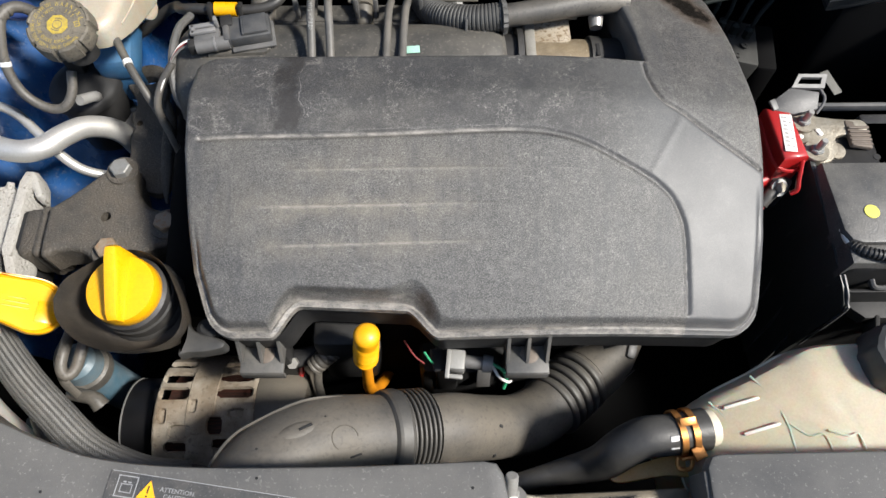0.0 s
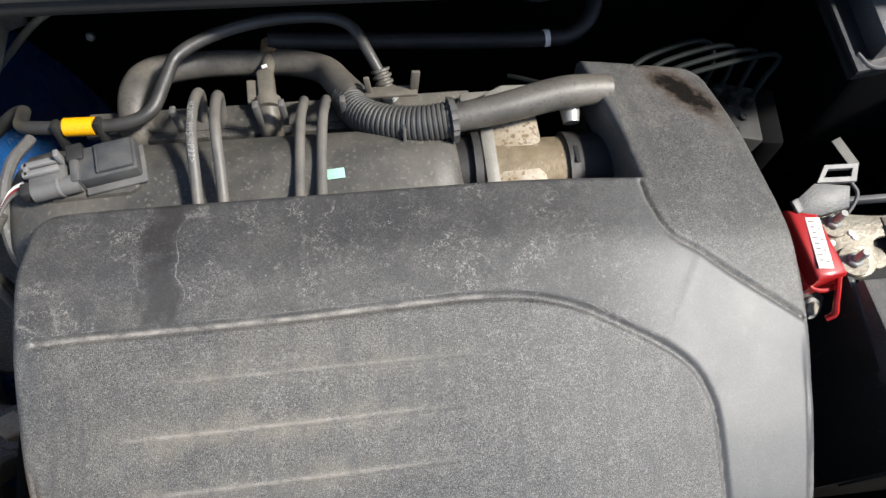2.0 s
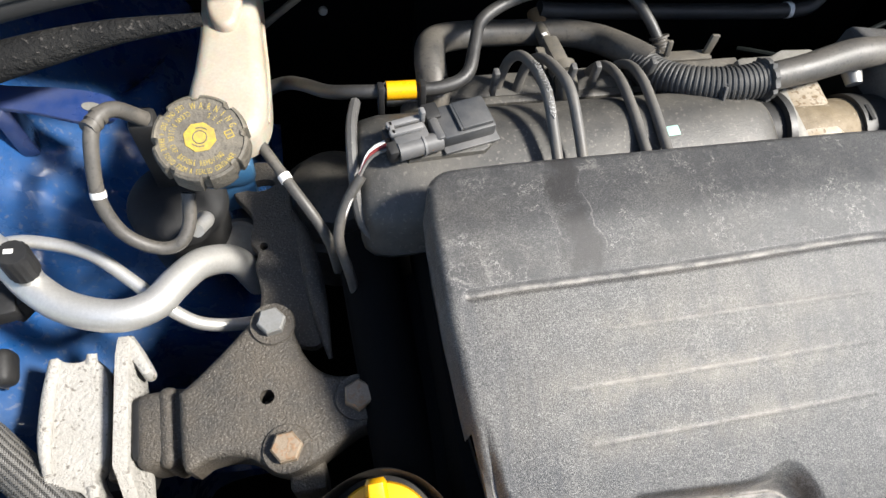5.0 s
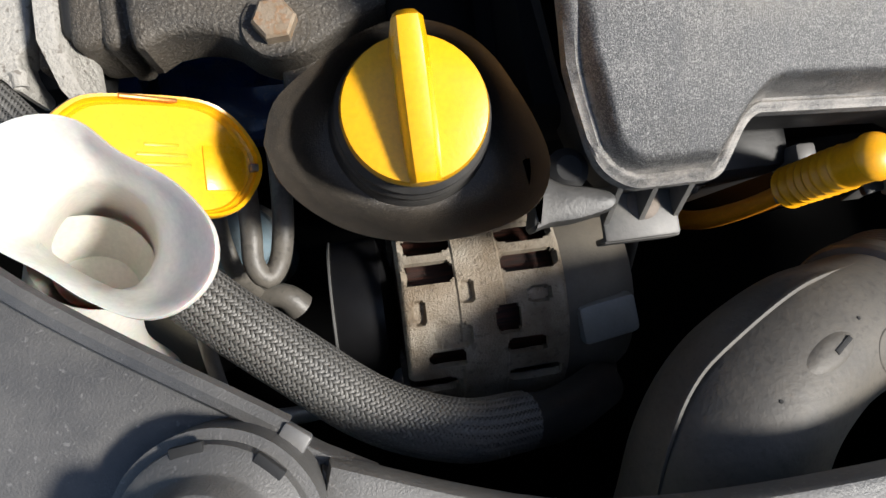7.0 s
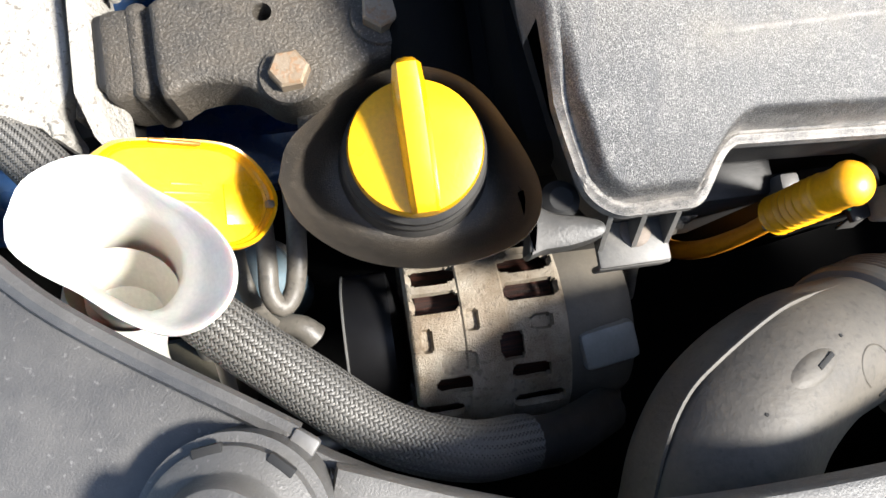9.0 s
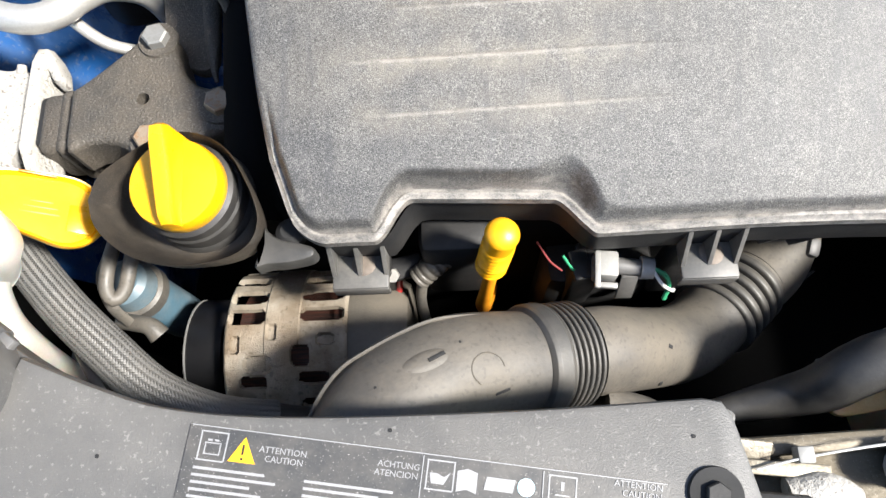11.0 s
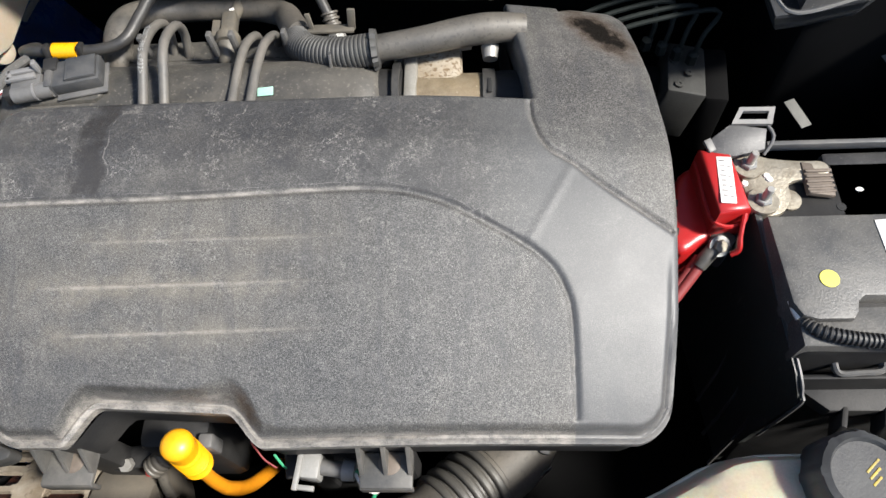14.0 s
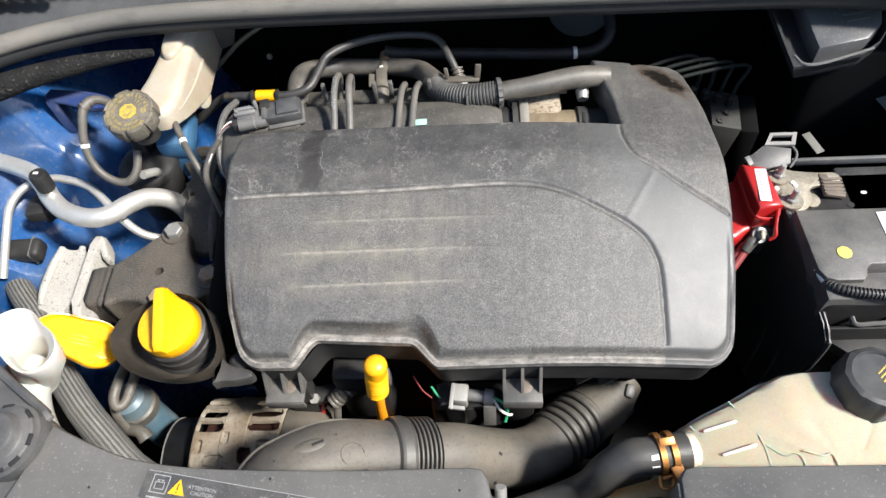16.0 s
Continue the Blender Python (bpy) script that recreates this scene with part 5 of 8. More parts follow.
def coolant_tank():
    t = thing("coolant_tank", (0.3, 0.22, 0.72), "cream translucent plastic coolant expansion tank", "coolant tank")
    out = [(0.191, 0.2475), (0.200, 0.2555), (0.214, 0.262), (0.233, 0.270), (0.256, 0.281), (0.270, 0.288), (0.284, 0.293), (0.31, 0.2945), (0.36, 0.2945), (0.42, 0.290), (0.45, 0.25), (0.45, 0.17), (0.42, 0.13), (0.28, 0.13), (0.21, 0.15), (0.190, 0.19), (0.186, 0.232)]
    out = smooth_line(out + [out[0]], 100)[:-1]
    c = np.array((0.31, 0.21))

    def height(p):
        return 0.829 + 0.024 * np.clip((p[0] - 0.183) / 0.10, 0, 1) ** 0.7

    def ring(k, dz, use=None):
        rows = []
        for p in out:
            q = c + (np.array(p) - c) * k
            rows.append((q[0], q[1], (height(q) + dz) if use is None else use))
        return rows

    bm = bmesh.new()
    bridge(bm, [ring(0.90, 0, 0.70), ring(0.97, 0, 0.74), ring(0.985, -0.030), ring(1.0, -0.026), ring(1.0, -0.023), ring(0.985, -0.019), ring(0.965, -0.008), ring(0.93, -0.0015), ring(0.88, 0.0005), ring(0.7, 0.001), ring(0.45, 0.0), ring(0.2, 0.0)])
    for v in bm.verts:
        for x in (0.262, 0.292, 0.335):
            d = v.co.x - (x + 0.12 * (0.25 - v.co.y))
            v.co.z -= 0.0 if v.co.z < 0.82 else 0.0016 * math.exp(-((d / 0.003) ** 2))
    part("body", bm, M_TANK, t)
    for x, y, a in ((0.226, 0.2485, 14), (0.236, 0.2295, 14)):
        part("rib", box((0.026, 0.0022, 0.0055), pose(x, y, height((x, y)) + 0.0008, 0, -12, a), 0.0008), M_WHITE, t)
    part("spout", tube([(0.172, 0.2265, 0.838), (0.186, 0.229, 0.838), (0.204, 0.233, 0.834)], [0.0128, 0.0132, 0.0138], 14, 24), M_CREAM, t)
    for line in ([(0.236, 0.268), (0.247, 0.252), (0.2535, 0.234), (0.2555, 0.212)], [(0.2555, 0.232), (0.266, 0.224), (0.276, 0.224), (0.279, 0.209)], [(0.279, 0.227), (0.292, 0.223), (0.299, 0.224), (0.302, 0.209)], [(0.205, 0.251), (0.214, 0.238), (0.222, 0.214)]):
        part("mould_line", tube([(x, y, height((x, y)) + 0.0002) for x, y in smooth_line(line, 16)], 0.0008, 30, 8, flat=0.5), M_TANK, t)
    part("seam", tube([(*(c + (np.array(p) - c) * 1.001), height(p) - 0.0245) for p in out[::4]], 0.0012, 60, 6), M_CREAM, t)
    part("filler_neck", lathe([(0.012, 0.835), (0.0225, 0.835), (0.022, 0.875), (0.012, 0.876)], Matrix.Translation((0.340, 0.275, 0)) @ Matrix.Diagonal((1, 1, 0.985, 1)), 32), M_TANK, t)
    m = Matrix.Translation((0.340, 0.275, 0.860)) @ pose(0, 0, 0, -3, 2, 0) @ Matrix.Translation((0, 0, -0.885))
    cap = part("filler_cap", lathe([(0.016, 0.870), (0.0262, 0.870), (0.0268, 0.872), (0.0262, 0.893), (0.0240, 0.8985), (0.0205, 0.9000), (0.0190, 0.8975), (0.008, 0.8972)], m, 96, wave=lambda a, i: 1 + (0.035 if 1 <= i <= 4 else 0) * (math.cos(a * 8 + 1) > 0.7)), M_CAPBLACK, t, "black ribbed screw cap")
    for k in range(3):
        part("warning_mark", box((0.011 - 0.002 * k, 0.0013, 0.0004), m @ pose(0.004, 0.006 - 0.0040 * k, 0.8974, 0, 0, 40), 0.0002), M_LEMON, cap)


M_LEMON = surface("print_yellow", (0.50, 0.36, 0.03), 0.6, second=(0.26, 0.20, 0.06), mix=0.9, scale=300, dust=0.4, dust_color=(0.18, 0.15, 0.10))
M_CAPBLACK = surface("cap_plastic", (0.022, 0.022, 0.023), 0.5, second=(0.04, 0.04, 0.038), scale=60, bump=0.2, dust=0.3, dust_color=(0.12, 0.12, 0.11))
coolant_tank()


def coolant_hose():
    h = thing("coolant_hose", (0.15, 0.22, 0.80), "black rubber coolant hose with a copper spring clamp", "hose")
    part("hose", tube([(0.1985, 0.2315, 0.838), (0.172, 0.2275, 0.839), (0.155, 0.226, 0.838), (0.141, 0.2205, 0.829), (0.130, 0.214, 0.812), (0.118, 0.2115, 0.799), (0.095, 0.2075, 0.790), (0.06, 0.199, 0.783), (0.02, 0.188, 0.775)], [0.0150, 0.0146, 0.0146, 0.0140, 0.0118, 0.0092, 0.0082, 0.0078, 0.0078], 60, 24), M_RUBBER, h)
    d = Vector((1, 0.16, 0.0))
    for o in (-0.0045, 0.0045):
        bm = bmesh.new()
        m = axis(Vector((0.1815, 0.2292, 0.8385)) + d * o, d)
        bridge(bm, [[m @ Vector((r * math.cos(a), r * math.sin(a), zz)) for a in np.linspace(0, 2 * math.pi, 36, endpoint=False)] for r, zz in ((0.0153, -0.0022), (0.0168, -0.0022), (0.0168, 0.0022), (0.0153, 0.0022))], cap0=False, cap1=False)
        part("clamp_band", bm, M_COPPER, h, "copper-coloured clamp band")
    part("clamp_ear", box((0.014, 0.0025, 0.009), pose(0.183, 0.2120, 0.8405, 20, 0, 10), 0.0008), M_COPPER, h)
    part("clamp_ear", box((0.010, 0.009, 0.002), pose(0.1880, 0.2135, 0.8475, 10, 12, 25), 0.0006), M_COPPER, h)
    part("clamp_bridge", box((0.0115, 0.006, 0.0016), pose(0.1810, 0.2335, 0.8553, 20, 0, 8), 0.0005), M_COPPER, h)
    part("clamp_loop", tube([(0.176, 0.2125, 0.838), (0.176, 0.205, 0.836), (0.184, 0.2045, 0.837), (0.186, 0.211, 0.839)], 0.0016, 16, 8), M_COPPER, h)
    part("paint_mark", box((0.006, 0.010, 0.0010), pose(0.1715, 0.2200, 0.8508, 38, 0, 8), 0.0003), M_LABEL, h, "white paint mark")
    part("thin_hose_end", tube([(0.146, 0.2285, 0.800), (0.139, 0.2270, 0.797)], [0.005, 0.0056], 4, 14), M_GREYPALE, h)
    part("drip_guard", plate(smooth_line([(0.132, 0.201), (0.137, 0.206), (0.160, 0.2125), (0.185, 0.2195), (0.206, 0.226), (0.212, 0.216), (0.207, 0.202), (0.19, 0.2015), (0.173, 0.2025), (0.14, 0.198), (0.132, 0.201)], 48)[:-1], 0.811, 0.815, 0.0012), M_AMBER, h, "amber plastic edge under the hose")


coolant_hose()


# ---- battery, fuse box ----
def battery():
    b = thing("battery", (0.45, 0.44, 0.64), "black dusty car battery with a stepped lid", "battery")
    part("case", box((0.24, 0.15, 0.18), pose(0.462, 0.433, 0.742), 0.006), M_BLACK, b)
    part("lid", plate([(0.3385, 0.388), (0.343, 0.379), (0.352, 0.376), (0.374, 0.376), (0.378, 0.381), (0.380, 0.388), (0.385, 0.392), (0.59, 0.388), (0.59, 0.4525), (0.336, 0.4525)], 0.82, 0.8450, 0.002), M_BATLID, b, "dusty grey-black lid")
    part("lid_front", plate([(0.341, 0.360), (0.59, 0.356), (0.59, 0.392), (0.342, 0.386)], 0.81, 0.8395, 0.003), M_BATLID, b)
    part("terminal_well", box((0.21, 0.06, 0.02), pose(0.497, 0.484, 0.822), 0.004), M_WELL, b)
    part("well_hole", lathe([(0.0005, 0.8318), (0.0032, 0.8318), (0.0032, 0.8324), (0.0005, 0.8324)], Matrix.Translation((0.395, 0.466, 0)), 14), M_INK, b)
    part("inspection_dot", lathe([(0.002, 0.8452), (0.0062, 0.8452), (0.0062, 0.8458), (0.002, 0.8459)], Matrix.Translation((0.365, 0.404, 0)), 28), M_DOT, b, "yellow-green round sticker")
    part("white_sticker", box((0.05, 0.032, 0.0006), pose(0.431, 0.432, 0.8454, 0, 0, 2), 0.0002), M_LABEL, b, "white warning sticker")
    part("sticker_corner", plate([(0.407, 0.417), (0.418, 0.417), (0.4125, 0.427)], 0.8458, 0.8462, 0), M_YELLOW, b)
    # small white chip lying on the terminal well
    part("white_chip", lathe([(0.001, 0.8322), (0.002, 0.8322), (0.002, 0.8328), (0.001, 0.8328)], Matrix.Translation((0.411, 0.480, 0)) @ Matrix.Diagonal((1.4, 0.9, 1, 1)), 10), M_LABEL, b)
    part("rear_rail", box((0.25, 0.004, 0.008), pose(0.475, 0.5155, 0.839), 0.001), M_GREYCONN, b)
    tray = thing("battery_tray", (0.34, 0.4, 0.5), "black plastic battery tray with tall side walls", "battery tray")
    bm = plate([(0.470, 0.836), (0.462, 0.838), (0.350, 0.815), (0.337, 0.807), (0.334, 0.800), (0.332, 0.62), (0.47, 0.62)], -0.0025, 0.0025, 0.001, m=Matrix(((0, 0, 1, 0.333), (1, 0, 0, 0), (0, 1, 0, 0), (0, 0, 0, 1))))
    for v in bm.verts:
        v.co.x += 0.014 * (0.47 - v.co.y) / 0.137
    part("side_wall", bm, M_TRAYWALL, tray)
    for k, (y0, y1) in enumerate(((0.44, 0.40), (0.40, 0.37), (0.375, 0.345))):
        part("wall_rib", tube([(0.3325 + 0.014 * (0.47 - y0) / 0.137, y0, 0.80), (0.332 + 0.014 * (0.47 - y1) / 0.137, y1, 0.72), (0.332, y1 - 0.02, 0.64)], 0.0016, 10, 6), M_PANELDARK, tray)
    # highlight on the wall's top edge, drawn as a thin pale tube
    part("edge_highlight", tube([(0.334, 0.466, 0.8375), (0.3400, 0.405, 0.8265), (0.3455, 0.352, 0.8162), (0.3470, 0.338, 0.808), (0.3475, 0.3335, 0.7985), (0.3475, 0.3315, 0.72)], 0.0012, 60, 6), M_GREYCONN, tray, "pale line standing in for the top edge's highlight")
    part("front_wall", box((0.24, 0.004, 0.16), pose(0.465, 0.340, 0.725, -8), 0.0015), M_BLACK, tray)
    part("handle_loop", tube([(x, y + 0.010, z_ + 0.006) for x, y, z_ in ((0.372, 0.357, 0.804), (0.386, 0.3575, 0.8045), (0.401, 0.356, 0.804), (0.404, 0.349, 0.803), (0.401, 0.3435, 0.802), (0.387, 0.3425, 0.8015), (0.3745, 0.3425, 0.801), (0.372, 0.349, 0.803), (0.372, 0.357, 0.804))], 0.0024, 60, 8, flat=1.6), M_GREYCONN, tray, "grey plastic handle loop")
    part("ledge", plate([(0.352, 0.350), (0.374, 0.374), (0.55, 0.368), (0.55, 0.33), (0.372, 0.332)], 0.775, 0.788, 0.002), M_BLACK, tray)
    for k in range(4):
        part("ledge_rib", box((0.004, 0.05, 0.02), pose(0.385 + 0.028 * k, 0.338, 0.776, -20, 0, -28), 0.001), M_BLACK, tray)
    w = thing("corrugated_wire", (0.36, 0.375, 0.82), "black corrugated cable sleeve lying on the battery", "cable")
    n = 260
    line = curve_points([(0.3405, 0.418, 0.835), (0.3405, 0.405, 0.8385), (0.3415, 0.390, 0.838), (0.345, 0.378, 0.8375), (0.353, 0.3685, 0.8425), (0.370, 0.3635, 0.8435), (0.392, 0.361, 0.843), (0.43, 0.358, 0.842)], n)
    part("sleeve", tube(line, [0.0038 + 0.0011 * (i % 6 < 3) if i > 84 else 0.0022 for i in range(n)], n, 16, resample=False), M_RUBBER, w)
    part("silver_tip", tube(line[52:78:2], 0.0032, 13, 10), M_LABEL, w)


M_WELL = surface("well_plastic", (0.028, 0.028, 0.03), 0.5, second=(0.05, 0.05, 0.05), scale=50, bump=0.3, dust=0.3, dust_color=(0.13, 0.125, 0.115), spots=0.5)
M_BATLID = surface("battery_lid", (0.055, 0.055, 0.054), 0.5, second=(0.105, 0.10, 0.092), scale=50, grain=700, bump=0.5, dust=0.5, dust_color=(0.17, 0.16, 0.14), spots=0.3, spot_color=(0.24, 0.23, 0.21), spot_scale=800, spot_from=0.6)
M_FADEDINK = surface("faded_ink", (0.25, 0.24, 0.23), 0.8, scale=90)
M_DOT = surface("dot_yellow", (0.72, 0.66, 0.12), 0.5)
battery()


def fuse_box():
    f = thing("terminal_fuse_box", (0.31, 0.475, 0.78), "red plastic terminal fuse box on the battery", "fuse box")
    bm = plate([(0.2985, 0.5085), (0.3205, 0.5035), (0.3265, 0.457), (0.3035, 0.4535)], 0.79, 0.849, 0.004, segs=3)
    for v in bm.verts:
        v.co.z -= 0.10 * max(0, 0.468 - v.co.y)
    part("cover", bm, M_RED, f)
    bm = plate(smooth_line([(0.299, 0.512), (0.291, 0.506), (0.285, 0.490), (0.279, 0.468), (0.276, 0.450), (0.279, 0.441), (0.286, 0.439), (0.298, 0.447), (0.308, 0.456), (0.31, 0.505), (0.299, 0.512)], 40)[:-1], 0.765, 0.820, 0.006, segs=3)
    part("side_shell", bm, M_RED, f)
    part("seam_lip", tube([(0.2985, 0.506, 0.835), (0.3025, 0.4555, 0.835), (0.3265, 0.4575, 0.834), (0.322, 0.502, 0.835)], 0.0016, 30, 6), M_RED, f)
    for y in (0.480, 0.456):
        part("vent_hole", box((0.003, 0.006, 0.0012), pose(0.2845 - 0.12 * (0.48 - y), y, 0.8198, 0, 0, -15), 0.0004), M_INK, f)
    m = pose(0.3125, 0.4805, 0.849, 0, 0, -5)
    lab = part("label", box((0.0105, 0.039, 0.0006), m, 0.0002), M_LABEL, f, "white printed label")
    for k in range(8):
        part("print_bar", box((0.0030 if k % 3 else 0.0042, 0.0010, 0.0003), m @ pose(-0.0018, 0.016 - 0.0042 * k, 0.00045), 0), M_FADEDINK, lab)
        if k % 2:
            part("print_bar", box((0.0022, 0.0010, 0.0003), m @ pose(0.0026, 0.015 - 0.0042 * k, 0.00045), 0), M_FADEDINK, lab)
    part("latch", tube([(0.324, 0.459, 0.840), (0.3205, 0.448, 0.838), (0.3190, 0.441, 0.834), (0.3185, 0.435, 0.829), (0.3140, 0.4335, 0.825)], [0.0022, 0.0018, 0.0018, 0.0022, 0.0018], 20, 8, flat=1.4), M_RED, f)
    part("boot", box((0.020, 0.016, 0.03), pose(0.3135, 0.452, 0.802, 0, 0, -35), 0.003), M_RUBBER, f, "black rubber boot")
    hexbolt("bolt", (0.3105, 0.4455, 0.8155), (0.15, -0.55, 0.8), 0.009, f, M_PLATED, M_STEELGREY)
    part("cable_lug", tube([(0.309, 0.4455, 0.814), (0.303, 0.440, 0.811), (0.297, 0.4335, 0.806)], [0.0055, 0.0058, 0.0050], 10, 14), M_GREYHOSE, f)
    for o in (0.0, 0.006):
        part("cable", tube([(0.299, 0.4355 + o, 0.806), (0.289, 0.424 + o, 0.799), (0.275, 0.409 + o, 0.790), (0.255, 0.392 + o, 0.772), (0.24, 0.38 + o, 0.75)], 0.0040, 20, 14), M_REDCABLE, f, "dull red battery cable")
    part("green_dot", lathe([(0.001, 0), (0.003, 0), (0.003, 0.0008), (0.001, 0.0008)], axis((0.2775, 0.457, 0.806), (-1, 0, 0.3)), 12), M_GREEN, f)
    p = thing("battery_clamp", (0.36, 0.49, 0.835), "corroded plated steel battery terminal clamp with studs", "terminal clamp")
    out = [(0.329, 0.508), (0.337, 0.511), (0.352, 0.506), (0.372, 0.503), (0.389, 0.502), (0.391, 0.492), (0.376, 0.487), (0.366, 0.486), (0.360, 0.482), (0.360, 0.473), (0.353, 0.461), (0.343, 0.457), (0.334, 0.459), (0.329, 0.468)]
    bm = plate(smooth_line(out + [out[0]], 64)[:-1], 0.833, 0.8375, 0.001)
    for v in bm.verts:
        v.co.z += 0.0009 * noise.noise(v.co * 110)
    part("plate", bm, M_PLATED, p)
    lug = part("grooved_lug", box((0.020, 0.028, 0.004), pose(0.3815, 0.4865, 0.836, -4, 8, -4), 0.0008), M_RUSTGREY, p, "rusty grooved lug")
    for k in range(5):
        part("ridge", box((0.0205, 0.0026, 0.0018), pose(0.3815 + 0.0003 * k, 0.4755 + 0.0044 * k, 0.8385, -4, 8, 6), 0.0006), M_RUSTGREY, lug)
    for x, y in ((0.3345, 0.4985), (0.3385, 0.4680)):
        hexbolt("nut", (x, y, 0.8375), (0, 0, 1), 0.010, p, M_STEELGREY, M_PLATED, 15, 1.25)
        part("stud", lathe([(0.001, 0.840), (0.0030, 0.840), (0.0030, 0.8535), (0.0024, 0.855), (0.001, 0.855)], Matrix.Translation((x, y, 0)), 16), M_STEEL, p)
        part("spring_washer", lathe([(0.0045, 0.8375), (0.0088, 0.8375), (0.0088, 0.8392), (0.0045, 0.8392)], Matrix.Translation((x, y, 0)), 24), M_STEELGREY, p)
    for x, y in ((0.3295, 0.484), (0.346, 0.490), (0.3475, 0.487), (0.330, 0.506)):
        part("rivet", lathe([(0.0005, 0.837), (0.0026, 0.837), (0.0022, 0.8388), (0.0005, 0.8394)], Matrix.Translation((x, y, 0)), 12), M_LABEL, p)
    part("lug_side", lathe([(0.003, 0.826), (0.0085, 0.826), (0.0085, 0.834), (0.003, 0.835)], Matrix.Translation((0.3595, 0.472, 0)), 24), M_PLATED, p)
    tab = thing("cover_tab", (0.33, 0.515, 0.835), "grey plastic hinge tab with a slot behind the fuse box", "bracket")
    bm = plate([(0.303, 0.503), (0.307, 0.514), (0.321, 0.5235), (0.347, 0.520), (0.345, 0.506), (0.325, 0.502)], -0.0015, 0.0015, 0.0006)
    for v in bm.verts:
        v.co.z += 0.845 + 0.45 * (v.co.y - 0.502)
    part("tab_plate", bm, M_WELL, tab)
    bm = bmesh.new()
    frame_ = [[(0.3215, 0.5225, 0.8550), (0.3500, 0.5215, 0.8550), (0.3525, 0.5325, 0.8605), (0.3275, 0.5330, 0.8605)], [(0.3265, 0.5252, 0.8565), (0.3465, 0.5246, 0.8565), (0.3480, 0.5300, 0.8592), (0.3300, 0.5304, 0.8592)]]
    rings = [[bm.verts.new((x, y, z + o)) for x, y, z in frame_[k]] for k, o in ((0, 0), (0, 0.0028), (1, 0.0028), (1, 0))]
    for p0, p1 in zip(rings, rings[1:] + rings[:1]):
        for i in range(4):
            bm.faces.new((p0[i], p0[(i + 1) % 4], p1[(i + 1) % 4], p1[i]))
    part("slot_frame", bm, M_GREYCONN, tab, smooth=False)
    part("arm", tube([(0.348, 0.522, 0.855), (0.351, 0.515, 0.853), (0.349, 0.509, 0.850), (0.344, 0.503, 0.846)], 0.0013, 18, 8), M_GREYCONN, tab)
    part("ear", box((0.006, 0.010, 0.003), pose(0.3055, 0.509, 0.8505, 20, 0, 25), 0.0008), M_GREYCONN, tab)


M_PLATED = surface("plated_steel", (0.30, 0.275, 0.22), 0.55, second=(0.13, 0.10, 0.065), mix=0.8, scale=120, grain=420, bump=0.9, metal=0.45, dust=0.3, dust_color=(0.45, 0.42, 0.36), spots=0.5, spot_color=(0.10, 0.07, 0.04), spot_scale=320)
fuse_box()


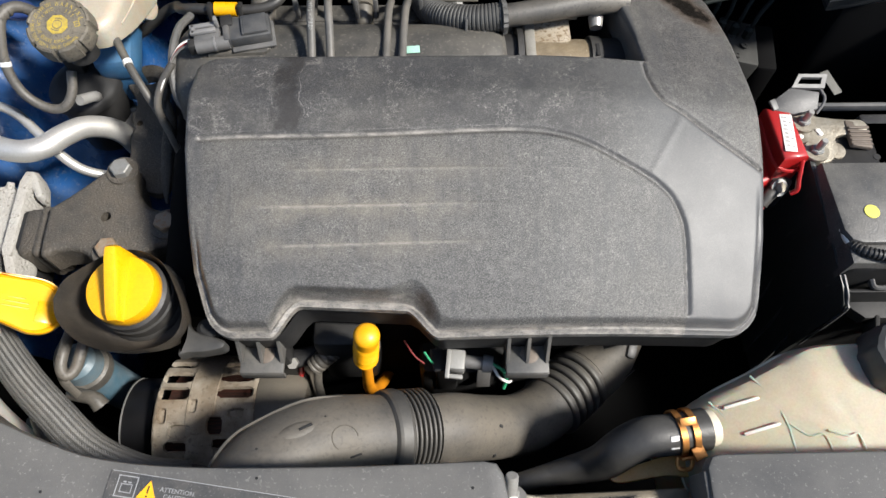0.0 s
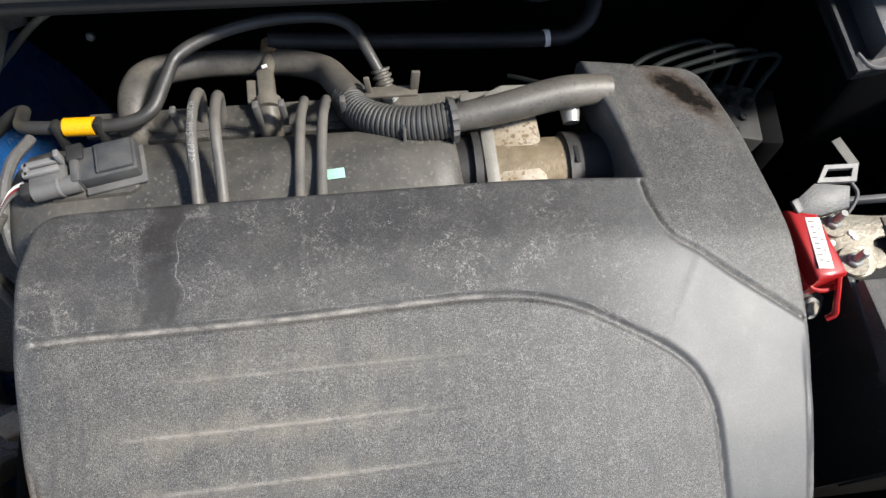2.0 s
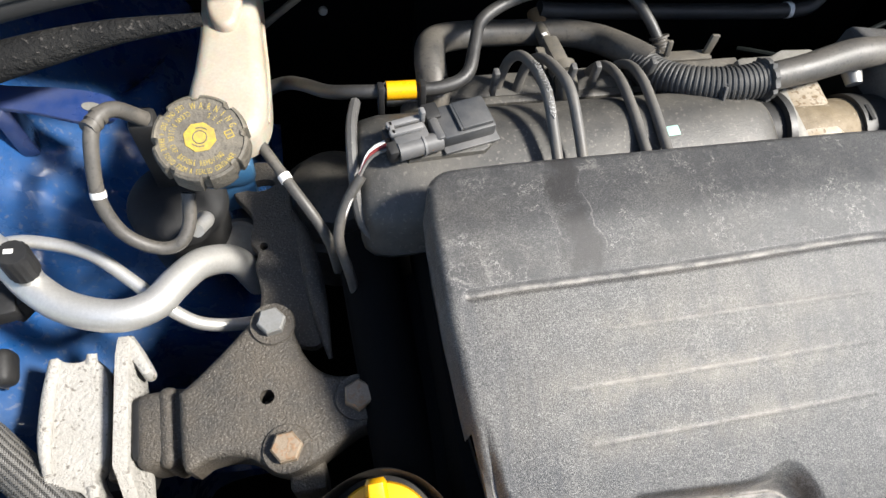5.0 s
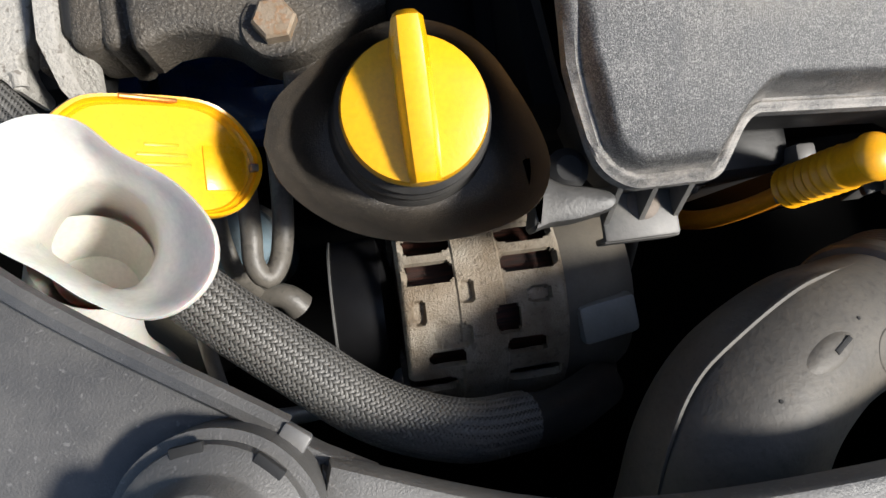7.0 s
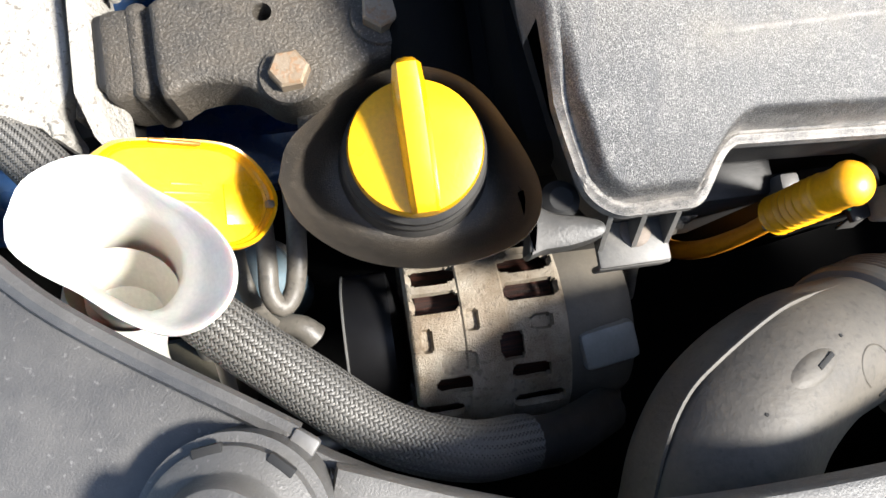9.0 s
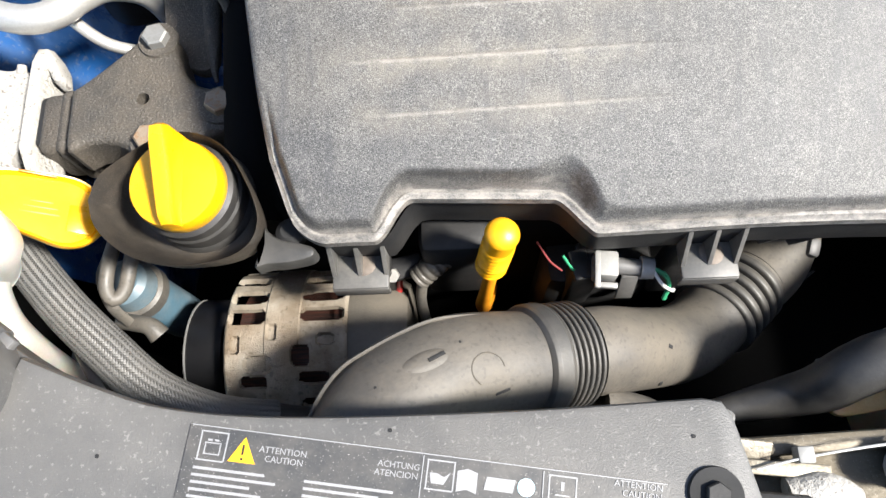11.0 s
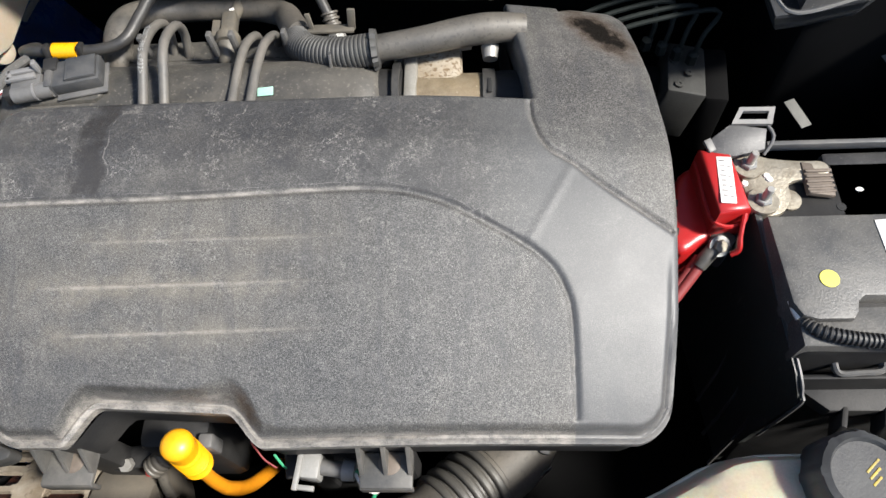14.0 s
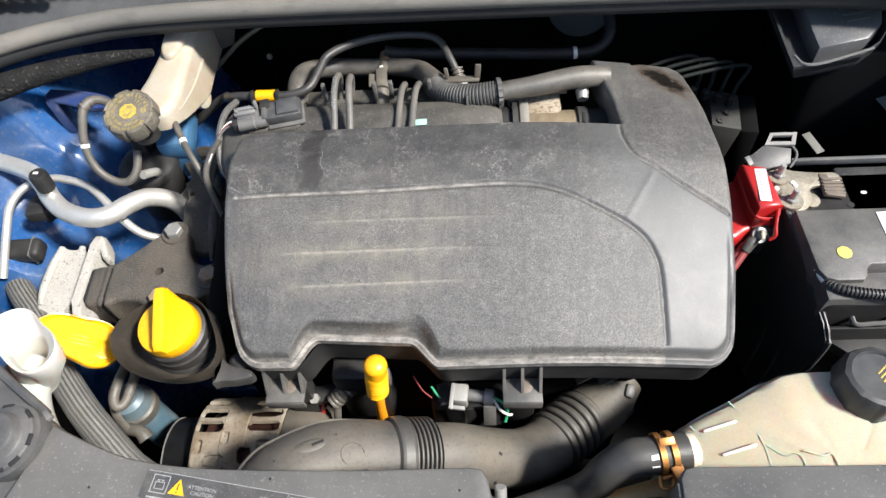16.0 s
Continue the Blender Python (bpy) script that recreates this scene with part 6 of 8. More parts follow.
# ---- inlet manifold and fuel side ----
def manifold():
    m = thing("inlet_manifold", (-0.07, 0.55, 0.80), "black plastic inlet manifold with a green paint mark", "inlet manifold")
    sec = [(0.490, 0.852), (0.500, 0.876), (0.513, 0.886), (0.530, 0.8925), (0.548, 0.8955), (0.562, 0.8925), (0.574, 0.884), (0.581, 0.872), (0.584, 0.85), (0.57, 0.82), (0.51, 0.82)]
    bm = bmesh.new()
    rings = []
    for x, k in ((-0.213, 0.70), (-0.2115, 0.84), (-0.206, 0.95), (-0.195, 1.0), (-0.13, 1.0), (-0.05, 1.0), (0.02, 0.99), (0.05, 0.97), (0.062, 0.92), (0.068, 0.80), (0.070, 0.7)):
        c = np.array((0.54, 0.855))
        rings.append([(x, *(c + (np.array(p) - c) * k)) for p in curve_points(sec + [sec[0]], 45)[:-1]])
    bridge(bm, rings)
    part("plenum", bm, M_MANIFOLD, m)
    part("neck", tube([(0.055, 0.548, 0.862), (0.084, 0.548, 0.862)], [0.026, 0.025], 6, 32), M_BLACK, m)
    part("neck_ring", tube([(0.078, 0.548, 0.862), (0.083, 0.548, 0.862)], 0.030, 3, 32), M_RUBBER, m)
    part("end_flange", tube([(-0.208, 0.585, 0.885), (-0.213, 0.56, 0.892), (-0.215, 0.53, 0.886), (-0.213, 0.508, 0.868), (-0.205, 0.50, 0.858)], 0.0035, 24, 8), M_PANEL, m)
    part("sensor_pad", plate([(-0.182, 0.530), (-0.135, 0.532), (-0.130, 0.536), (-0.130, 0.560), (-0.135, 0.565), (-0.182, 0.562)], 0.885, 0.8965, 0.002), M_MANIFOLD, m)
    part("green_mark", box((0.0112, 0.0070, 0.0006), pose(-0.0112, 0.5355, 0.8945, 8, 0, 5), 0.0002), M_GREENPAINT, m, "green paint mark")
    for x in (0.034, 0.050):
        part("hose_post", box((0.0022, 0.005, 0.016), pose(x, 0.559, 0.894, -25), 0.0006), M_PANEL, m)
    part("hose_rest", box((0.019, 0.004, 0.006), pose(0.042, 0.564, 0.899, -20), 0.001), M_PANEL, m)
    rail = thing("injector_rail", (-0.06, 0.605, 0.83), "grey plastic rail behind the inlet manifold", "rail")
    part("rail_bar", box((0.25, 0.012, 0.03), pose(-0.05, 0.600, 0.846), 0.003), M_MANIFOLD, rail)
    part("rail_flange", box((0.27, 0.02, 0.004), pose(-0.05, 0.610, 0.860), 0.001), M_MANIFOLD, rail)
    for x in (-0.115, -0.062, -0.045, -0.005):
        part("clip_post", box((0.004, 0.006, 0.022), pose(x, 0.592, 0.886), 0.001), M_PANEL, rail)
    s = thing("pressure_sensor", (-0.165, 0.545, 0.895), "dark grey pressure sensor with its plug and wires", "sensor")
    mm = pose(-0.160, 0.5455, 0.9035, 0, 0, 12)
    body = part("sensor_body", box((0.034, 0.024, 0.010), mm @ pose(0.014, 0.001, 0), 0.002), M_SENSOR, s)
    part("sensor_lid", box((0.020, 0.020, 0.0035), mm @ pose(0.019, 0.001, 0.0060), 0.0008), M_SENSOR, body)
    part("lid_rib", box((0.0016, 0.020, 0.0022), mm @ pose(0.0085, 0.001, 0.0062), 0.0004), M_SENSOR, body)
    part("base_flange", box((0.036, 0.028, 0.002), mm @ pose(0.015, -0.001, -0.0055), 0.0008), M_GREYCONN, body)
    part("latch_block", box((0.010, 0.012, 0.012), mm @ pose(-0.004, 0.010, 0.001), 0.0015), M_BLACK, s)
    part("collar", box((0.006, 0.020, 0.013), mm @ pose(-0.005, -0.001, 0), 0.002), M_SENSOR, s)
    plug = part("plug", box((0.022, 0.016, 0.011), mm @ pose(-0.021, -0.002, 0.0), 0.0025), M_GREYCONN, s, "grey cable plug")
    part("plug_barrel", tube([mm @ Vector((-0.031, -0.008, 0.0)), mm @ Vector((-0.004, -0.008, 0.0))], 0.0058, 4, 18), M_GREYCONN, plug)
    part("barrel_rim", tube([mm @ Vector((-0.016, -0.008, 0.0)), mm @ Vector((-0.0145, -0.008, 0.0))], 0.0064, 3, 18), M_CONNLIGHT, plug)
    for y in (0.0005, 0.0065):
        part("plug_latch", box((0.021, 0.0042, 0.0035), mm @ pose(-0.023, y, 0.0072), 0.001), M_CONNLIGHT, plug, "pale grey plug latch")
    part("latch_bridge", box((0.003, 0.010, 0.0035), mm @ pose(-0.031, 0.0035, 0.0072), 0.0008), M_CONNLIGHT, plug)
    part("latch_tab", box((0.003, 0.005, 0.010), mm @ pose(-0.0115, 0.0062, 0.0095), 0.0008), M_CONNLIGHT, plug)
    part("plug_seal", box((0.006, 0.009, 0.010), mm @ pose(-0.034, -0.007, 0), 0.0012), M_BLACK, plug)
    part("plug_seal", box((0.004, 0.007, 0.008), mm @ pose(-0.034, 0.004, 0), 0.001), M_BLACK, plug)
    for k in range(3):
        part("wire", tube([mm @ Vector((-0.034, -0.004 + 0.003 * k, 0)), mm @ Vector((-0.046, -0.004 + 0.002 * k, -0.004)), (-0.213, 0.522, 0.893), (-0.224, 0.505, 0.878)], 0.0011, 14, 6), (M_WIRE, M_REDCABLE, M_LABEL)[k], s)
    part("taped_loom", tube([(-0.211, 0.524, 0.893), (-0.222, 0.512, 0.882), (-0.228, 0.498, 0.868), (-0.224, 0.487, 0.845), (-0.22, 0.478, 0.82)], 0.0032, 24, 12), M_GREYHOSE, s, "wires wrapped in grey tape")


M_MANIFOLD = surface("manifold_plastic", (0.030, 0.030, 0.029), 0.5, second=(0.085, 0.08, 0.07), scale=30, grain=800, bump=0.3, dust=0.55, dust_color=(0.17, 0.155, 0.13), spots=0.3, spot_color=(0.22, 0.2, 0.17), spot_scale=380, spot_from=0.6)
M_GREENPAINT = surface("green_paint", (0.27, 0.50, 0.41), 0.5, second=(0.38, 0.56, 0.48), scale=120)
M_SENSOR = surface("sensor_plastic", (0.045, 0.048, 0.052), 0.5, scale=60, bump=0.15, dust=0.2)
M_CONNLIGHT = surface("light_connector", (0.15, 0.152, 0.155), 0.5, scale=60, bump=0.1, dust=0.25)
manifold()


def plug_leads():
    for x, bow, rise, back in ((-0.0935, -0.0045, 0.0, 0.0), (-0.0780, -0.0070, 0.001, -0.004), (-0.0335, 0.0015, -0.019, 0.003), (-0.0200, 0.0032, -0.018, 0.002)):
        l = thing("plug_lead", (x, 0.55, 0.89), "dusty grey rubber spark plug lead looping over the manifold", "plug lead", "plug leads")
        z = 0.916 + rise
        drop = 1 if x < -0.06 else 0.1
        pts = [(x, 0.468, z - 0.008 - 0.034 * drop), (x, 0.494, z - 0.002 - 0.026 * drop), (x, 0.512, z - 0.019 * drop), (x + 0.1 * bow, 0.535, z - 0.008 * drop), (x + 0.3 * bow, 0.556, z), (x + 0.6 * bow, 0.578 + back, z - 0.003), (x + bow, 0.600 + back, z - 0.015), (x + bow - 0.003, 0.611 + back, z - 0.032), (x + bow - 0.007, 0.609 + back, z - 0.054), (x + bow - 0.009, 0.603 + back, z - 0.075)]
        part("lead", tube(pts, 0.0034, 60, 14), M_WIRE, l)
        part("boot", tube([(x + bow - 0.0075, 0.608 + back, z - 0.058), (x + bow - 0.009, 0.603 + back, z - 0.075)], [0.0050, 0.006], 6, 14), M_RUBBER, l)
        if x < -0.09:
            print_ = words(l, "HR200719995 <P32>", 0.0052, pose(x, 0.561, 0, 0, 0, -90), M_GREYPALE)
            ys = [p[1] for p in pts[2:8]]
            for v in print_.data.vertices:
                off = v.co.x - x
                v.co.z += np.interp(v.co.y, ys, [p[2] for p in pts[2:8]]) + 0.0046 - 90 * off * off
                v.co.x += np.interp(v.co.y, ys, [p[0] - x for p in pts[2:8]])


plug_leads()


def rear_hoses():
    h = thing("breather_hose", (-0.05, 0.62, 0.85), "dusty black breather hose with a corrugated sleeve", "hose")
    part("bent_hose", tube([(-0.151, 0.598, 0.840), (-0.151, 0.606, 0.862), (-0.151, 0.630, 0.870), (-0.143, 0.652, 0.864), (-0.115, 0.664, 0.856), (-0.078, 0.665, 0.854), (-0.045, 0.661, 0.856), (-0.020, 0.648, 0.861), (-0.008, 0.624, 0.873), (0.003, 0.604, 0.880)], [0.0112, 0.0112, 0.0110, 0.0106, 0.0100, 0.0098, 0.0100, 0.0105, 0.0108, 0.0108], 70, 22), M_GREYHOSE, h)
    n = 150
    line = curve_points([(-0.003, 0.611, 0.874), (0.005, 0.592, 0.880), (0.021, 0.577, 0.888), (0.043, 0.569, 0.894), (0.066, 0.568, 0.898)], n)
    part("corrugated_sleeve", tube(line, [0.0116 + 0.0007 * (i % 5 < 3) for i in range(n)], n, 26, resample=False), M_SLEEVE, h)
    part("straight_hose", tube([(0.062, 0.568, 0.898), (0.10, 0.574, 0.899), (0.135, 0.582, 0.899), (0.158, 0.585, 0.898), (0.174, 0.586, 0.896)], [0.0096, 0.0098, 0.0106, 0.0112, 0.0098], 30, 22), M_GREYHOSE, h)
    part("frayed_end", lathe([(0.010, -0.003), (0.0145, -0.002), (0.0138, 0.002), (0.010, 0.003)], axis((0.066, 0.568, 0.898), (1, 0.1, 0.02)), 40, wave=lambda a, i: 1 + 0.10 * math.sin(a * 17) * math.sin(a * 5)), M_SLEEVE, h)
    l = thing("fuel_line", (-0.12, 0.62, 0.87), "thin black fuel line with a yellow clip", "fuel line")
    pts = [(-0.400, 0.640, 0.735), (-0.362, 0.645, 0.757), (-0.332, 0.648, 0.776), (-0.293, 0.652, 0.800), (-0.266, 0.656, 0.820), (-0.252, 0.652, 0.830), (-0.240, 0.634, 0.848), (-0.224, 0.606, 0.872), (-0.207, 0.594, 0.884), (-0.179, 0.5915, 0.885), (-0.150, 0.592, 0.885), (-0.132, 0.600, 0.887), (-0.123, 0.622, 0.891), (-0.115, 0.640, 0.894), (-0.090, 0.656, 0.895), (-0.055, 0.668, 0.893), (-0.015, 0.671, 0.890), (0.004, 0.663, 0.887), (0.014, 0.645, 0.881), (0.0215, 0.632, 0.872)]
    part("line", tube(pts, [0.0058, 0.0056, 0.0052, 0.0048, 0.0046, 0.0046, 0.0044, 0.0042, 0.0040], 130, 14), M_RUBBER, l)
    part("yellow_clip", tube([(-0.187, 0.592, 0.8852), (-0.168, 0.5915, 0.8852)], 0.0062, 4, 18), M_YELLOW, l, "yellow plastic clip")
    for x in (-0.191, -0.164):
        part("clip_leg", box((0.004, 0.008, 0.022), pose(x, 0.588, 0.882, -15), 0.001), M_BLACK, l)
    n = 24
    end = curve_points([(0.0215, 0.634, 0.874), (0.0255, 0.622, 0.862)], n)
    part("end_fitting", tube(end, [0.0055 + 0.0016 * (i % 6 < 3) for i in range(n)], n, 16, resample=False), M_GREYHOSE, l)
    part("end_nut", tube([(0.025, 0.623, 0.863), (0.027, 0.618, 0.857)], 0.0082, 4, 8), M_STEELGREY, l)
    part("fork", box((0.036, 0.010, 0.0022), pose(0.028, 0.605, 0.884, -10, 0, 0), 0.0006), M_VALVEGREY, l)
    part("fork_tab", box((0.006, 0.0026, 0.018), pose(0.0445, 0.607, 0.891, -8, 6, 0), 0.0008), M_VALVEGREY, l)
    part("fork_tab", box((0.004, 0.0026, 0.016), pose(0.0125, 0.606, 0.890, -8, -6, 0), 0.0008), M_VALVEGREY, l)
    v = thing("vacuum_valve", (-0.058, 0.61, 0.84), "grey plastic valve with a brown cap", "valve")
    part("valve_top", tube([(-0.0600, 0.6780, 0.8600), (-0.0605, 0.6650, 0.8590)], [0.0068, 0.0076], 5, 10), M_BROWN, v, "brown plastic cap")
    part("valve_neck", tube([(-0.0605, 0.6670, 0.8590), (-0.0613, 0.6389, 0.8656)], 0.0050, 5, 14), M_VALVEGREY, v)
    part("white_speck", box((0.004, 0.003, 0.001), pose(-0.0621, 0.6480, 0.8684, 0, 0, 20), 0.0003), M_LABEL, v)
    body = part("valve_body", box((0.012, 0.028, 0.012), pose(-0.0600, 0.6275, 0.8696, -4, 0, 6), 0.003), M_VALVEGREY, v)
    part("valve_wing", box((0.010, 0.020, 0.003), pose(-0.0684, 0.6230, 0.8708, 0, 12, 4), 0.001), M_VALVEGREY, body)
    part("valve_collar", tube([(-0.0587, 0.6138, 0.8712), (-0.0580, 0.6060, 0.8710)], [0.0098, 0.0092], 4, 18), M_VALVEGREY, v)
    part("valve_foot", tube([(-0.0580, 0.6070, 0.8710), (-0.0575, 0.5970, 0.8660), (-0.0575, 0.5920, 0.8510)], [0.0078, 0.0080, 0.0080], 8, 16), M_VALVEGREY, v)
    c = thing("vacuum_pipe", (0.1, 0.70, 0.84), "long black vacuum pipe across the firewall", "pipe")
    part("pipe", tube([(-0.060, 0.674, 0.868), (-0.045, 0.674, 0.865), (-0.02, 0.673, 0.864), (0.06, 0.671, 0.860), (0.14, 0.668, 0.858), (0.175, 0.672, 0.858), (0.192, 0.69, 0.87), (0.185, 0.72, 0.89)], 0.0062, 50, 14), M_BLACK, c)
    part("white_ring", tube([(0.150, 0.6682, 0.858), (0.154, 0.6685, 0.858)], 0.0068, 3, 14), M_LABEL, c)


M_SLEEVE = surface("sleeve_black", (0.03, 0.03, 0.03), 0.6, second=(0.05, 0.05, 0.048), scale=70, bump=0.2, dust=0.35, dust_color=(0.12, 0.115, 0.10))
M_BROWN = surface("brown_plastic", (0.22, 0.14, 0.07), 0.55, second=(0.3, 0.2, 0.11), scale=80, bump=0.2)
rear_hoses()


def throttle_body():
    t = thing("throttle_body", (0.11, 0.55, 0.82), "corroded aluminium throttle body with a steel clamp", "throttle body")
    part("barrel", tube([(0.088, 0.548, 0.853), (0.145, 0.548, 0.853)], [0.027, 0.0265], 8, 36), M_THROTTLE, t)
    part("body_block", box((0.036, 0.074, 0.05), pose(0.110, 0.556, 0.853), 0.006), M_SPECKLED, t)
    part("inlet_flange", box((0.010, 0.062, 0.058), pose(0.090, 0.548, 0.853), 0.003), M_PALEALU, t)
    bm = plate([(0.070, 0.590), (0.078, 0.601), (0.092, 0.607), (0.120, 0.606), (0.130, 0.598), (0.127, 0.588), (0.10, 0.585)], 0.874, 0.882, 0.002)
    for v in bm.verts:
        v.co.x = 0.112 + 0.85 * (v.co.x - 0.10)
    part("top_flange", bm, M_PALEALU, t, "pale machined flange")
    part("motor_housing", box((0.05, 0.03, 0.05), pose(0.10, 0.597, 0.848), 0.006), M_PALEALU, t)
    part("clamp_band", tube([(0.143, 0.548, 0.853), (0.152, 0.548, 0.853)], 0.0295, 3, 40), M_RUBBER, t, "black hose clamp")
    part("clamp_screw", tube([(0.149, 0.571, 0.881), (0.149, 0.580, 0.884)], [0.0055, 0.0068], 5, 14), M_STEEL, t)
    part("clamp_slot", box((0.003, 0.013, 0.0008), pose(0.1478, 0.545, 0.8826), 0.0002), M_INK, t)
    part("rubber_sleeve", tube([(0.150, 0.548, 0.853), (0.185, 0.548, 0.853), (0.22, 0.545, 0.85)], 0.0275, 8, 32), M_BLACK, t)


M_SPECKLED = surface("speckled_aluminium", (0.42, 0.38, 0.31), 0.6, second=(0.24, 0.17, 0.09), mix=0.8, scale=70, grain=600, bump=0.7, metal=0.15, spots=0.7, spot_color=(0.12, 0.07, 0.03), spot_scale=330, spot_from=0.56)
M_THROTTLE = surface("corroded_aluminium", (0.22, 0.18, 0.125), 0.65, second=(0.09, 0.065, 0.035), mix=0.8, scale=80, grain=500, bump=0.8, metal=0.2, dust=0.4, dust_color=(0.24, 0.18, 0.10), spots=0.5, spot_color=(0.38, 0.33, 0.24), spot_scale=200)
M_PALEALU = surface("pale_aluminium", (0.32, 0.31, 0.28), 0.55, second=(0.2, 0.185, 0.155), scale=60, bump=0.4, metal=0.4, spots=0.3)
throttle_body()


# ---- blue inner wing and what is fixed to it ----
def inner_wing():
    nx, ny = 70, 70
    bm = bmesh.new()
    xs, ys = np.linspace(-0.70, -0.278, nx), np.linspace(0.36, 0.84, ny)

    def hgt(x, y):
        def soft(s):
            s = min(1, max(0, s))
            return s * s * (3 - 2 * s)

        z = 0.665 + 0.155 * soft((-0.36 - x) / 0.15)
        z += 0.105 * soft((y - (0.535 - 0.25 * (x + 0.40))) / 0.045) * soft((-0.305 - x) / 0.05)
        z -= 0.12 * soft((0.455 - y) / 0.05)
        z -= 0.22 * soft((x + 0.425) / 0.04) * soft((0.545 - y) / 0.05)
        g = y - (0.60 + 0.25 * (x + 0.45))
        z += 0.008 * math.tanh(g / 0.006)
        g = y - (0.515 - 0.35 * (x + 0.40))
        z += 0.007 * math.exp(-((g / 0.010) ** 2))
        r = math.hypot((x + 0.425) / 1.4, y - 0.575)
        z -= 0.006 * (0.5 - 0.5 * math.tanh((r - 0.028) / 0.003))
        z += 0.012 * noise.noise((x * 11, y * 11, 2)) + 0.005 * noise.noise((x * 30, y * 30, 5))
        g = y - (0.565 + 0.10 * (x + 0.45))
        z += 0.006 * math.exp(-((g / 0.006) ** 2)) * soft((-0.37 - x) / 0.02)
        g = x + 0.445 - 0.5 * (y - 0.55)
        z += 0.007 * math.tanh(g / 0.005) * soft((y - 0.50) / 0.02)
        z -= 0.14 * soft((x + 0.318) / 0.03) * soft((y - 0.61) / 0.04)
        return z

    vs = [[bm.verts.new((x, y, hgt(x, y))) for y in ys] for x in xs]
    for a, b in zip(vs, vs[1:]):
        for j in range(ny - 1):
            bm.faces.new((a[j], b[j], b[j + 1], a[j + 1]))
    bmesh.ops.recalc_face_normals(bm, faces=bm.faces)
    bmesh.ops.solidify(bm, geom=bm.faces[:], thickness=0.002)
    w = single("inner_wing_panel", bm, M_BLUE, "blue painted stamped inner wing panel with dust", "inner wing", kind="structure")
    t = thing("wing_tab", (-0.37, 0.60, 0.86), "blue painted steel tab with an oval hole", "bracket")
    part("tab_plate", plate(smooth_line([(-0.43, 0.625), (-0.385, 0.618), (-0.36, 0.610), (-0.352, 0.600), (-0.357, 0.590), (-0.372, 0.590), (-0.40, 0.600), (-0.43, 0.610), (-0.43, 0.625)], 40)[:-1], 0.876, 0.879, 0.001), M_BLUEDEEP, t)
    part("tab_hole", lathe([(0.0005, 0), (0.0055, 0), (0.0055, 0.0006), (0.0005, 0.0006)], Matrix.Translation((-0.368, 0.601, 0.8789)) @ pose(0, 0, 0, 0, 0, -20) @ Matrix.Diagonal((1.2, 0.6, 1, 1)), 20), M_PALEALU, t)
    part("tab_foot", box((0.012, 0.02, 0.05), pose(-0.425, 0.615, 0.853, 0, 0, 10), 0.002), M_BLUEDEEP, t)
    return w


M_BLUEDEEP = surface("blue_paint_deep", (0.008, 0.035, 0.15), 0.3, scale=30, bump=0.05, dust=0.2, coat=0.5)
inner_wing()


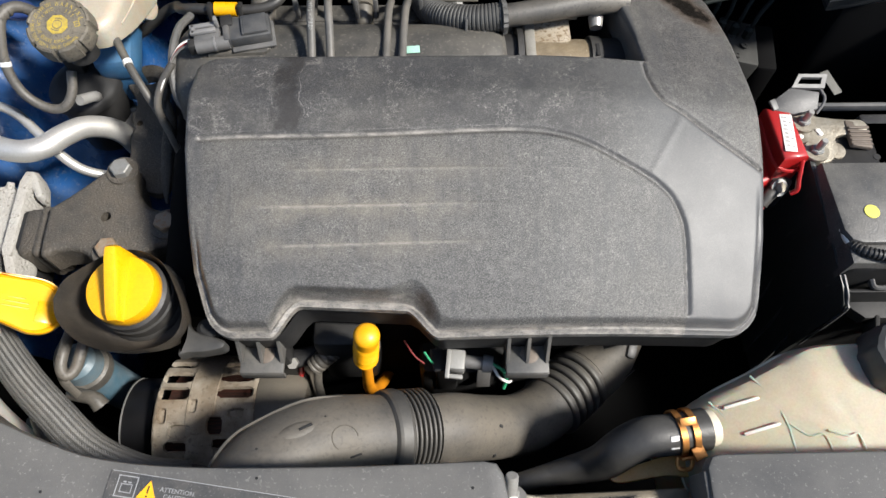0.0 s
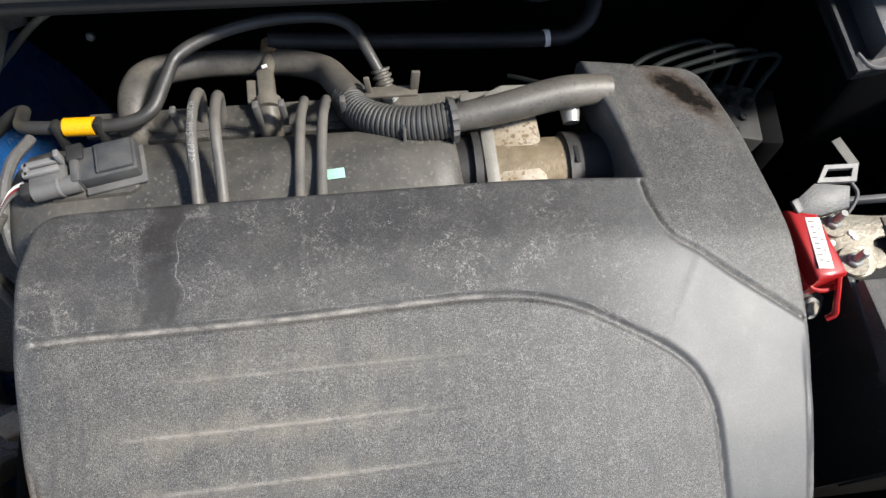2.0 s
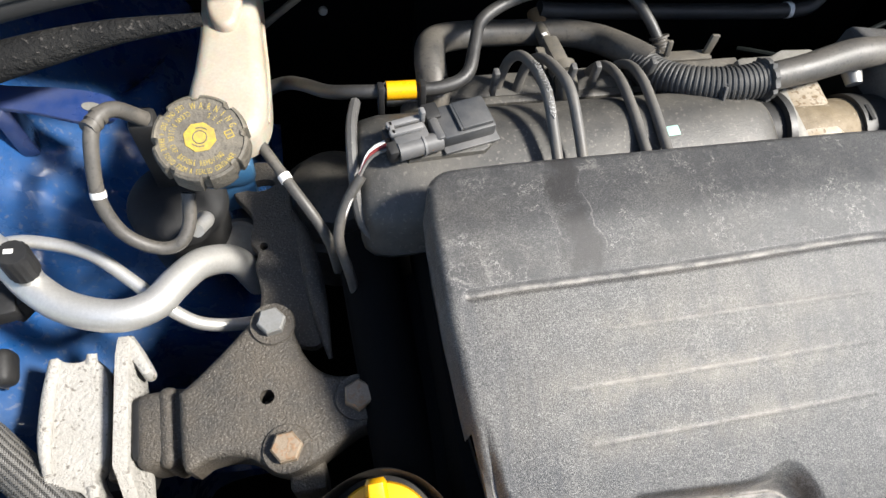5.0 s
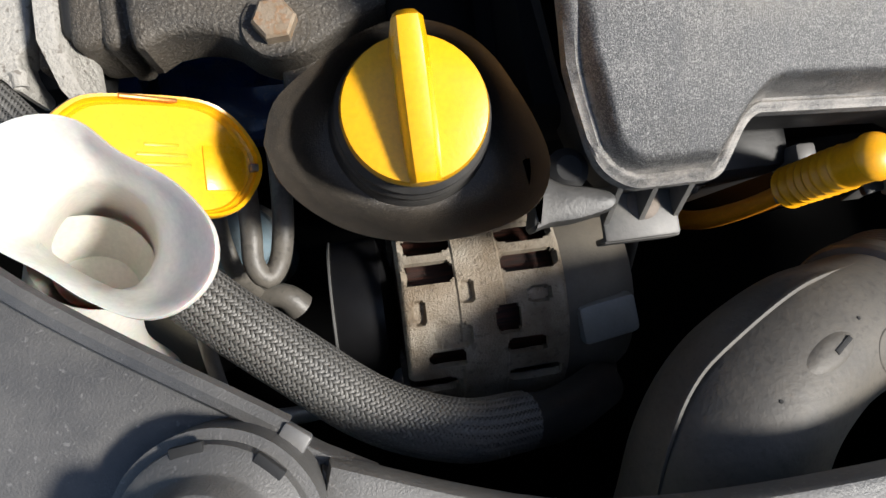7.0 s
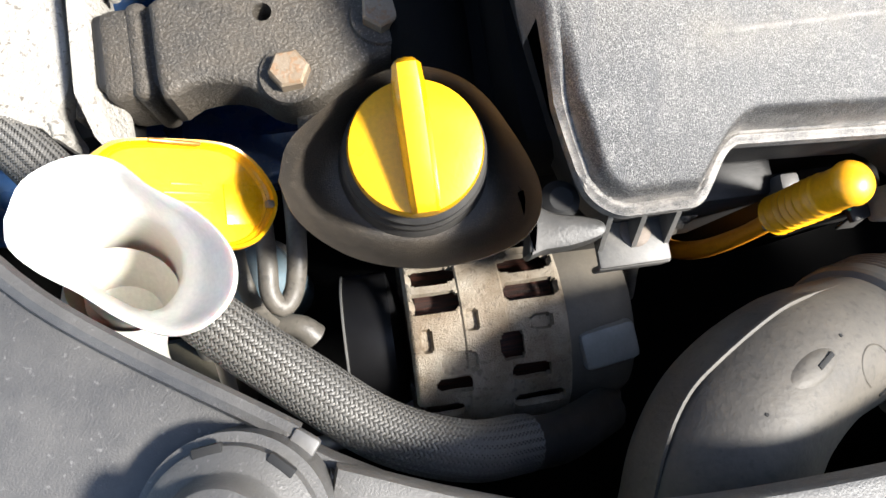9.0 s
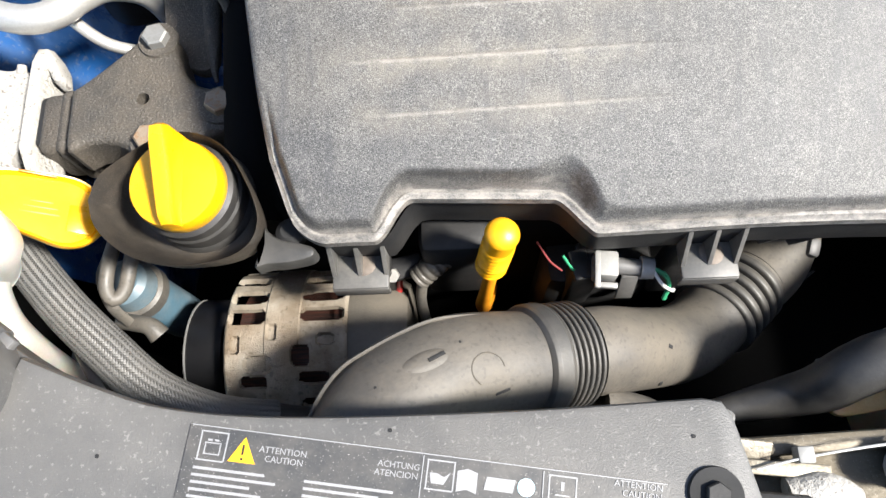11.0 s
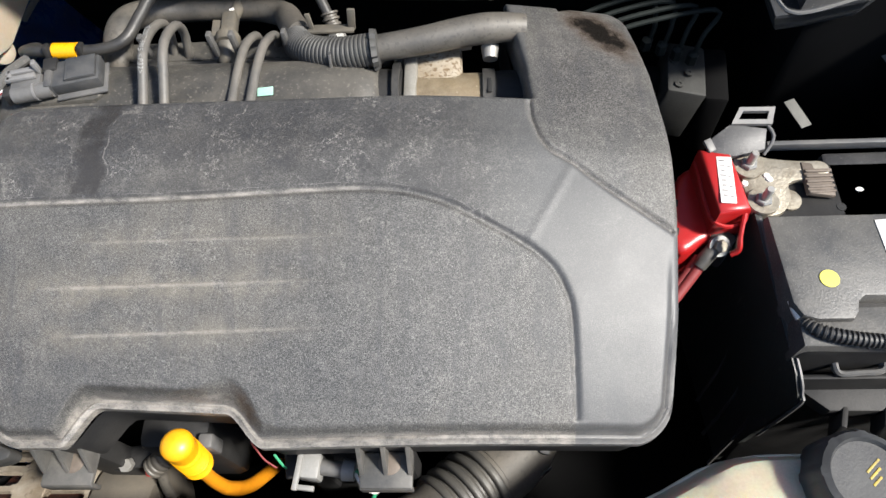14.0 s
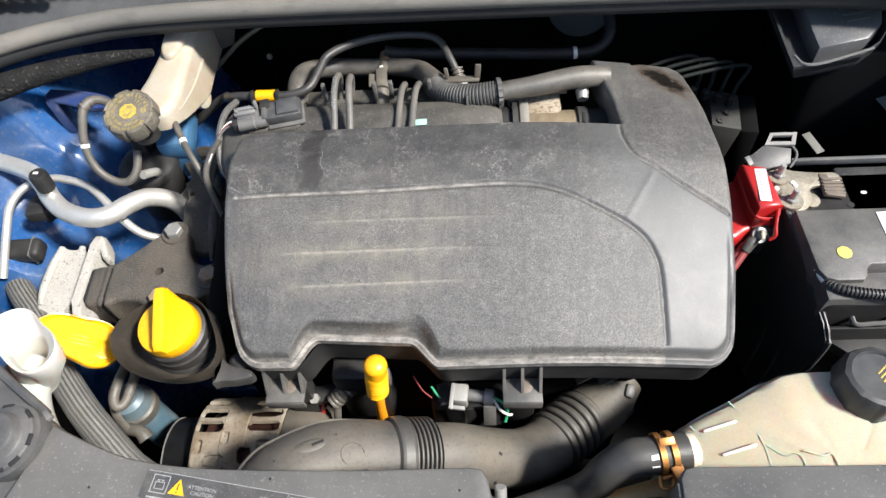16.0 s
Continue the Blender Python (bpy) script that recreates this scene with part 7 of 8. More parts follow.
def brake_reservoir():
    b = thing("brake_reservoir", (-0.28, 0.56, 0.82), "white plastic brake fluid reservoir with a black screw cap", "brake reservoir")
    out = [(-0.298, 0.72), (-0.298, 0.650), (-0.302, 0.610), (-0.307, 0.580), (-0.303, 0.560), (-0.290, 0.551), (-0.275, 0.550), (-0.265, 0.558), (-0.261, 0.578), (-0.2615, 0.62), (-0.2630, 0.66), (-0.2630, 0.72)]
    bm = plate(smooth_line(out, 60), 0.845, 0.907, 0.009, segs=5)
    for v in bm.verts:
        if v.co.z < 0.86:
            v.co.z += 0.038 * max(0, min(1, (0.64 - v.co.y) / 0.08))
        v.co.z += 0.03 * max(0, v.co.y - 0.60)
    part("body", bm, M_RESERVOIR, b)
    bm = plate(smooth_line([(-0.294, 0.71), (-0.293, 0.650), (-0.289, 0.632), (-0.281, 0.627), (-0.274, 0.633), (-0.270, 0.66), (-0.269, 0.71)], 40), 0.905, 0.914, 0.004, segs=3)
    for v in bm.verts:
        v.co.z += 0.03 * max(0, v.co.y - 0.60)
    part("raised_panel", bm, M_RESERVOIR, b)
    part("seam", tube([(-0.2625, 0.66, 0.880), (-0.2610, 0.61, 0.884), (-0.2625, 0.568, 0.8925)], 0.0016, 24, 8), M_RESERVOIR, b)
    knob = part("side_knob", lathe([(0.004, 0.0), (0.013, 0.0), (0.014, 0.004), (0.0135, 0.010), (0.008, 0.0125), (0.003, 0.0125)], axis((-0.276, 0.636, 0.845), (0.9, -0.25, 0.25)) @ Matrix.Scale(0.85, 4), 28), M_RESERVOIR, b, "round cream side plug")
    part("filler_neck", lathe([(0.008, 0.880), (0.013, 0.880), (0.013, 0.906), (0.01, 0.907)], Matrix.Translation((-0.2945, 0.546, 0)), 32), M_BLACK, b)
    mm = axis((-0.2965, 0.5450, 0.9020), (0.03, -0.26, 1.0)) @ Matrix.Scale(0.89, 4)
    cap = part("screw_cap", lathe([(0.018, 0.004), (0.0285, 0.004), (0.0292, 0.006), (0.0290, 0.0175), (0.0278, 0.0215), (0.0262, 0.0225), (0.0255, 0.0215), (0.020, 0.0215), (0.008, 0.0215)], mm, 144, wave=lambda a, i: 1 - (0.085 if 1 <= i <= 5 else 0) * (math.cos(a * 8 + 0.6) > 0.78)), M_CAPGREY, b, "dusty black ribbed screw cap")
    part("yellow_badge", lathe([(0.001, 0.0216), (0.0098, 0.0216), (0.0098, 0.0221), (0.001, 0.0221)], mm @ pose(0, 0, 0, 0, 0, 22), 8), M_LEMON, cap, "yellow octagonal mark", smooth=False)
    part("badge_ring", lathe([(0.0036, 0.0220), (0.0041, 0.0224), (0.0046, 0.0220)], mm, 24), M_CAPGREY, cap)
    for a in (35, 215):
        bm = bmesh.new()
        bridge(bm, [[mm @ Vector((r * math.cos(math.radians(a + d)), r * math.sin(math.radians(a + d)), h_)) for r, h_ in ((0.0058, 0.0220), (0.0058, 0.0224), (0.0064, 0.0224), (0.0064, 0.0220))] for d in range(0, 71, 7)])
        part("badge_arc", bm, M_CAPGREY, cap)
    arc_words(cap, "WARNING", 0.0056, 0.0205, 98, 6, mm @ pose(0, 0, 0.02165), M_LEMON, False)
    arc_words(cap, "SEE", 0.0044, 0.0150, 66, 24, mm @ pose(0, 0, 0.02165), M_LEMON, False)
    arc_words(cap, "USE ONLY DOT 4 BRAKE FLUID FROM A SEALED CONTAINER", 0.0042, 0.0222, 106, 322, mm @ pose(0, 0, 0.02165), M_LEMON, True)
    arc_words(cap, "CLEAN FILLER CAP BEFORE REMOVING", 0.0042, 0.0168, 100, 312, mm @ pose(0, 0, 0.02165), M_LEMON, True)
    for k, (dx, dy, w_, h_) in enumerate(((0.0, 0.0022, 0.0050, 0.0006), (0.0, -0.0022, 0.0050, 0.0006), (-0.0024, 0, 0.0006, 0.0044), (0.0, 0, 0.0006, 0.0044), (0.0024, 0, 0.0006, 0.0044))):
        part("book_mark", box((w_, h_, 0.0003), mm @ pose(0.0172, -0.001, 0.0217, 0, 0, -75) @ pose(dx, dy, 0), 0), M_LEMON, cap)
    h = thing("reservoir_hose", (-0.34, 0.52, 0.86), "grey rubber hose looping under the brake reservoir", "hose")
    part("hose", tube([(-0.335, 0.584, 0.885), (-0.348, 0.579, 0.902), (-0.357, 0.566, 0.905), (-0.361, 0.548, 0.890), (-0.362, 0.535, 0.872), (-0.356, 0.525, 0.856), (-0.346, 0.520, 0.846), (-0.334, 0.518, 0.841), (-0.324, 0.521, 0.842), (-0.318, 0.531, 0.848), (-0.316, 0.545, 0.86)], [0.0050, 0.0048, 0.0044, 0.0042, 0.0042, 0.0042, 0.0042, 0.0042, 0.0042], 80, 16), M_GREYHOSE, h)
    for k in range(3):
        part("hose_ring", tube([(-0.3535 - 0.0022 * k, 0.5735 - 0.004 * k, 0.9046), (-0.3550 - 0.0022 * k, 0.5712 - 0.004 * k, 0.9050)], 0.0056, 3, 16), M_GREYHOSE, h)
    part("white_mark", tube([(-0.3622, 0.5395, 0.8785), (-0.3622, 0.537, 0.8755)], 0.0046, 3, 16), M_LABEL, h)
    part("base_post", box((0.016, 0.016, 0.08), pose(-0.338, 0.586, 0.845), 0.003), M_BLACK, h)
    r = thing("clutch_pipe", (-0.25, 0.53, 0.87), "grey pipe with a white mark running down to the engine", "pipe")
    part("pipe", tube([(-0.288, 0.592, 0.893), (-0.272, 0.565, 0.887), (-0.254, 0.533, 0.880), (-0.240, 0.512, 0.868), (-0.233, 0.503, 0.850), (-0.23, 0.50, 0.82)], 0.0034, 40, 14), M_GREYHOSE, r)
    part("white_mark", tube([(-0.2565, 0.5375, 0.881), (-0.2545, 0.5335, 0.8802)], 0.0040, 3, 14), M_LABEL, r)


M_RESERVOIR = surface("reservoir_plastic", (0.44, 0.405, 0.34), 0.42, second=(0.34, 0.27, 0.18), scale=18, mix=0.7, bump=0.06, dust=0.35, dust_color=(0.26, 0.19, 0.12), sss=0.3)
M_CAPGREY = surface("cap_dusty", (0.075, 0.066, 0.052), 0.7, second=(0.13, 0.115, 0.09), scale=110, grain=500, bump=0.8, depth=0.001, dust=0.6, dust_color=(0.22, 0.19, 0.14), spots=0.5, spot_color=(0.03, 0.025, 0.02), spot_scale=380, spot_from=0.58)


GLYPH = {}


def arc_words(parent, text, size, radius, a0, a1, m, material, inward):
    """Words bent round a circle, as one flat mesh; inward: the letters' feet point outwards."""
    out = bmesh.new()
    for k, ch in enumerate(text):
        if ch == " ":
            continue
        if ch not in GLYPH:
            cu = bpy.data.curves.new("print", "FONT")
            cu.body, cu.size, cu.align_x, cu.align_y, cu.resolution_u = ch, 1.0, "CENTER", "CENTER", 2
            ob = bpy.data.objects.new("print", cu)
            scene.collection.objects.link(ob)
            GLYPH[ch] = bpy.data.meshes.new_from_object(ob.evaluated_get(bpy.context.evaluated_depsgraph_get()))
            bpy.data.objects.remove(ob)
            bpy.data.curves.remove(cu)
        a = math.radians(a0 + (a1 - a0) * (k + 0.5) / len(text))
        spin = math.degrees(a) + (90 if inward else -90)
        place = m @ pose(radius * math.cos(a), radius * math.sin(a), 0, 0, 0, spin) @ Matrix.Diagonal((size * 0.62, size * 1.15, size, 1))
        own = bmesh.new()
        own.from_mesh(GLYPH[ch])
        bmesh.ops.transform(own, matrix=place, verts=own.verts)
        merge(out, own)
    return part("lettering", out, material, parent, "printed words " + text.lower(), smooth=False)


brake_reservoir()


def ac_pipes():
    a = thing("aircon_pipe", (-0.38, 0.50, 0.80), "thick bare aluminium air-conditioning pipe with a black valve cap", "pipe")
    part("pipe", tube([(-0.62, 0.60, 0.82), (-0.54, 0.578, 0.828), (-0.49, 0.562, 0.83), (-0.452, 0.546, 0.83), (-0.430, 0.526, 0.83), (-0.415, 0.508, 0.83), (-0.394, 0.491, 0.829), (-0.366, 0.482, 0.828), (-0.345, 0.487, 0.826), (-0.332, 0.503, 0.822), (-0.318, 0.520, 0.812), (-0.30, 0.53, 0.79), (-0.29, 0.53, 0.75)], [0.0095, 0.0095, 0.0095, 0.0098, 0.010, 0.0102, 0.0102, 0.0102, 0.0102], 90, 20), M_PIPEALU, a)
    m = axis((-0.4125, 0.5105, 0.843), (0.08, 0.05, 1.0))
    part("valve_stub", lathe([(0.003, -0.008), (0.0075, -0.008), (0.0075, 0.004), (0.003, 0.004)], m, 20), M_PIPEALU, a)
    part("valve_cap", lathe([(0.004, 0.002), (0.0088, 0.002), (0.0090, 0.022), (0.0078, 0.0242), (0.003, 0.0245)], m, 48, wave=lambda t, i: 1 + 0.03 * math.sin(t * 16)), M_BLACK, a, "black ribbed valve cap")
    part("cap_mark", box((0.005, 0.003, 0.0005), m @ pose(0.001, 0.001, 0.0247, 0, 0, 60), 0.0002), M_LABEL, a)
    part("saddle", box((0.03, 0.02, 0.02), pose(-0.435, 0.512, 0.81, 0, 0, -40), 0.004), M_BLACK, a)
    t = thing("thin_aluminium_pipe", (-0.38, 0.52, 0.80), "thin bare aluminium pipe bent round the thick one", "pipe")
    part("pipe", tube([(-0.475, 0.44, 0.78), (-0.473, 0.485, 0.805), (-0.474, 0.515, 0.814), (-0.462, 0.536, 0.818), (-0.435, 0.545, 0.82), (-0.410, 0.541, 0.82), (-0.385, 0.531, 0.818), (-0.362, 0.512, 0.812), (-0.342, 0.494, 0.805), (-0.324, 0.486, 0.79), (-0.298, 0.488, 0.775), (-0.27, 0.497, 0.76)], 0.0045, 80, 14), M_PIPEALU, t)
    u = thing("dusty_canister", (-0.345, 0.565, 0.74), "dusty dark grey canister under the reservoir hose", "canister")
    part("drum", lathe([(0.005, 0.74), (0.030, 0.74), (0.031, 0.800), (0.034, 0.802), (0.034, 0.808), (0.031, 0.812), (0.020, 0.817), (0.006, 0.818)], Matrix.Translation((-0.335, 0.572, 0)), 40), M_BLACK, u)
    part("stub", tube([(-0.318, 0.556, 0.81), (-0.312, 0.545, 0.825), (-0.316, 0.530, 0.838)], 0.0048, 10, 12), M_PIPEALU, u, "short bare metal stub")
    part("steel_cup", lathe([(0.003, 0.0), (0.017, 0.0), (0.019, 0.006), (0.019, 0.012), (0.015, 0.014), (0.014, 0.010), (0.003, 0.010)], Matrix.Translation((-0.300, 0.556, 0.76)), 32), M_STEEL, u, "bright steel cup")
    k = thing("wing_connector", (-0.44, 0.475, 0.77), "black cable connector clipped to the inner wing", "connector")
    part("housing", box((0.050, 0.024, 0.020), pose(-0.466, 0.474, 0.782, 6, 0, 3), 0.006, segs=3), M_BLACK, k)
    part("split_line", box((0.0012, 0.0245, 0.0205), pose(-0.450, 0.475, 0.782, 6, 0, 3), 0.0003), M_GREYCONN, k)
    part("clip", box((0.02, 0.016, 0.014), pose(-0.437, 0.502, 0.815, 0, 0, 10), 0.002), M_BLACK, k)
    c = thing("reservoir_bracket", (-0.30, 0.60, 0.80), "bright blue painted bracket under the brake reservoir", "bracket")
    part("block", box((0.038, 0.060, 0.030), pose(-0.302, 0.606, 0.824, 6, 0, 8), 0.006), M_PALEBLUE, c)
    part("flange", box((0.030, 0.010, 0.05), pose(-0.297, 0.585, 0.80, 0, 0, 8), 0.003), M_PALEBLUE, c)
    g = thing("gearbox_housing", (-0.23, 0.60, 0.72), "dirty grey gearbox housing deep behind the mount", "housing")
    part("housing", lathe([(0.002, 0.03), (0.02, 0.028), (0.034, 0.02), (0.042, 0.0), (0.044, -0.03), (0.044, -0.08)][::-1], Matrix.Translation((-0.225, 0.60, 0.745)), 32), M_GREYHOSE, g)
    part("flange_ring", lathe([(0.040, -0.012), (0.049, -0.012), (0.049, -0.004), (0.041, -0.003)], Matrix.Translation((-0.225, 0.60, 0.745)), 32), M_GREYHOSE, g)


M_PALEBLUE = surface("pale_blue_paint", (0.016, 0.10, 0.23), 0.4, second=(0.06, 0.16, 0.24), scale=30, bump=0.2, dust=0.2, dust_color=(0.25, 0.24, 0.21))
ac_pipes()


# ---- scuttle ----
def scuttle():
    s = thing("bonnet_seal", (0.0, 0.64, 0.94), "dusty grey rubber bonnet seal across the scuttle", "seal")
    path = [(-0.66, 0.44, 0.93), (-0.56, 0.535, 0.94), (-0.50, 0.578, 0.945), (-0.435, 0.612, 0.95), (-0.36, 0.638, 0.95), (-0.30, 0.647, 0.95), (-0.2, 0.650, 0.95), (0.0, 0.6465, 0.95), (0.2, 0.642, 0.95), (0.36, 0.637, 0.95), (0.45, 0.628, 0.948), (0.6, 0.60, 0.945)]
    part("bulb", tube(path, 0.0095, 120, 16), M_SEAL, s)
    part("lip", tube([(x, y - 0.001, z - 0.014) for x, y, z in path], 0.006, 120, 10, flat=1.4), M_INK, s)
    part("foam", tube([(x + 0.006, y - 0.020, z - 0.030) for x, y, z in path[:6]], [0.016, 0.016, 0.015, 0.013, 0.010, 0.004], 60, 12), M_FOAM, s, "black crumbling foam")
    bm = bmesh.new()
    line = curve_points(path, 80)
    bridge(bm, [[p + np.array((0, 0.004, -0.004)) for p in line], [p + np.array((0, 0.03, 0.004)) for p in line], [p + np.array((0, 0.06, 0.02)) for p in line], [p + np.array((0, 0.25, 0.06)) for p in line], [p + np.array((0, 0.27, -0.2)) for p in line]], closed=False)
    bmesh.ops.recalc_face_normals(bm, faces=bm.faces)
    bmesh.ops.solidify(bm, geom=bm.faces[:], thickness=0.004)
    c = single("scuttle_panel", bm, M_SCUTTLE, "dark blue-grey plastic scuttle panel under the windscreen", "scuttle", kind="structure")
    g = thing("scuttle_grille", (-0.42, 0.69, 0.965), "black plastic mesh air grille in the scuttle", "grille")
    for i in range(15):
        for j in range(9):
            x, y = -0.51 + 0.0145 * i + (0.0072 if j % 2 else 0), 0.632 + 0.0125 * j + 0.10 * (-0.44 + 0.012 * i + 0.44)
            if y < np.interp(x, [-0.56, -0.50, -0.435, -0.36, -0.30], [0.56, 0.60, 0.635, 0.662, 0.672]):
                continue
            part("mesh_cell", lathe([(0.0058, -0.003), (0.0075, -0.003), (0.0075, 0.003), (0.0058, 0.003)], Matrix.Translation((x, y, 0.979 + 0.10 * (y - 0.64))), 6), M_BLACK, g, smooth=False)
    slots = thing("slotted_grille", (-0.26, 0.70, 0.965), "black plastic air grille with rows of oblong slots", "grille")
    m = pose(-0.176, 0.6800, 0.9660, 28, 0, 0)
    part("backing", box((0.20, 0.062, 0.001), m @ pose(-0.10, 0.031, -0.001), 0), M_INK, slots)
    for i in range(12):
        part("bar", box((0.0034, 0.062, 0.005), m @ pose(-0.0183 * i, 0.031, 0.001), 0.0008), M_BLACK, slots)
    for j in range(6):
        part("cross_bar", box((0.204, 0.0032, 0.004), m @ pose(-0.10, 0.0122 * j, 0.0005), 0.0008), M_BLACK, slots)
    under = thing("firewall_fittings", (0.1, 0.75, 0.80), "dark pale-speckled firewall insulation and fittings", "insulation")
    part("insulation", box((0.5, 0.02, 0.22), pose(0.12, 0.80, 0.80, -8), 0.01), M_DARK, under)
    part("pale_disc", lathe([(0.005, 0), (0.04, 0), (0.041, 0.004), (0.03, 0.006), (0.005, 0.006)], axis((0.17, 0.775, 0.845), (0, -1, 0.4)), 32), M_DISC, under)
    for x, y, z_ in ((-0.2182, 0.738, 0.8156),):
        part("stud", lathe([(0.001, 0), (0.004, 0), (0.003, 0.003), (0.001, 0.0035)], axis((x, y, z_), (0, -1, 0.6)), 12), M_PALEALU, under)
    part("loom", tube([(-0.286, 0.70, 0.821), (-0.264, 0.70, 0.841), (-0.230, 0.70, 0.871), (-0.195, 0.70, 0.893)], 0.0028, 20, 10), M_VALVEGREY, under)
    bm = rounded_plate([(-0.275, 0.880), (-0.250, 0.890), (-0.238, 0.876), (-0.245, 0.856), (-0.262, 0.850), (-0.277, 0.862)], -0.002, 0.002, 0.002)
    bm.transform(Matrix.Translation((0, 0.715, 0)) @ Matrix.Rotation(math.radians(90), 4, "X"))
    part("loom_bracket", bm, M_VALVEGREY, under)


M_FOAM = surface("black_foam", (0.012, 0.012, 0.012), 0.9, second=(0.03, 0.029, 0.027), scale=60, grain=300, bump=1.0, depth=0.003, gloss=0.1, spots=0.4, spot_color=(0.12, 0.11, 0.1), spot_scale=300, spot_from=0.62)
M_SCUTTLE = surface("scuttle_plastic", (0.035, 0.038, 0.042), 0.6, second=(0.06, 0.06, 0.062), scale=25, bump=0.25, dust=0.3, dust_color=(0.13, 0.13, 0.125), spots=0.3)
M_DISC = surface("grey_green_metal", (0.07, 0.076, 0.07), 0.6, second=(0.04, 0.044, 0.04), scale=20, bump=0.2)
scuttle()


# ---- brake modulator and far right ----
def modulator():
    a = thing("brake_modulator", (0.32, 0.61, 0.70), "grey aluminium brake modulator block with thin pipes", "brake modulator")
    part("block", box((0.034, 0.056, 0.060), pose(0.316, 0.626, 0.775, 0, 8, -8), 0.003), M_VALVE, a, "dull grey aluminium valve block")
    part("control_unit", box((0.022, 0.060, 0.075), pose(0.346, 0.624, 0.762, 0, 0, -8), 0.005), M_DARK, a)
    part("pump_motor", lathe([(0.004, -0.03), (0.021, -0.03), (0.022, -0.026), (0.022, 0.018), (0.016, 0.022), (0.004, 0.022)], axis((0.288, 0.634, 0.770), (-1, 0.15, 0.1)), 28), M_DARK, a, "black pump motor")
    for dx, dy in ((-0.006, -0.020), (0.004, -0.008), (-0.006, 0.006)):
        part("plug_screw", lathe([(0.001, 0), (0.0038, 0), (0.0038, 0.0018), (0.0015, 0.002), (0.0012, 0.0012), (0.001, 0.0012)], axis((0.316 + dx, 0.626 + dy, 0.806), (0.1, 0, 1)), 12), M_VALVE, a)
    for k in range(4):
        x = 0.286 + 0.012 * k
        y = 0.645 - 0.006 * k
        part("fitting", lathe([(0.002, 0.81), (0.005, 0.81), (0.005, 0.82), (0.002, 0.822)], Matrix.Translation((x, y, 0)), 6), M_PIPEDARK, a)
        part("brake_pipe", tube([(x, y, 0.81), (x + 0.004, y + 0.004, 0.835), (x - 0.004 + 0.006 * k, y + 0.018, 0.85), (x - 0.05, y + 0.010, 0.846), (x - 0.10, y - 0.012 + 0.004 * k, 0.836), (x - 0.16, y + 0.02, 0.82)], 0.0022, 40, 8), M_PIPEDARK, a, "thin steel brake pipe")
    part("port_cap", tube([(0.2785, 0.595, 0.775), (0.270, 0.594, 0.775)], 0.005, 4, 12), M_STEELGREY, a)
    part("port_cap", tube([(0.2785, 0.580, 0.765), (0.271, 0.579, 0.765)], 0.004, 4, 12), M_STEELGREY, a)
    w = thing("wheel_arch_wall", (0.56, 0.68, 0.6), "dark grey-green inner wing panel with a paper label", "inner wing")
    part("panel", box((0.10, 0.30, 0.26), pose(0.555, 0.70, 0.76, 0, -18, 12), 0.02), M_ARCH, w)
    part("paper_label", box((0.018, 0.05, 0.0008), pose(0.486, 0.63, 0.815, 0, -25, 15), 0.0002), M_FADED, w, "faded paper label")
    part("tag", box((0.011, 0.028, 0.001), pose(0.415, 0.592, 0.78, 10, 5, 25), 0.0003), M_FADED, w, "pale plastic tag")
    l = thing("relay_box_lid", (0.42, 0.63, 0.88), "black plastic relay box lid seen from below its edge", "lid")
    out = [(0.338, 0.700), (0.350, 0.600), (0.352, 0.586), (0.375, 0.589), (0.420, 0.598), (0.438, 0.610), (0.449, 0.625), (0.452, 0.645), (0.60, 0.665), (0.60, 0.76), (0.338, 0.76)]
    c = np.array((0.45, 0.69))
    bm = bmesh.new()
    o = [np.array(p) for p in out]

    def lift(q):
        return 0.02 * (q[1] - 0.60) / 0.1

    def ring(k, z_):
        return [(*(c + (p - c) * k), z_ + lift(c + (p - c) * k)) for p in o]

    bridge(bm, [ring(0.88, 0.872), ring(1.0, 0.897), ring(1.0, 0.900), ring(0.975, 0.9), ring(0.93, 0.880), ring(0.7, 0.879)])
    part("lid_shell", bm, M_LIDBLACK, l, smooth=False)
    part("box_body", box((0.20, 0.15, 0.2), pose(0.50, 0.70, 0.775), 0.01), M_DARK, l)
    panel = plate([(0.381, 0.608), (0.430, 0.617), (0.448, 0.636), (0.452, 0.655), (0.59, 0.672), (0.59, 0.755), (0.372, 0.755), (0.372, 0.69)], 0.874, 0.899, 0.003)
    for v in panel.verts:
        v.co.z += 0.02 * (v.co.y - 0.60) / 0.1
    panel_ob = part("lid_panel", panel, M_LIDTOP, l, "glossy lid panel, coloured paler for its reflected light")
    for k in range(3):
        part("print_bar", box((0.036 - 0.006 * k, 0.0022, 0.0004), pose(0.425, 0.655 - 0.008 * k, 0.9002 + 0.2 * (0.055 - 0.008 * k), 11, 0, 10), 0), M_GREYCONN, panel_ob)
    part("edge_wear", tube([(0.3545, 0.599, 0.9005), (0.362, 0.5885, 0.8985), (0.381, 0.589, 0.8985), (0.43, 0.603, 0.902)], 0.0014, 24, 6), M_GREYCONN, l)


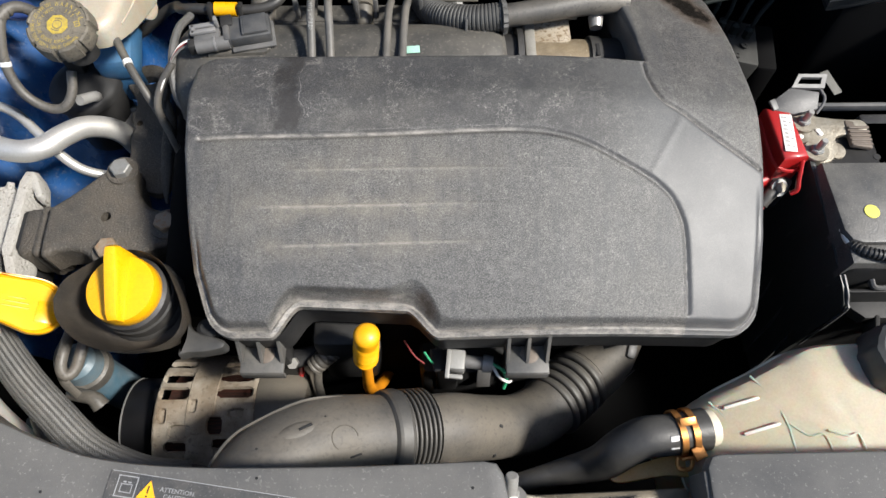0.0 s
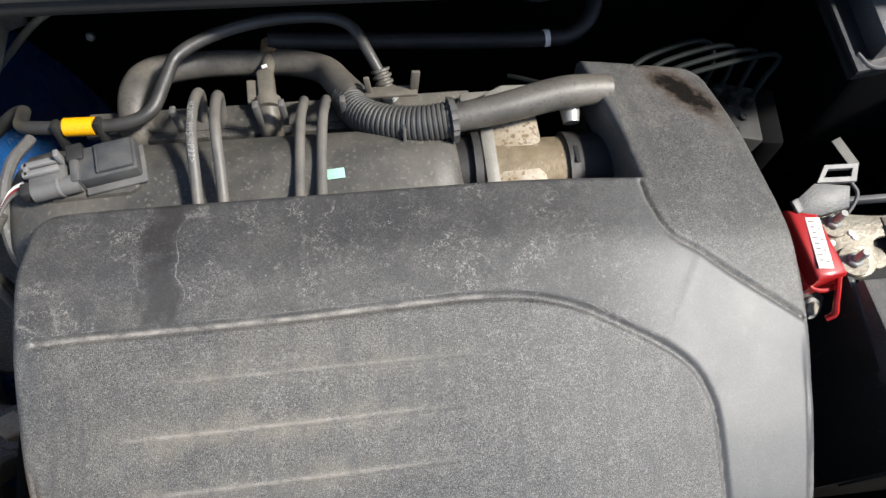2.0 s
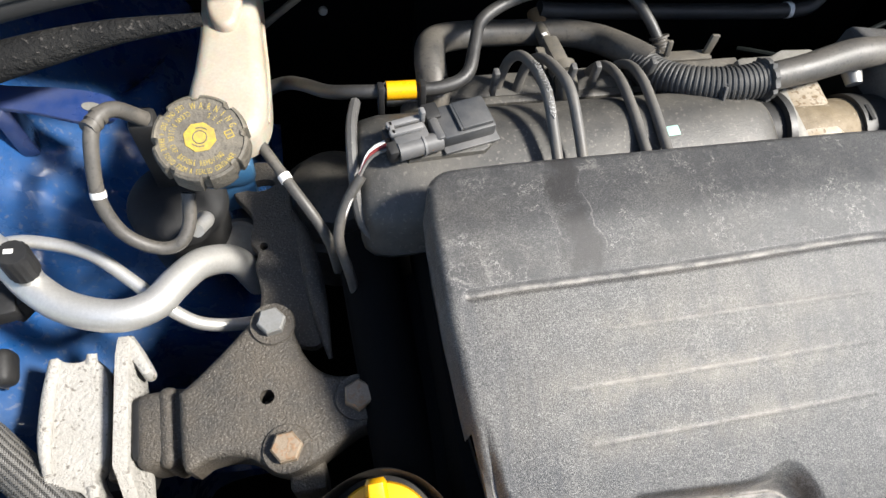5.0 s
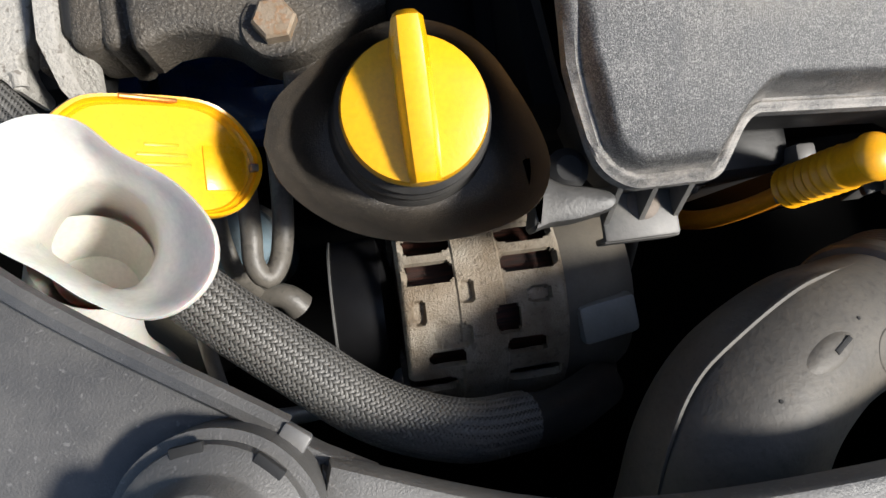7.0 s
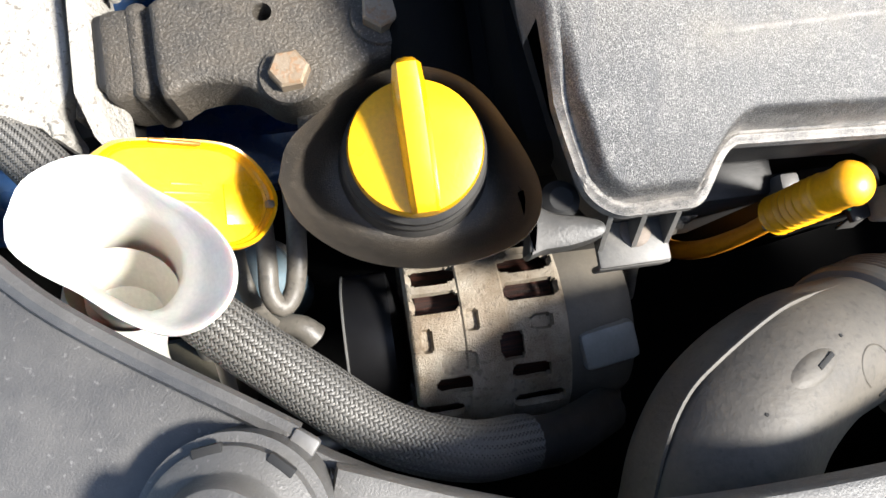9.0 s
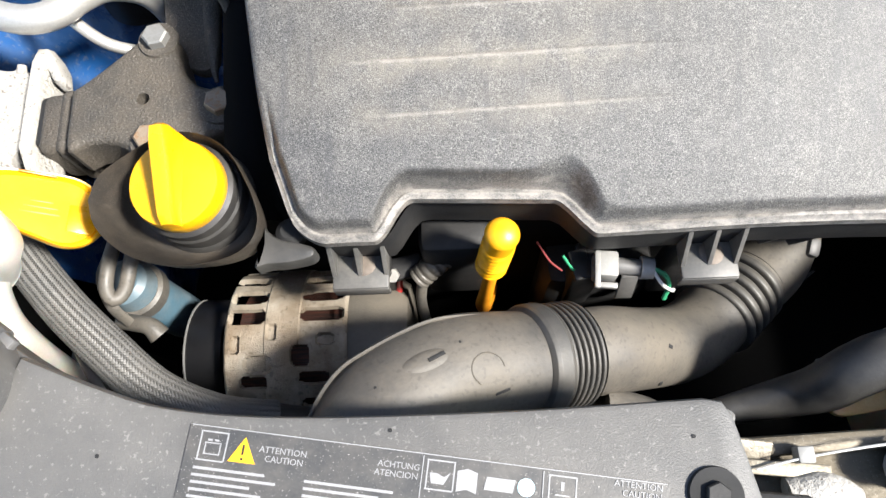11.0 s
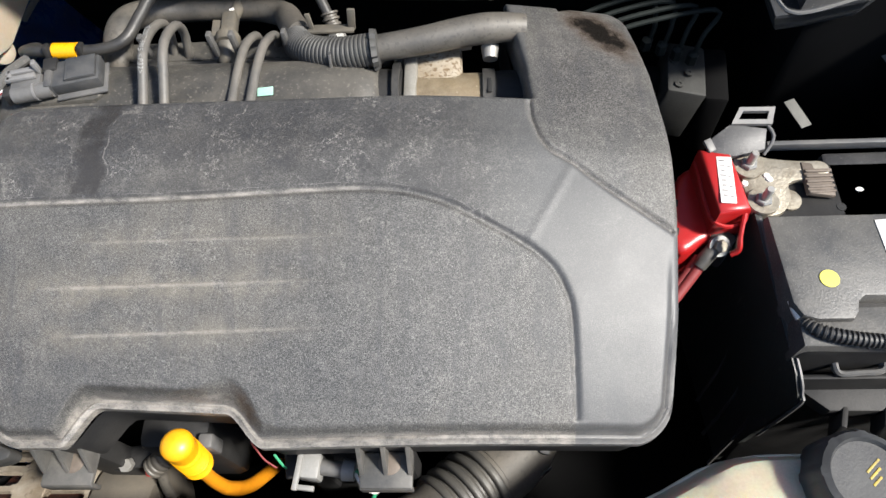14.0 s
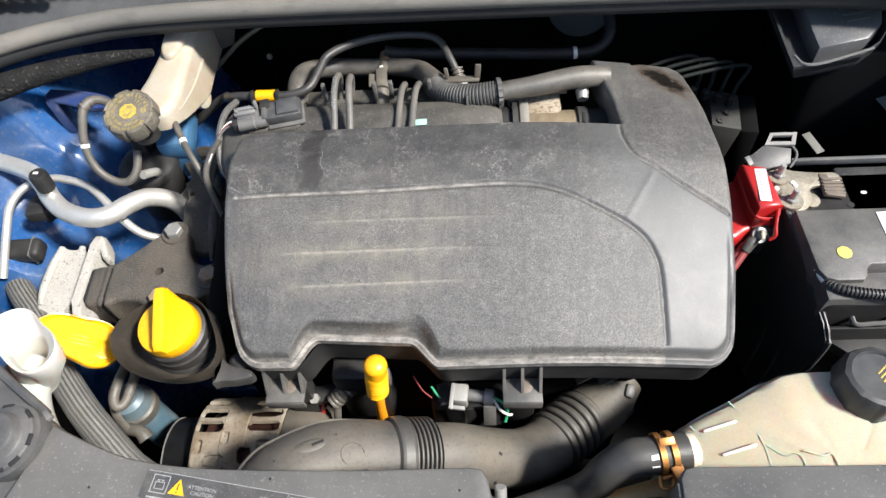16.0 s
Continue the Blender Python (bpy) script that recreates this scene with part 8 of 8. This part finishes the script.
# block and pipes coloured darker than bare metal to stand in for shade
M_VALVE = surface("shaded_aluminium", (0.045, 0.045, 0.042), 0.6, second=(0.025, 0.025, 0.024), scale=60, bump=0.4, gloss=0.2)
M_PIPEDARK = surface("shaded_green_pipe", (0.012, 0.015, 0.014), 0.6, second=(0.02, 0.024, 0.022), scale=60, gloss=0.1)
M_ARCH = surface("arch_paint", (0.04, 0.05, 0.045), 0.6, second=(0.06, 0.07, 0.062), scale=15, bump=0.2, dust=0.2, dust_color=(0.09, 0.09, 0.08))
M_FADED = surface("faded_paper", (0.13, 0.13, 0.12), 0.7, scale=80)
# paler than the lid's black: the panel's reflected light is in its colour
M_LIDTOP = surface("lid_reflection_grey", (0.055, 0.057, 0.062), 0.34, second=(0.08, 0.082, 0.086), scale=30, bump=0.12, dust=0.25, dust_color=(0.16, 0.16, 0.155), spots=0.4, spot_color=(0.3, 0.3, 0.29), spot_from=0.64, spot_scale=500)
M_LIDBLACK = surface("lid_black", (0.016, 0.017, 0.019), 0.38, second=(0.03, 0.032, 0.035), scale=40, bump=0.15, dust=0.2, dust_color=(0.1, 0.1, 0.1), spots=0.4, spot_color=(0.25, 0.25, 0.25))
modulator()


# ---- low on the pulley side ----
def compressor():
    c = thing("pulley_tensioner", (-0.30, 0.30, 0.62), "pale blue painted pump body with a grey hose loop", "pump")
    part("pump_body", lathe([(0.004, 0.768), (0.012, 0.768), (0.0165, 0.764), (0.018, 0.75), (0.018, 0.66), (0.01, 0.66)], Matrix.Translation((-0.305, 0.308, 0)), 32), M_PUMPBLUE, c)
    part("pump_ring", lathe([(0.0185, 0.735), (0.021, 0.737), (0.021, 0.748), (0.0185, 0.75)], Matrix.Translation((-0.305, 0.308, 0)), 32), M_GREYHOSE, c)
    part("hose_loop", tube([(-0.296, 0.345, 0.79), (-0.293, 0.325, 0.802), (-0.292, 0.305, 0.808), (-0.2925, 0.291, 0.806), (-0.288, 0.2845, 0.803), (-0.2825, 0.291, 0.802), (-0.279, 0.305, 0.806), (-0.278, 0.325, 0.805), (-0.280, 0.345, 0.79)], 0.0046, 60, 14), M_GREYHOSE, c, "grey rubber hose loop")
    part("strap", tube([(-0.312, 0.325, 0.775), (-0.3085, 0.305, 0.785), (-0.3045, 0.288, 0.775), (-0.300, 0.280, 0.755)], 0.0042, 24, 12, flat=0.5), M_GREYHOSE, c)
    part("fitting", tube([(-0.312, 0.285, 0.745), (-0.298, 0.281, 0.752), (-0.287, 0.278, 0.755), (-0.281, 0.272, 0.751)], [0.006, 0.006, 0.006, 0.0075], 14, 16), M_GREYHOSE, c)
    part("lower_box", box((0.045, 0.05, 0.12), pose(-0.368, 0.262, 0.62), 0.01), M_PUMPTAN, c)
    p = thing("condenser_pipe", (-0.27, 0.24, 0.6), "bare aluminium pipe bent at the bottom of the bay", "pipe")
    part("pipe", tube([(-0.352, 0.285, 0.70), (-0.357, 0.262, 0.65), (-0.361, 0.232, 0.625), (-0.358, 0.213, 0.62), (-0.345, 0.206, 0.62), (-0.30, 0.203, 0.62), (-0.25, 0.21, 0.61), (-0.20, 0.226, 0.60), (-0.12, 0.23, 0.60)], 0.0062, 50, 14), M_PIPEALU, p)
    part("lower_hose", tube([(-0.12, 0.25, 0.60), (-0.115, 0.235, 0.66), (-0.118, 0.222, 0.70), (-0.13, 0.21, 0.735)], 0.011, 24, 16), M_RUBBER, p)
    q = thing("lower_housing", (-0.005, 0.2, 0.6), "grey housing below the intake pipe", "housing")
    part("housing", tube([(0.01, 0.205, 0.785), (0.03, 0.200, 0.78), (0.045, 0.195, 0.765), (0.06, 0.18, 0.74)], [0.018, 0.019, 0.018, 0.016], 18, 18), M_GREYHOSE, q)


M_PUMPBLUE = surface("pump_blue", (0.055, 0.12, 0.165), 0.45, second=(0.22, 0.25, 0.26), scale=40, bump=0.2, dust=0.5, dust_color=(0.14, 0.125, 0.10))
M_PUMPTAN = surface("pump_tan", (0.09, 0.08, 0.055), 0.6, second=(0.06, 0.05, 0.035), scale=30, bump=0.3)
compressor()


# ---- headlamp cap, printed label, latch ----
def headlamp_cap():
    c = thing("headlamp_dust_cap", (-0.296, 0.222, 0.91), "dusty grey round headlamp dust cap with a slotted hub", "dust cap")
    m = axis((-0.2895, 0.2155, 0.923), (-0.10, -0.05, 1.0)) @ Matrix.Diagonal((0.88, 0.88, 0.9, 1))
    part("dome", lathe([(0.020, -0.014), (0.0296, -0.014), (0.0300, 0.0), (0.0302, 0.0018), (0.0272, 0.0024), (0.0268, 0.0058), (0.0250, 0.0072), (0.0205, 0.0082), (0.0195, 0.0092), (0.0186, 0.0140), (0.0172, 0.0166), (0.0150, 0.0176), (0.006, 0.018)], m, 56), M_PANELDARK, c)
    for a in (60, 110, 160, 350, 20):
        t = math.radians(a)
        part("clip_gap", box((0.0030, 0.009, 0.0024), m @ Matrix.Translation((0.0262 * math.cos(t), 0.0262 * math.sin(t), 0.0060)) @ Matrix.Rotation(t, 4, "Z"), 0.0004), M_INK, c)
    h = m @ pose(-0.0085, -0.0075, 0.0150, 12, -14, 0)
    hub = part("hub", lathe([(0.008, -0.004), (0.0118, -0.004), (0.0112, 0.007), (0.0105, 0.008), (0.0092, 0.0083), (0.0089, 0.0076), (0.002, 0.0076)], h, 40), M_PANELDARK, c)
    for k in range(8):
        t = 2 * math.pi * k / 8
        part("slot", box((0.0044, 0.0030, 0.0010), h @ Matrix.Translation((0.0068 * math.cos(t), 0.0068 * math.sin(t), 0.0077)) @ Matrix.Rotation(t, 4, "Z"), 0.0005), M_INK, hub)


headlamp_cap()


def warning_label():
    l = thing("warning_label", (-0.09, 0.17, 0.91), "printed dark warning label on the front panel", "label")

    def at(u, v, lift_=0.0):
        """u along the label's upper edge, v down from it, in metres."""
        a = math.radians(-8.6)
        u = 0.0050 + 0.972 * u
        x, y = -0.1855 + u * math.cos(a) + v * math.sin(a), 0.1975 + u * math.sin(a) - v * math.cos(a)
        z_ = 0.905 - 0.055 * x
        return Matrix.Translation((x, y, z_ + 0.0004 + lift_)) @ Matrix.Rotation(a, 4, "Z") @ Matrix.Rotation(math.atan(0.055), 4, "Y")

    def bar(u, v, w, h, material=M_PRINT, lift_=0.0004):
        part("print_bar", box((w, h, 0.0002), at(u + w / 2, v + h / 2, lift_), 0), material, l)

    def frame_icon(u, v, s):
        for uu, vv, w, h in ((u, v, s, 0.0006), (u, v + s, s, 0.0006), (u, v, 0.0006, s), (u + s, v, 0.0006, s)):
            bar(uu, vv, w, h)

    part("label_sheet", box((0.2015, 0.06, 0.0003), at(0.1, 0.0300), 0), M_LABELDARK, l)
    bar(0.0, 0.0, 0.2, 0.0004)
    bar(0.0985, 0.001, 0.0004, 0.058)
    bar(0.150, 0.001, 0.0004, 0.058)
    frame_icon(0.002, 0.002, 0.0115)
    bar(0.0045, 0.0065, 0.007, 0.0005)
    bar(0.0045, 0.0065, 0.0005, 0.0045)
    bar(0.0110, 0.0065, 0.0005, 0.0045)
    bar(0.0045, 0.0110, 0.007, 0.0005)
    bar(0.0055, 0.0052, 0.0018, 0.0008)
    bar(0.0085, 0.0052, 0.0018, 0.0008)
    tri = part("warning_triangle", plate([(-0.0058, -0.0046), (0.0058, -0.0046), (0, 0.0056)], 0, 0.0003, 0, m=at(0.0215, 0.0085, 0.0004)), M_AMBERPRINT, l, "orange-yellow warning triangle")
    part("exclamation", box((0.0008, 0.0042, 0.0002), at(0.0215, 0.0080, 0.0009), 0), M_INK, tri)
    part("exclamation", box((0.0009, 0.0009, 0.0002), at(0.0215, 0.0117, 0.0009), 0), M_INK, tri)
    words(l, "ATTENTION", 0.0036, at(0.0385, 0.0068, 0.0005), M_PRINT)
    words(l, "CAUTION", 0.0036, at(0.0395, 0.0104, 0.0005), M_PRINT)
    words(l, "ACHTUNG", 0.0036, at(0.0885, 0.0062, 0.0005), M_PRINT)
    words(l, "ATENCION", 0.0036, at(0.0878, 0.0098, 0.0005), M_PRINT)
    words(l, "ATTENTION", 0.0036, at(0.1905, 0.0022, 0.0005), M_PRINT)
    words(l, "CAUTION", 0.0036, at(0.1920, 0.0058, 0.0005), M_PRINT)
    for k in range(9):
        bar(0.002, 0.0165 + 0.0028 * k, 0.030 + 0.006 * math.sin(k * 2.1), 0.0011)
        bar(0.050, 0.0165 + 0.0028 * k, 0.032 + 0.005 * math.cos(k * 1.7), 0.0011)
    frame_icon(0.1005, 0.002, 0.0115)
    part("oil_can", plate([(-0.004, 0.0012), (-0.001, 0.0012), (0.0022, 0.0), (0.0048, 0.002), (0.0022, -0.003), (-0.003, -0.003)], 0, 0.0002, 0, m=at(0.1060, 0.0085, 0.0004)), M_PRINT, l)
    for s in (-1, 1):
        part("book_page", plate([(0, -0.0035), (s * 0.0042, -0.0047), (s * 0.0042, 0.0035), (0, 0.0047)][:: s], 0, 0.0002, 0, m=at(0.1180, 0.0088, 0.0004)), M_PRINT, l)
    part("maker_mark", plate([(-0.007, -0.0026), (0.005, -0.0026), (0.006, 0.0026), (-0.006, 0.0026)], 0, 0.0002, 0, m=at(0.1325, 0.0088, 0.0004)), M_PRINT, l, "plain white maker's mark")
    part("maker_disc", lathe([(0.0005, 0), (0.0036, 0), (0.0036, 0.0002), (0.0005, 0.0002)], at(0.1432, 0.0085, 0.0004), 24), M_CYAN, l, "pale blue maker's disc")
    frame_icon(0.1525, 0.002, 0.0115)
    bar(0.1555, 0.0095, 0.0060, 0.0006)
    bar(0.1578, 0.0045, 0.0014, 0.0035)
    b = thing("panel_bolt", (0.032, 0.165, 0.905), "black hexagon bolt in the front panel", "bolt")
    hexbolt("bolt", (0.0335, 0.1625, 0.9032), (0, 0, 1), 0.0095, b, M_BLACK, M_INK, 20, 1.35)


M_LABELDARK = surface("label_film", (0.035, 0.036, 0.037), 0.45, second=(0.07, 0.068, 0.063), scale=90, grain=900, bump=0.15, dust=0.45, dust_color=(0.15, 0.135, 0.115), spots=0.5)
M_AMBERPRINT = surface("amber_print", (0.85, 0.42, 0.01), 0.5)
M_CYAN = surface("cyan_print", (0.45, 0.68, 0.75), 0.5)
warning_label()


def latch():
    c = thing("bonnet_latch", (0.12, 0.165, 0.83), "greasy steel bonnet latch with a coil spring", "latch")
    part("cross_plate", box((0.125, 0.09, 0.006), pose(0.118, 0.135, 0.838), 0.001), M_GREASE, c)
    part("rear_bar", box((0.12, 0.010, 0.012), pose(0.118, 0.184, 0.842, 0, 2, 2), 0.003), M_GREASE, c)
    n = 120
    pts = [(0.146 + 0.010 * math.cos(k * 0.42), 0.170 + 0.010 * math.sin(k * 0.42), 0.846 + 0.00012 * k) for k in range(n)]
    part("coil_spring", tube(pts, 0.0014, n, 8, resample=False), M_STEELGREY, c)
    part("spring_plate", lathe([(0.002, 0.858), (0.012, 0.858), (0.0125, 0.861), (0.006, 0.863), (0.002, 0.863)], Matrix.Translation((0.144, 0.170, 0)), 28), M_STEELGREY, c)
    part("link", box((0.05, 0.007, 0.003), pose(0.082, 0.172, 0.852, 0, 0, -6), 0.001), M_PLATED, c)
    part("clip", box((0.008, 0.008, 0.008), pose(0.094, 0.178, 0.855), 0.001), M_GREYPALE, c)
    part("cable", tube([(0.07, 0.172, 0.856), (0.095, 0.177, 0.858), (0.125, 0.181, 0.860), (0.15, 0.183, 0.858)], 0.0007, 24, 8), M_PIPEALU, c)
    part("pale_lug", tube([(0.085, 0.160, 0.85), (0.105, 0.161, 0.852), (0.117, 0.157, 0.85)], [0.008, 0.0095, 0.006], 12, 16), M_PALE, c)
    part("pale_lug", tube([(0.160, 0.163, 0.848), (0.174, 0.162, 0.852), (0.185, 0.160, 0.85)], [0.008, 0.010, 0.008], 12, 16), M_PALE, c)
    part("rubber_stop", box((0.035, 0.02, 0.02), pose(0.068, 0.152, 0.868, 0, 0, -6), 0.003), M_BLACK, c)
    s = thing("panel_stud", (0.057, 0.19, 0.84), "threaded steel stud with a hexagon nut", "stud")
    n = 60
    d = Vector((0.0, 0.62, 0.78))
    part("stud", tube([Vector((0.0555, 0.1845, 0.852)) + d * (0.021 * k / n) for k in range(n)], [0.0036 + 0.0008 * (k % 4 < 2) for k in range(n)], n, 12, resample=False), M_STEEL, s)
    hexbolt("nut", (0.0555, 0.1845, 0.852), d, 0.010, s, M_STEEL, M_STEEL, 10, 1.2)
    part("bracket", box((0.03, 0.016, 0.003), pose(0.066, 0.180, 0.848, 30, 0, -8), 0.001), M_PLATED, s)


M_GREASE = surface("greasy_steel", (0.10, 0.085, 0.06), 0.55, second=(0.05, 0.045, 0.035), scale=60, grain=400, bump=0.6, metal=0.3, dust=0.5, dust_color=(0.22, 0.18, 0.12), spots=0.4)
latch()
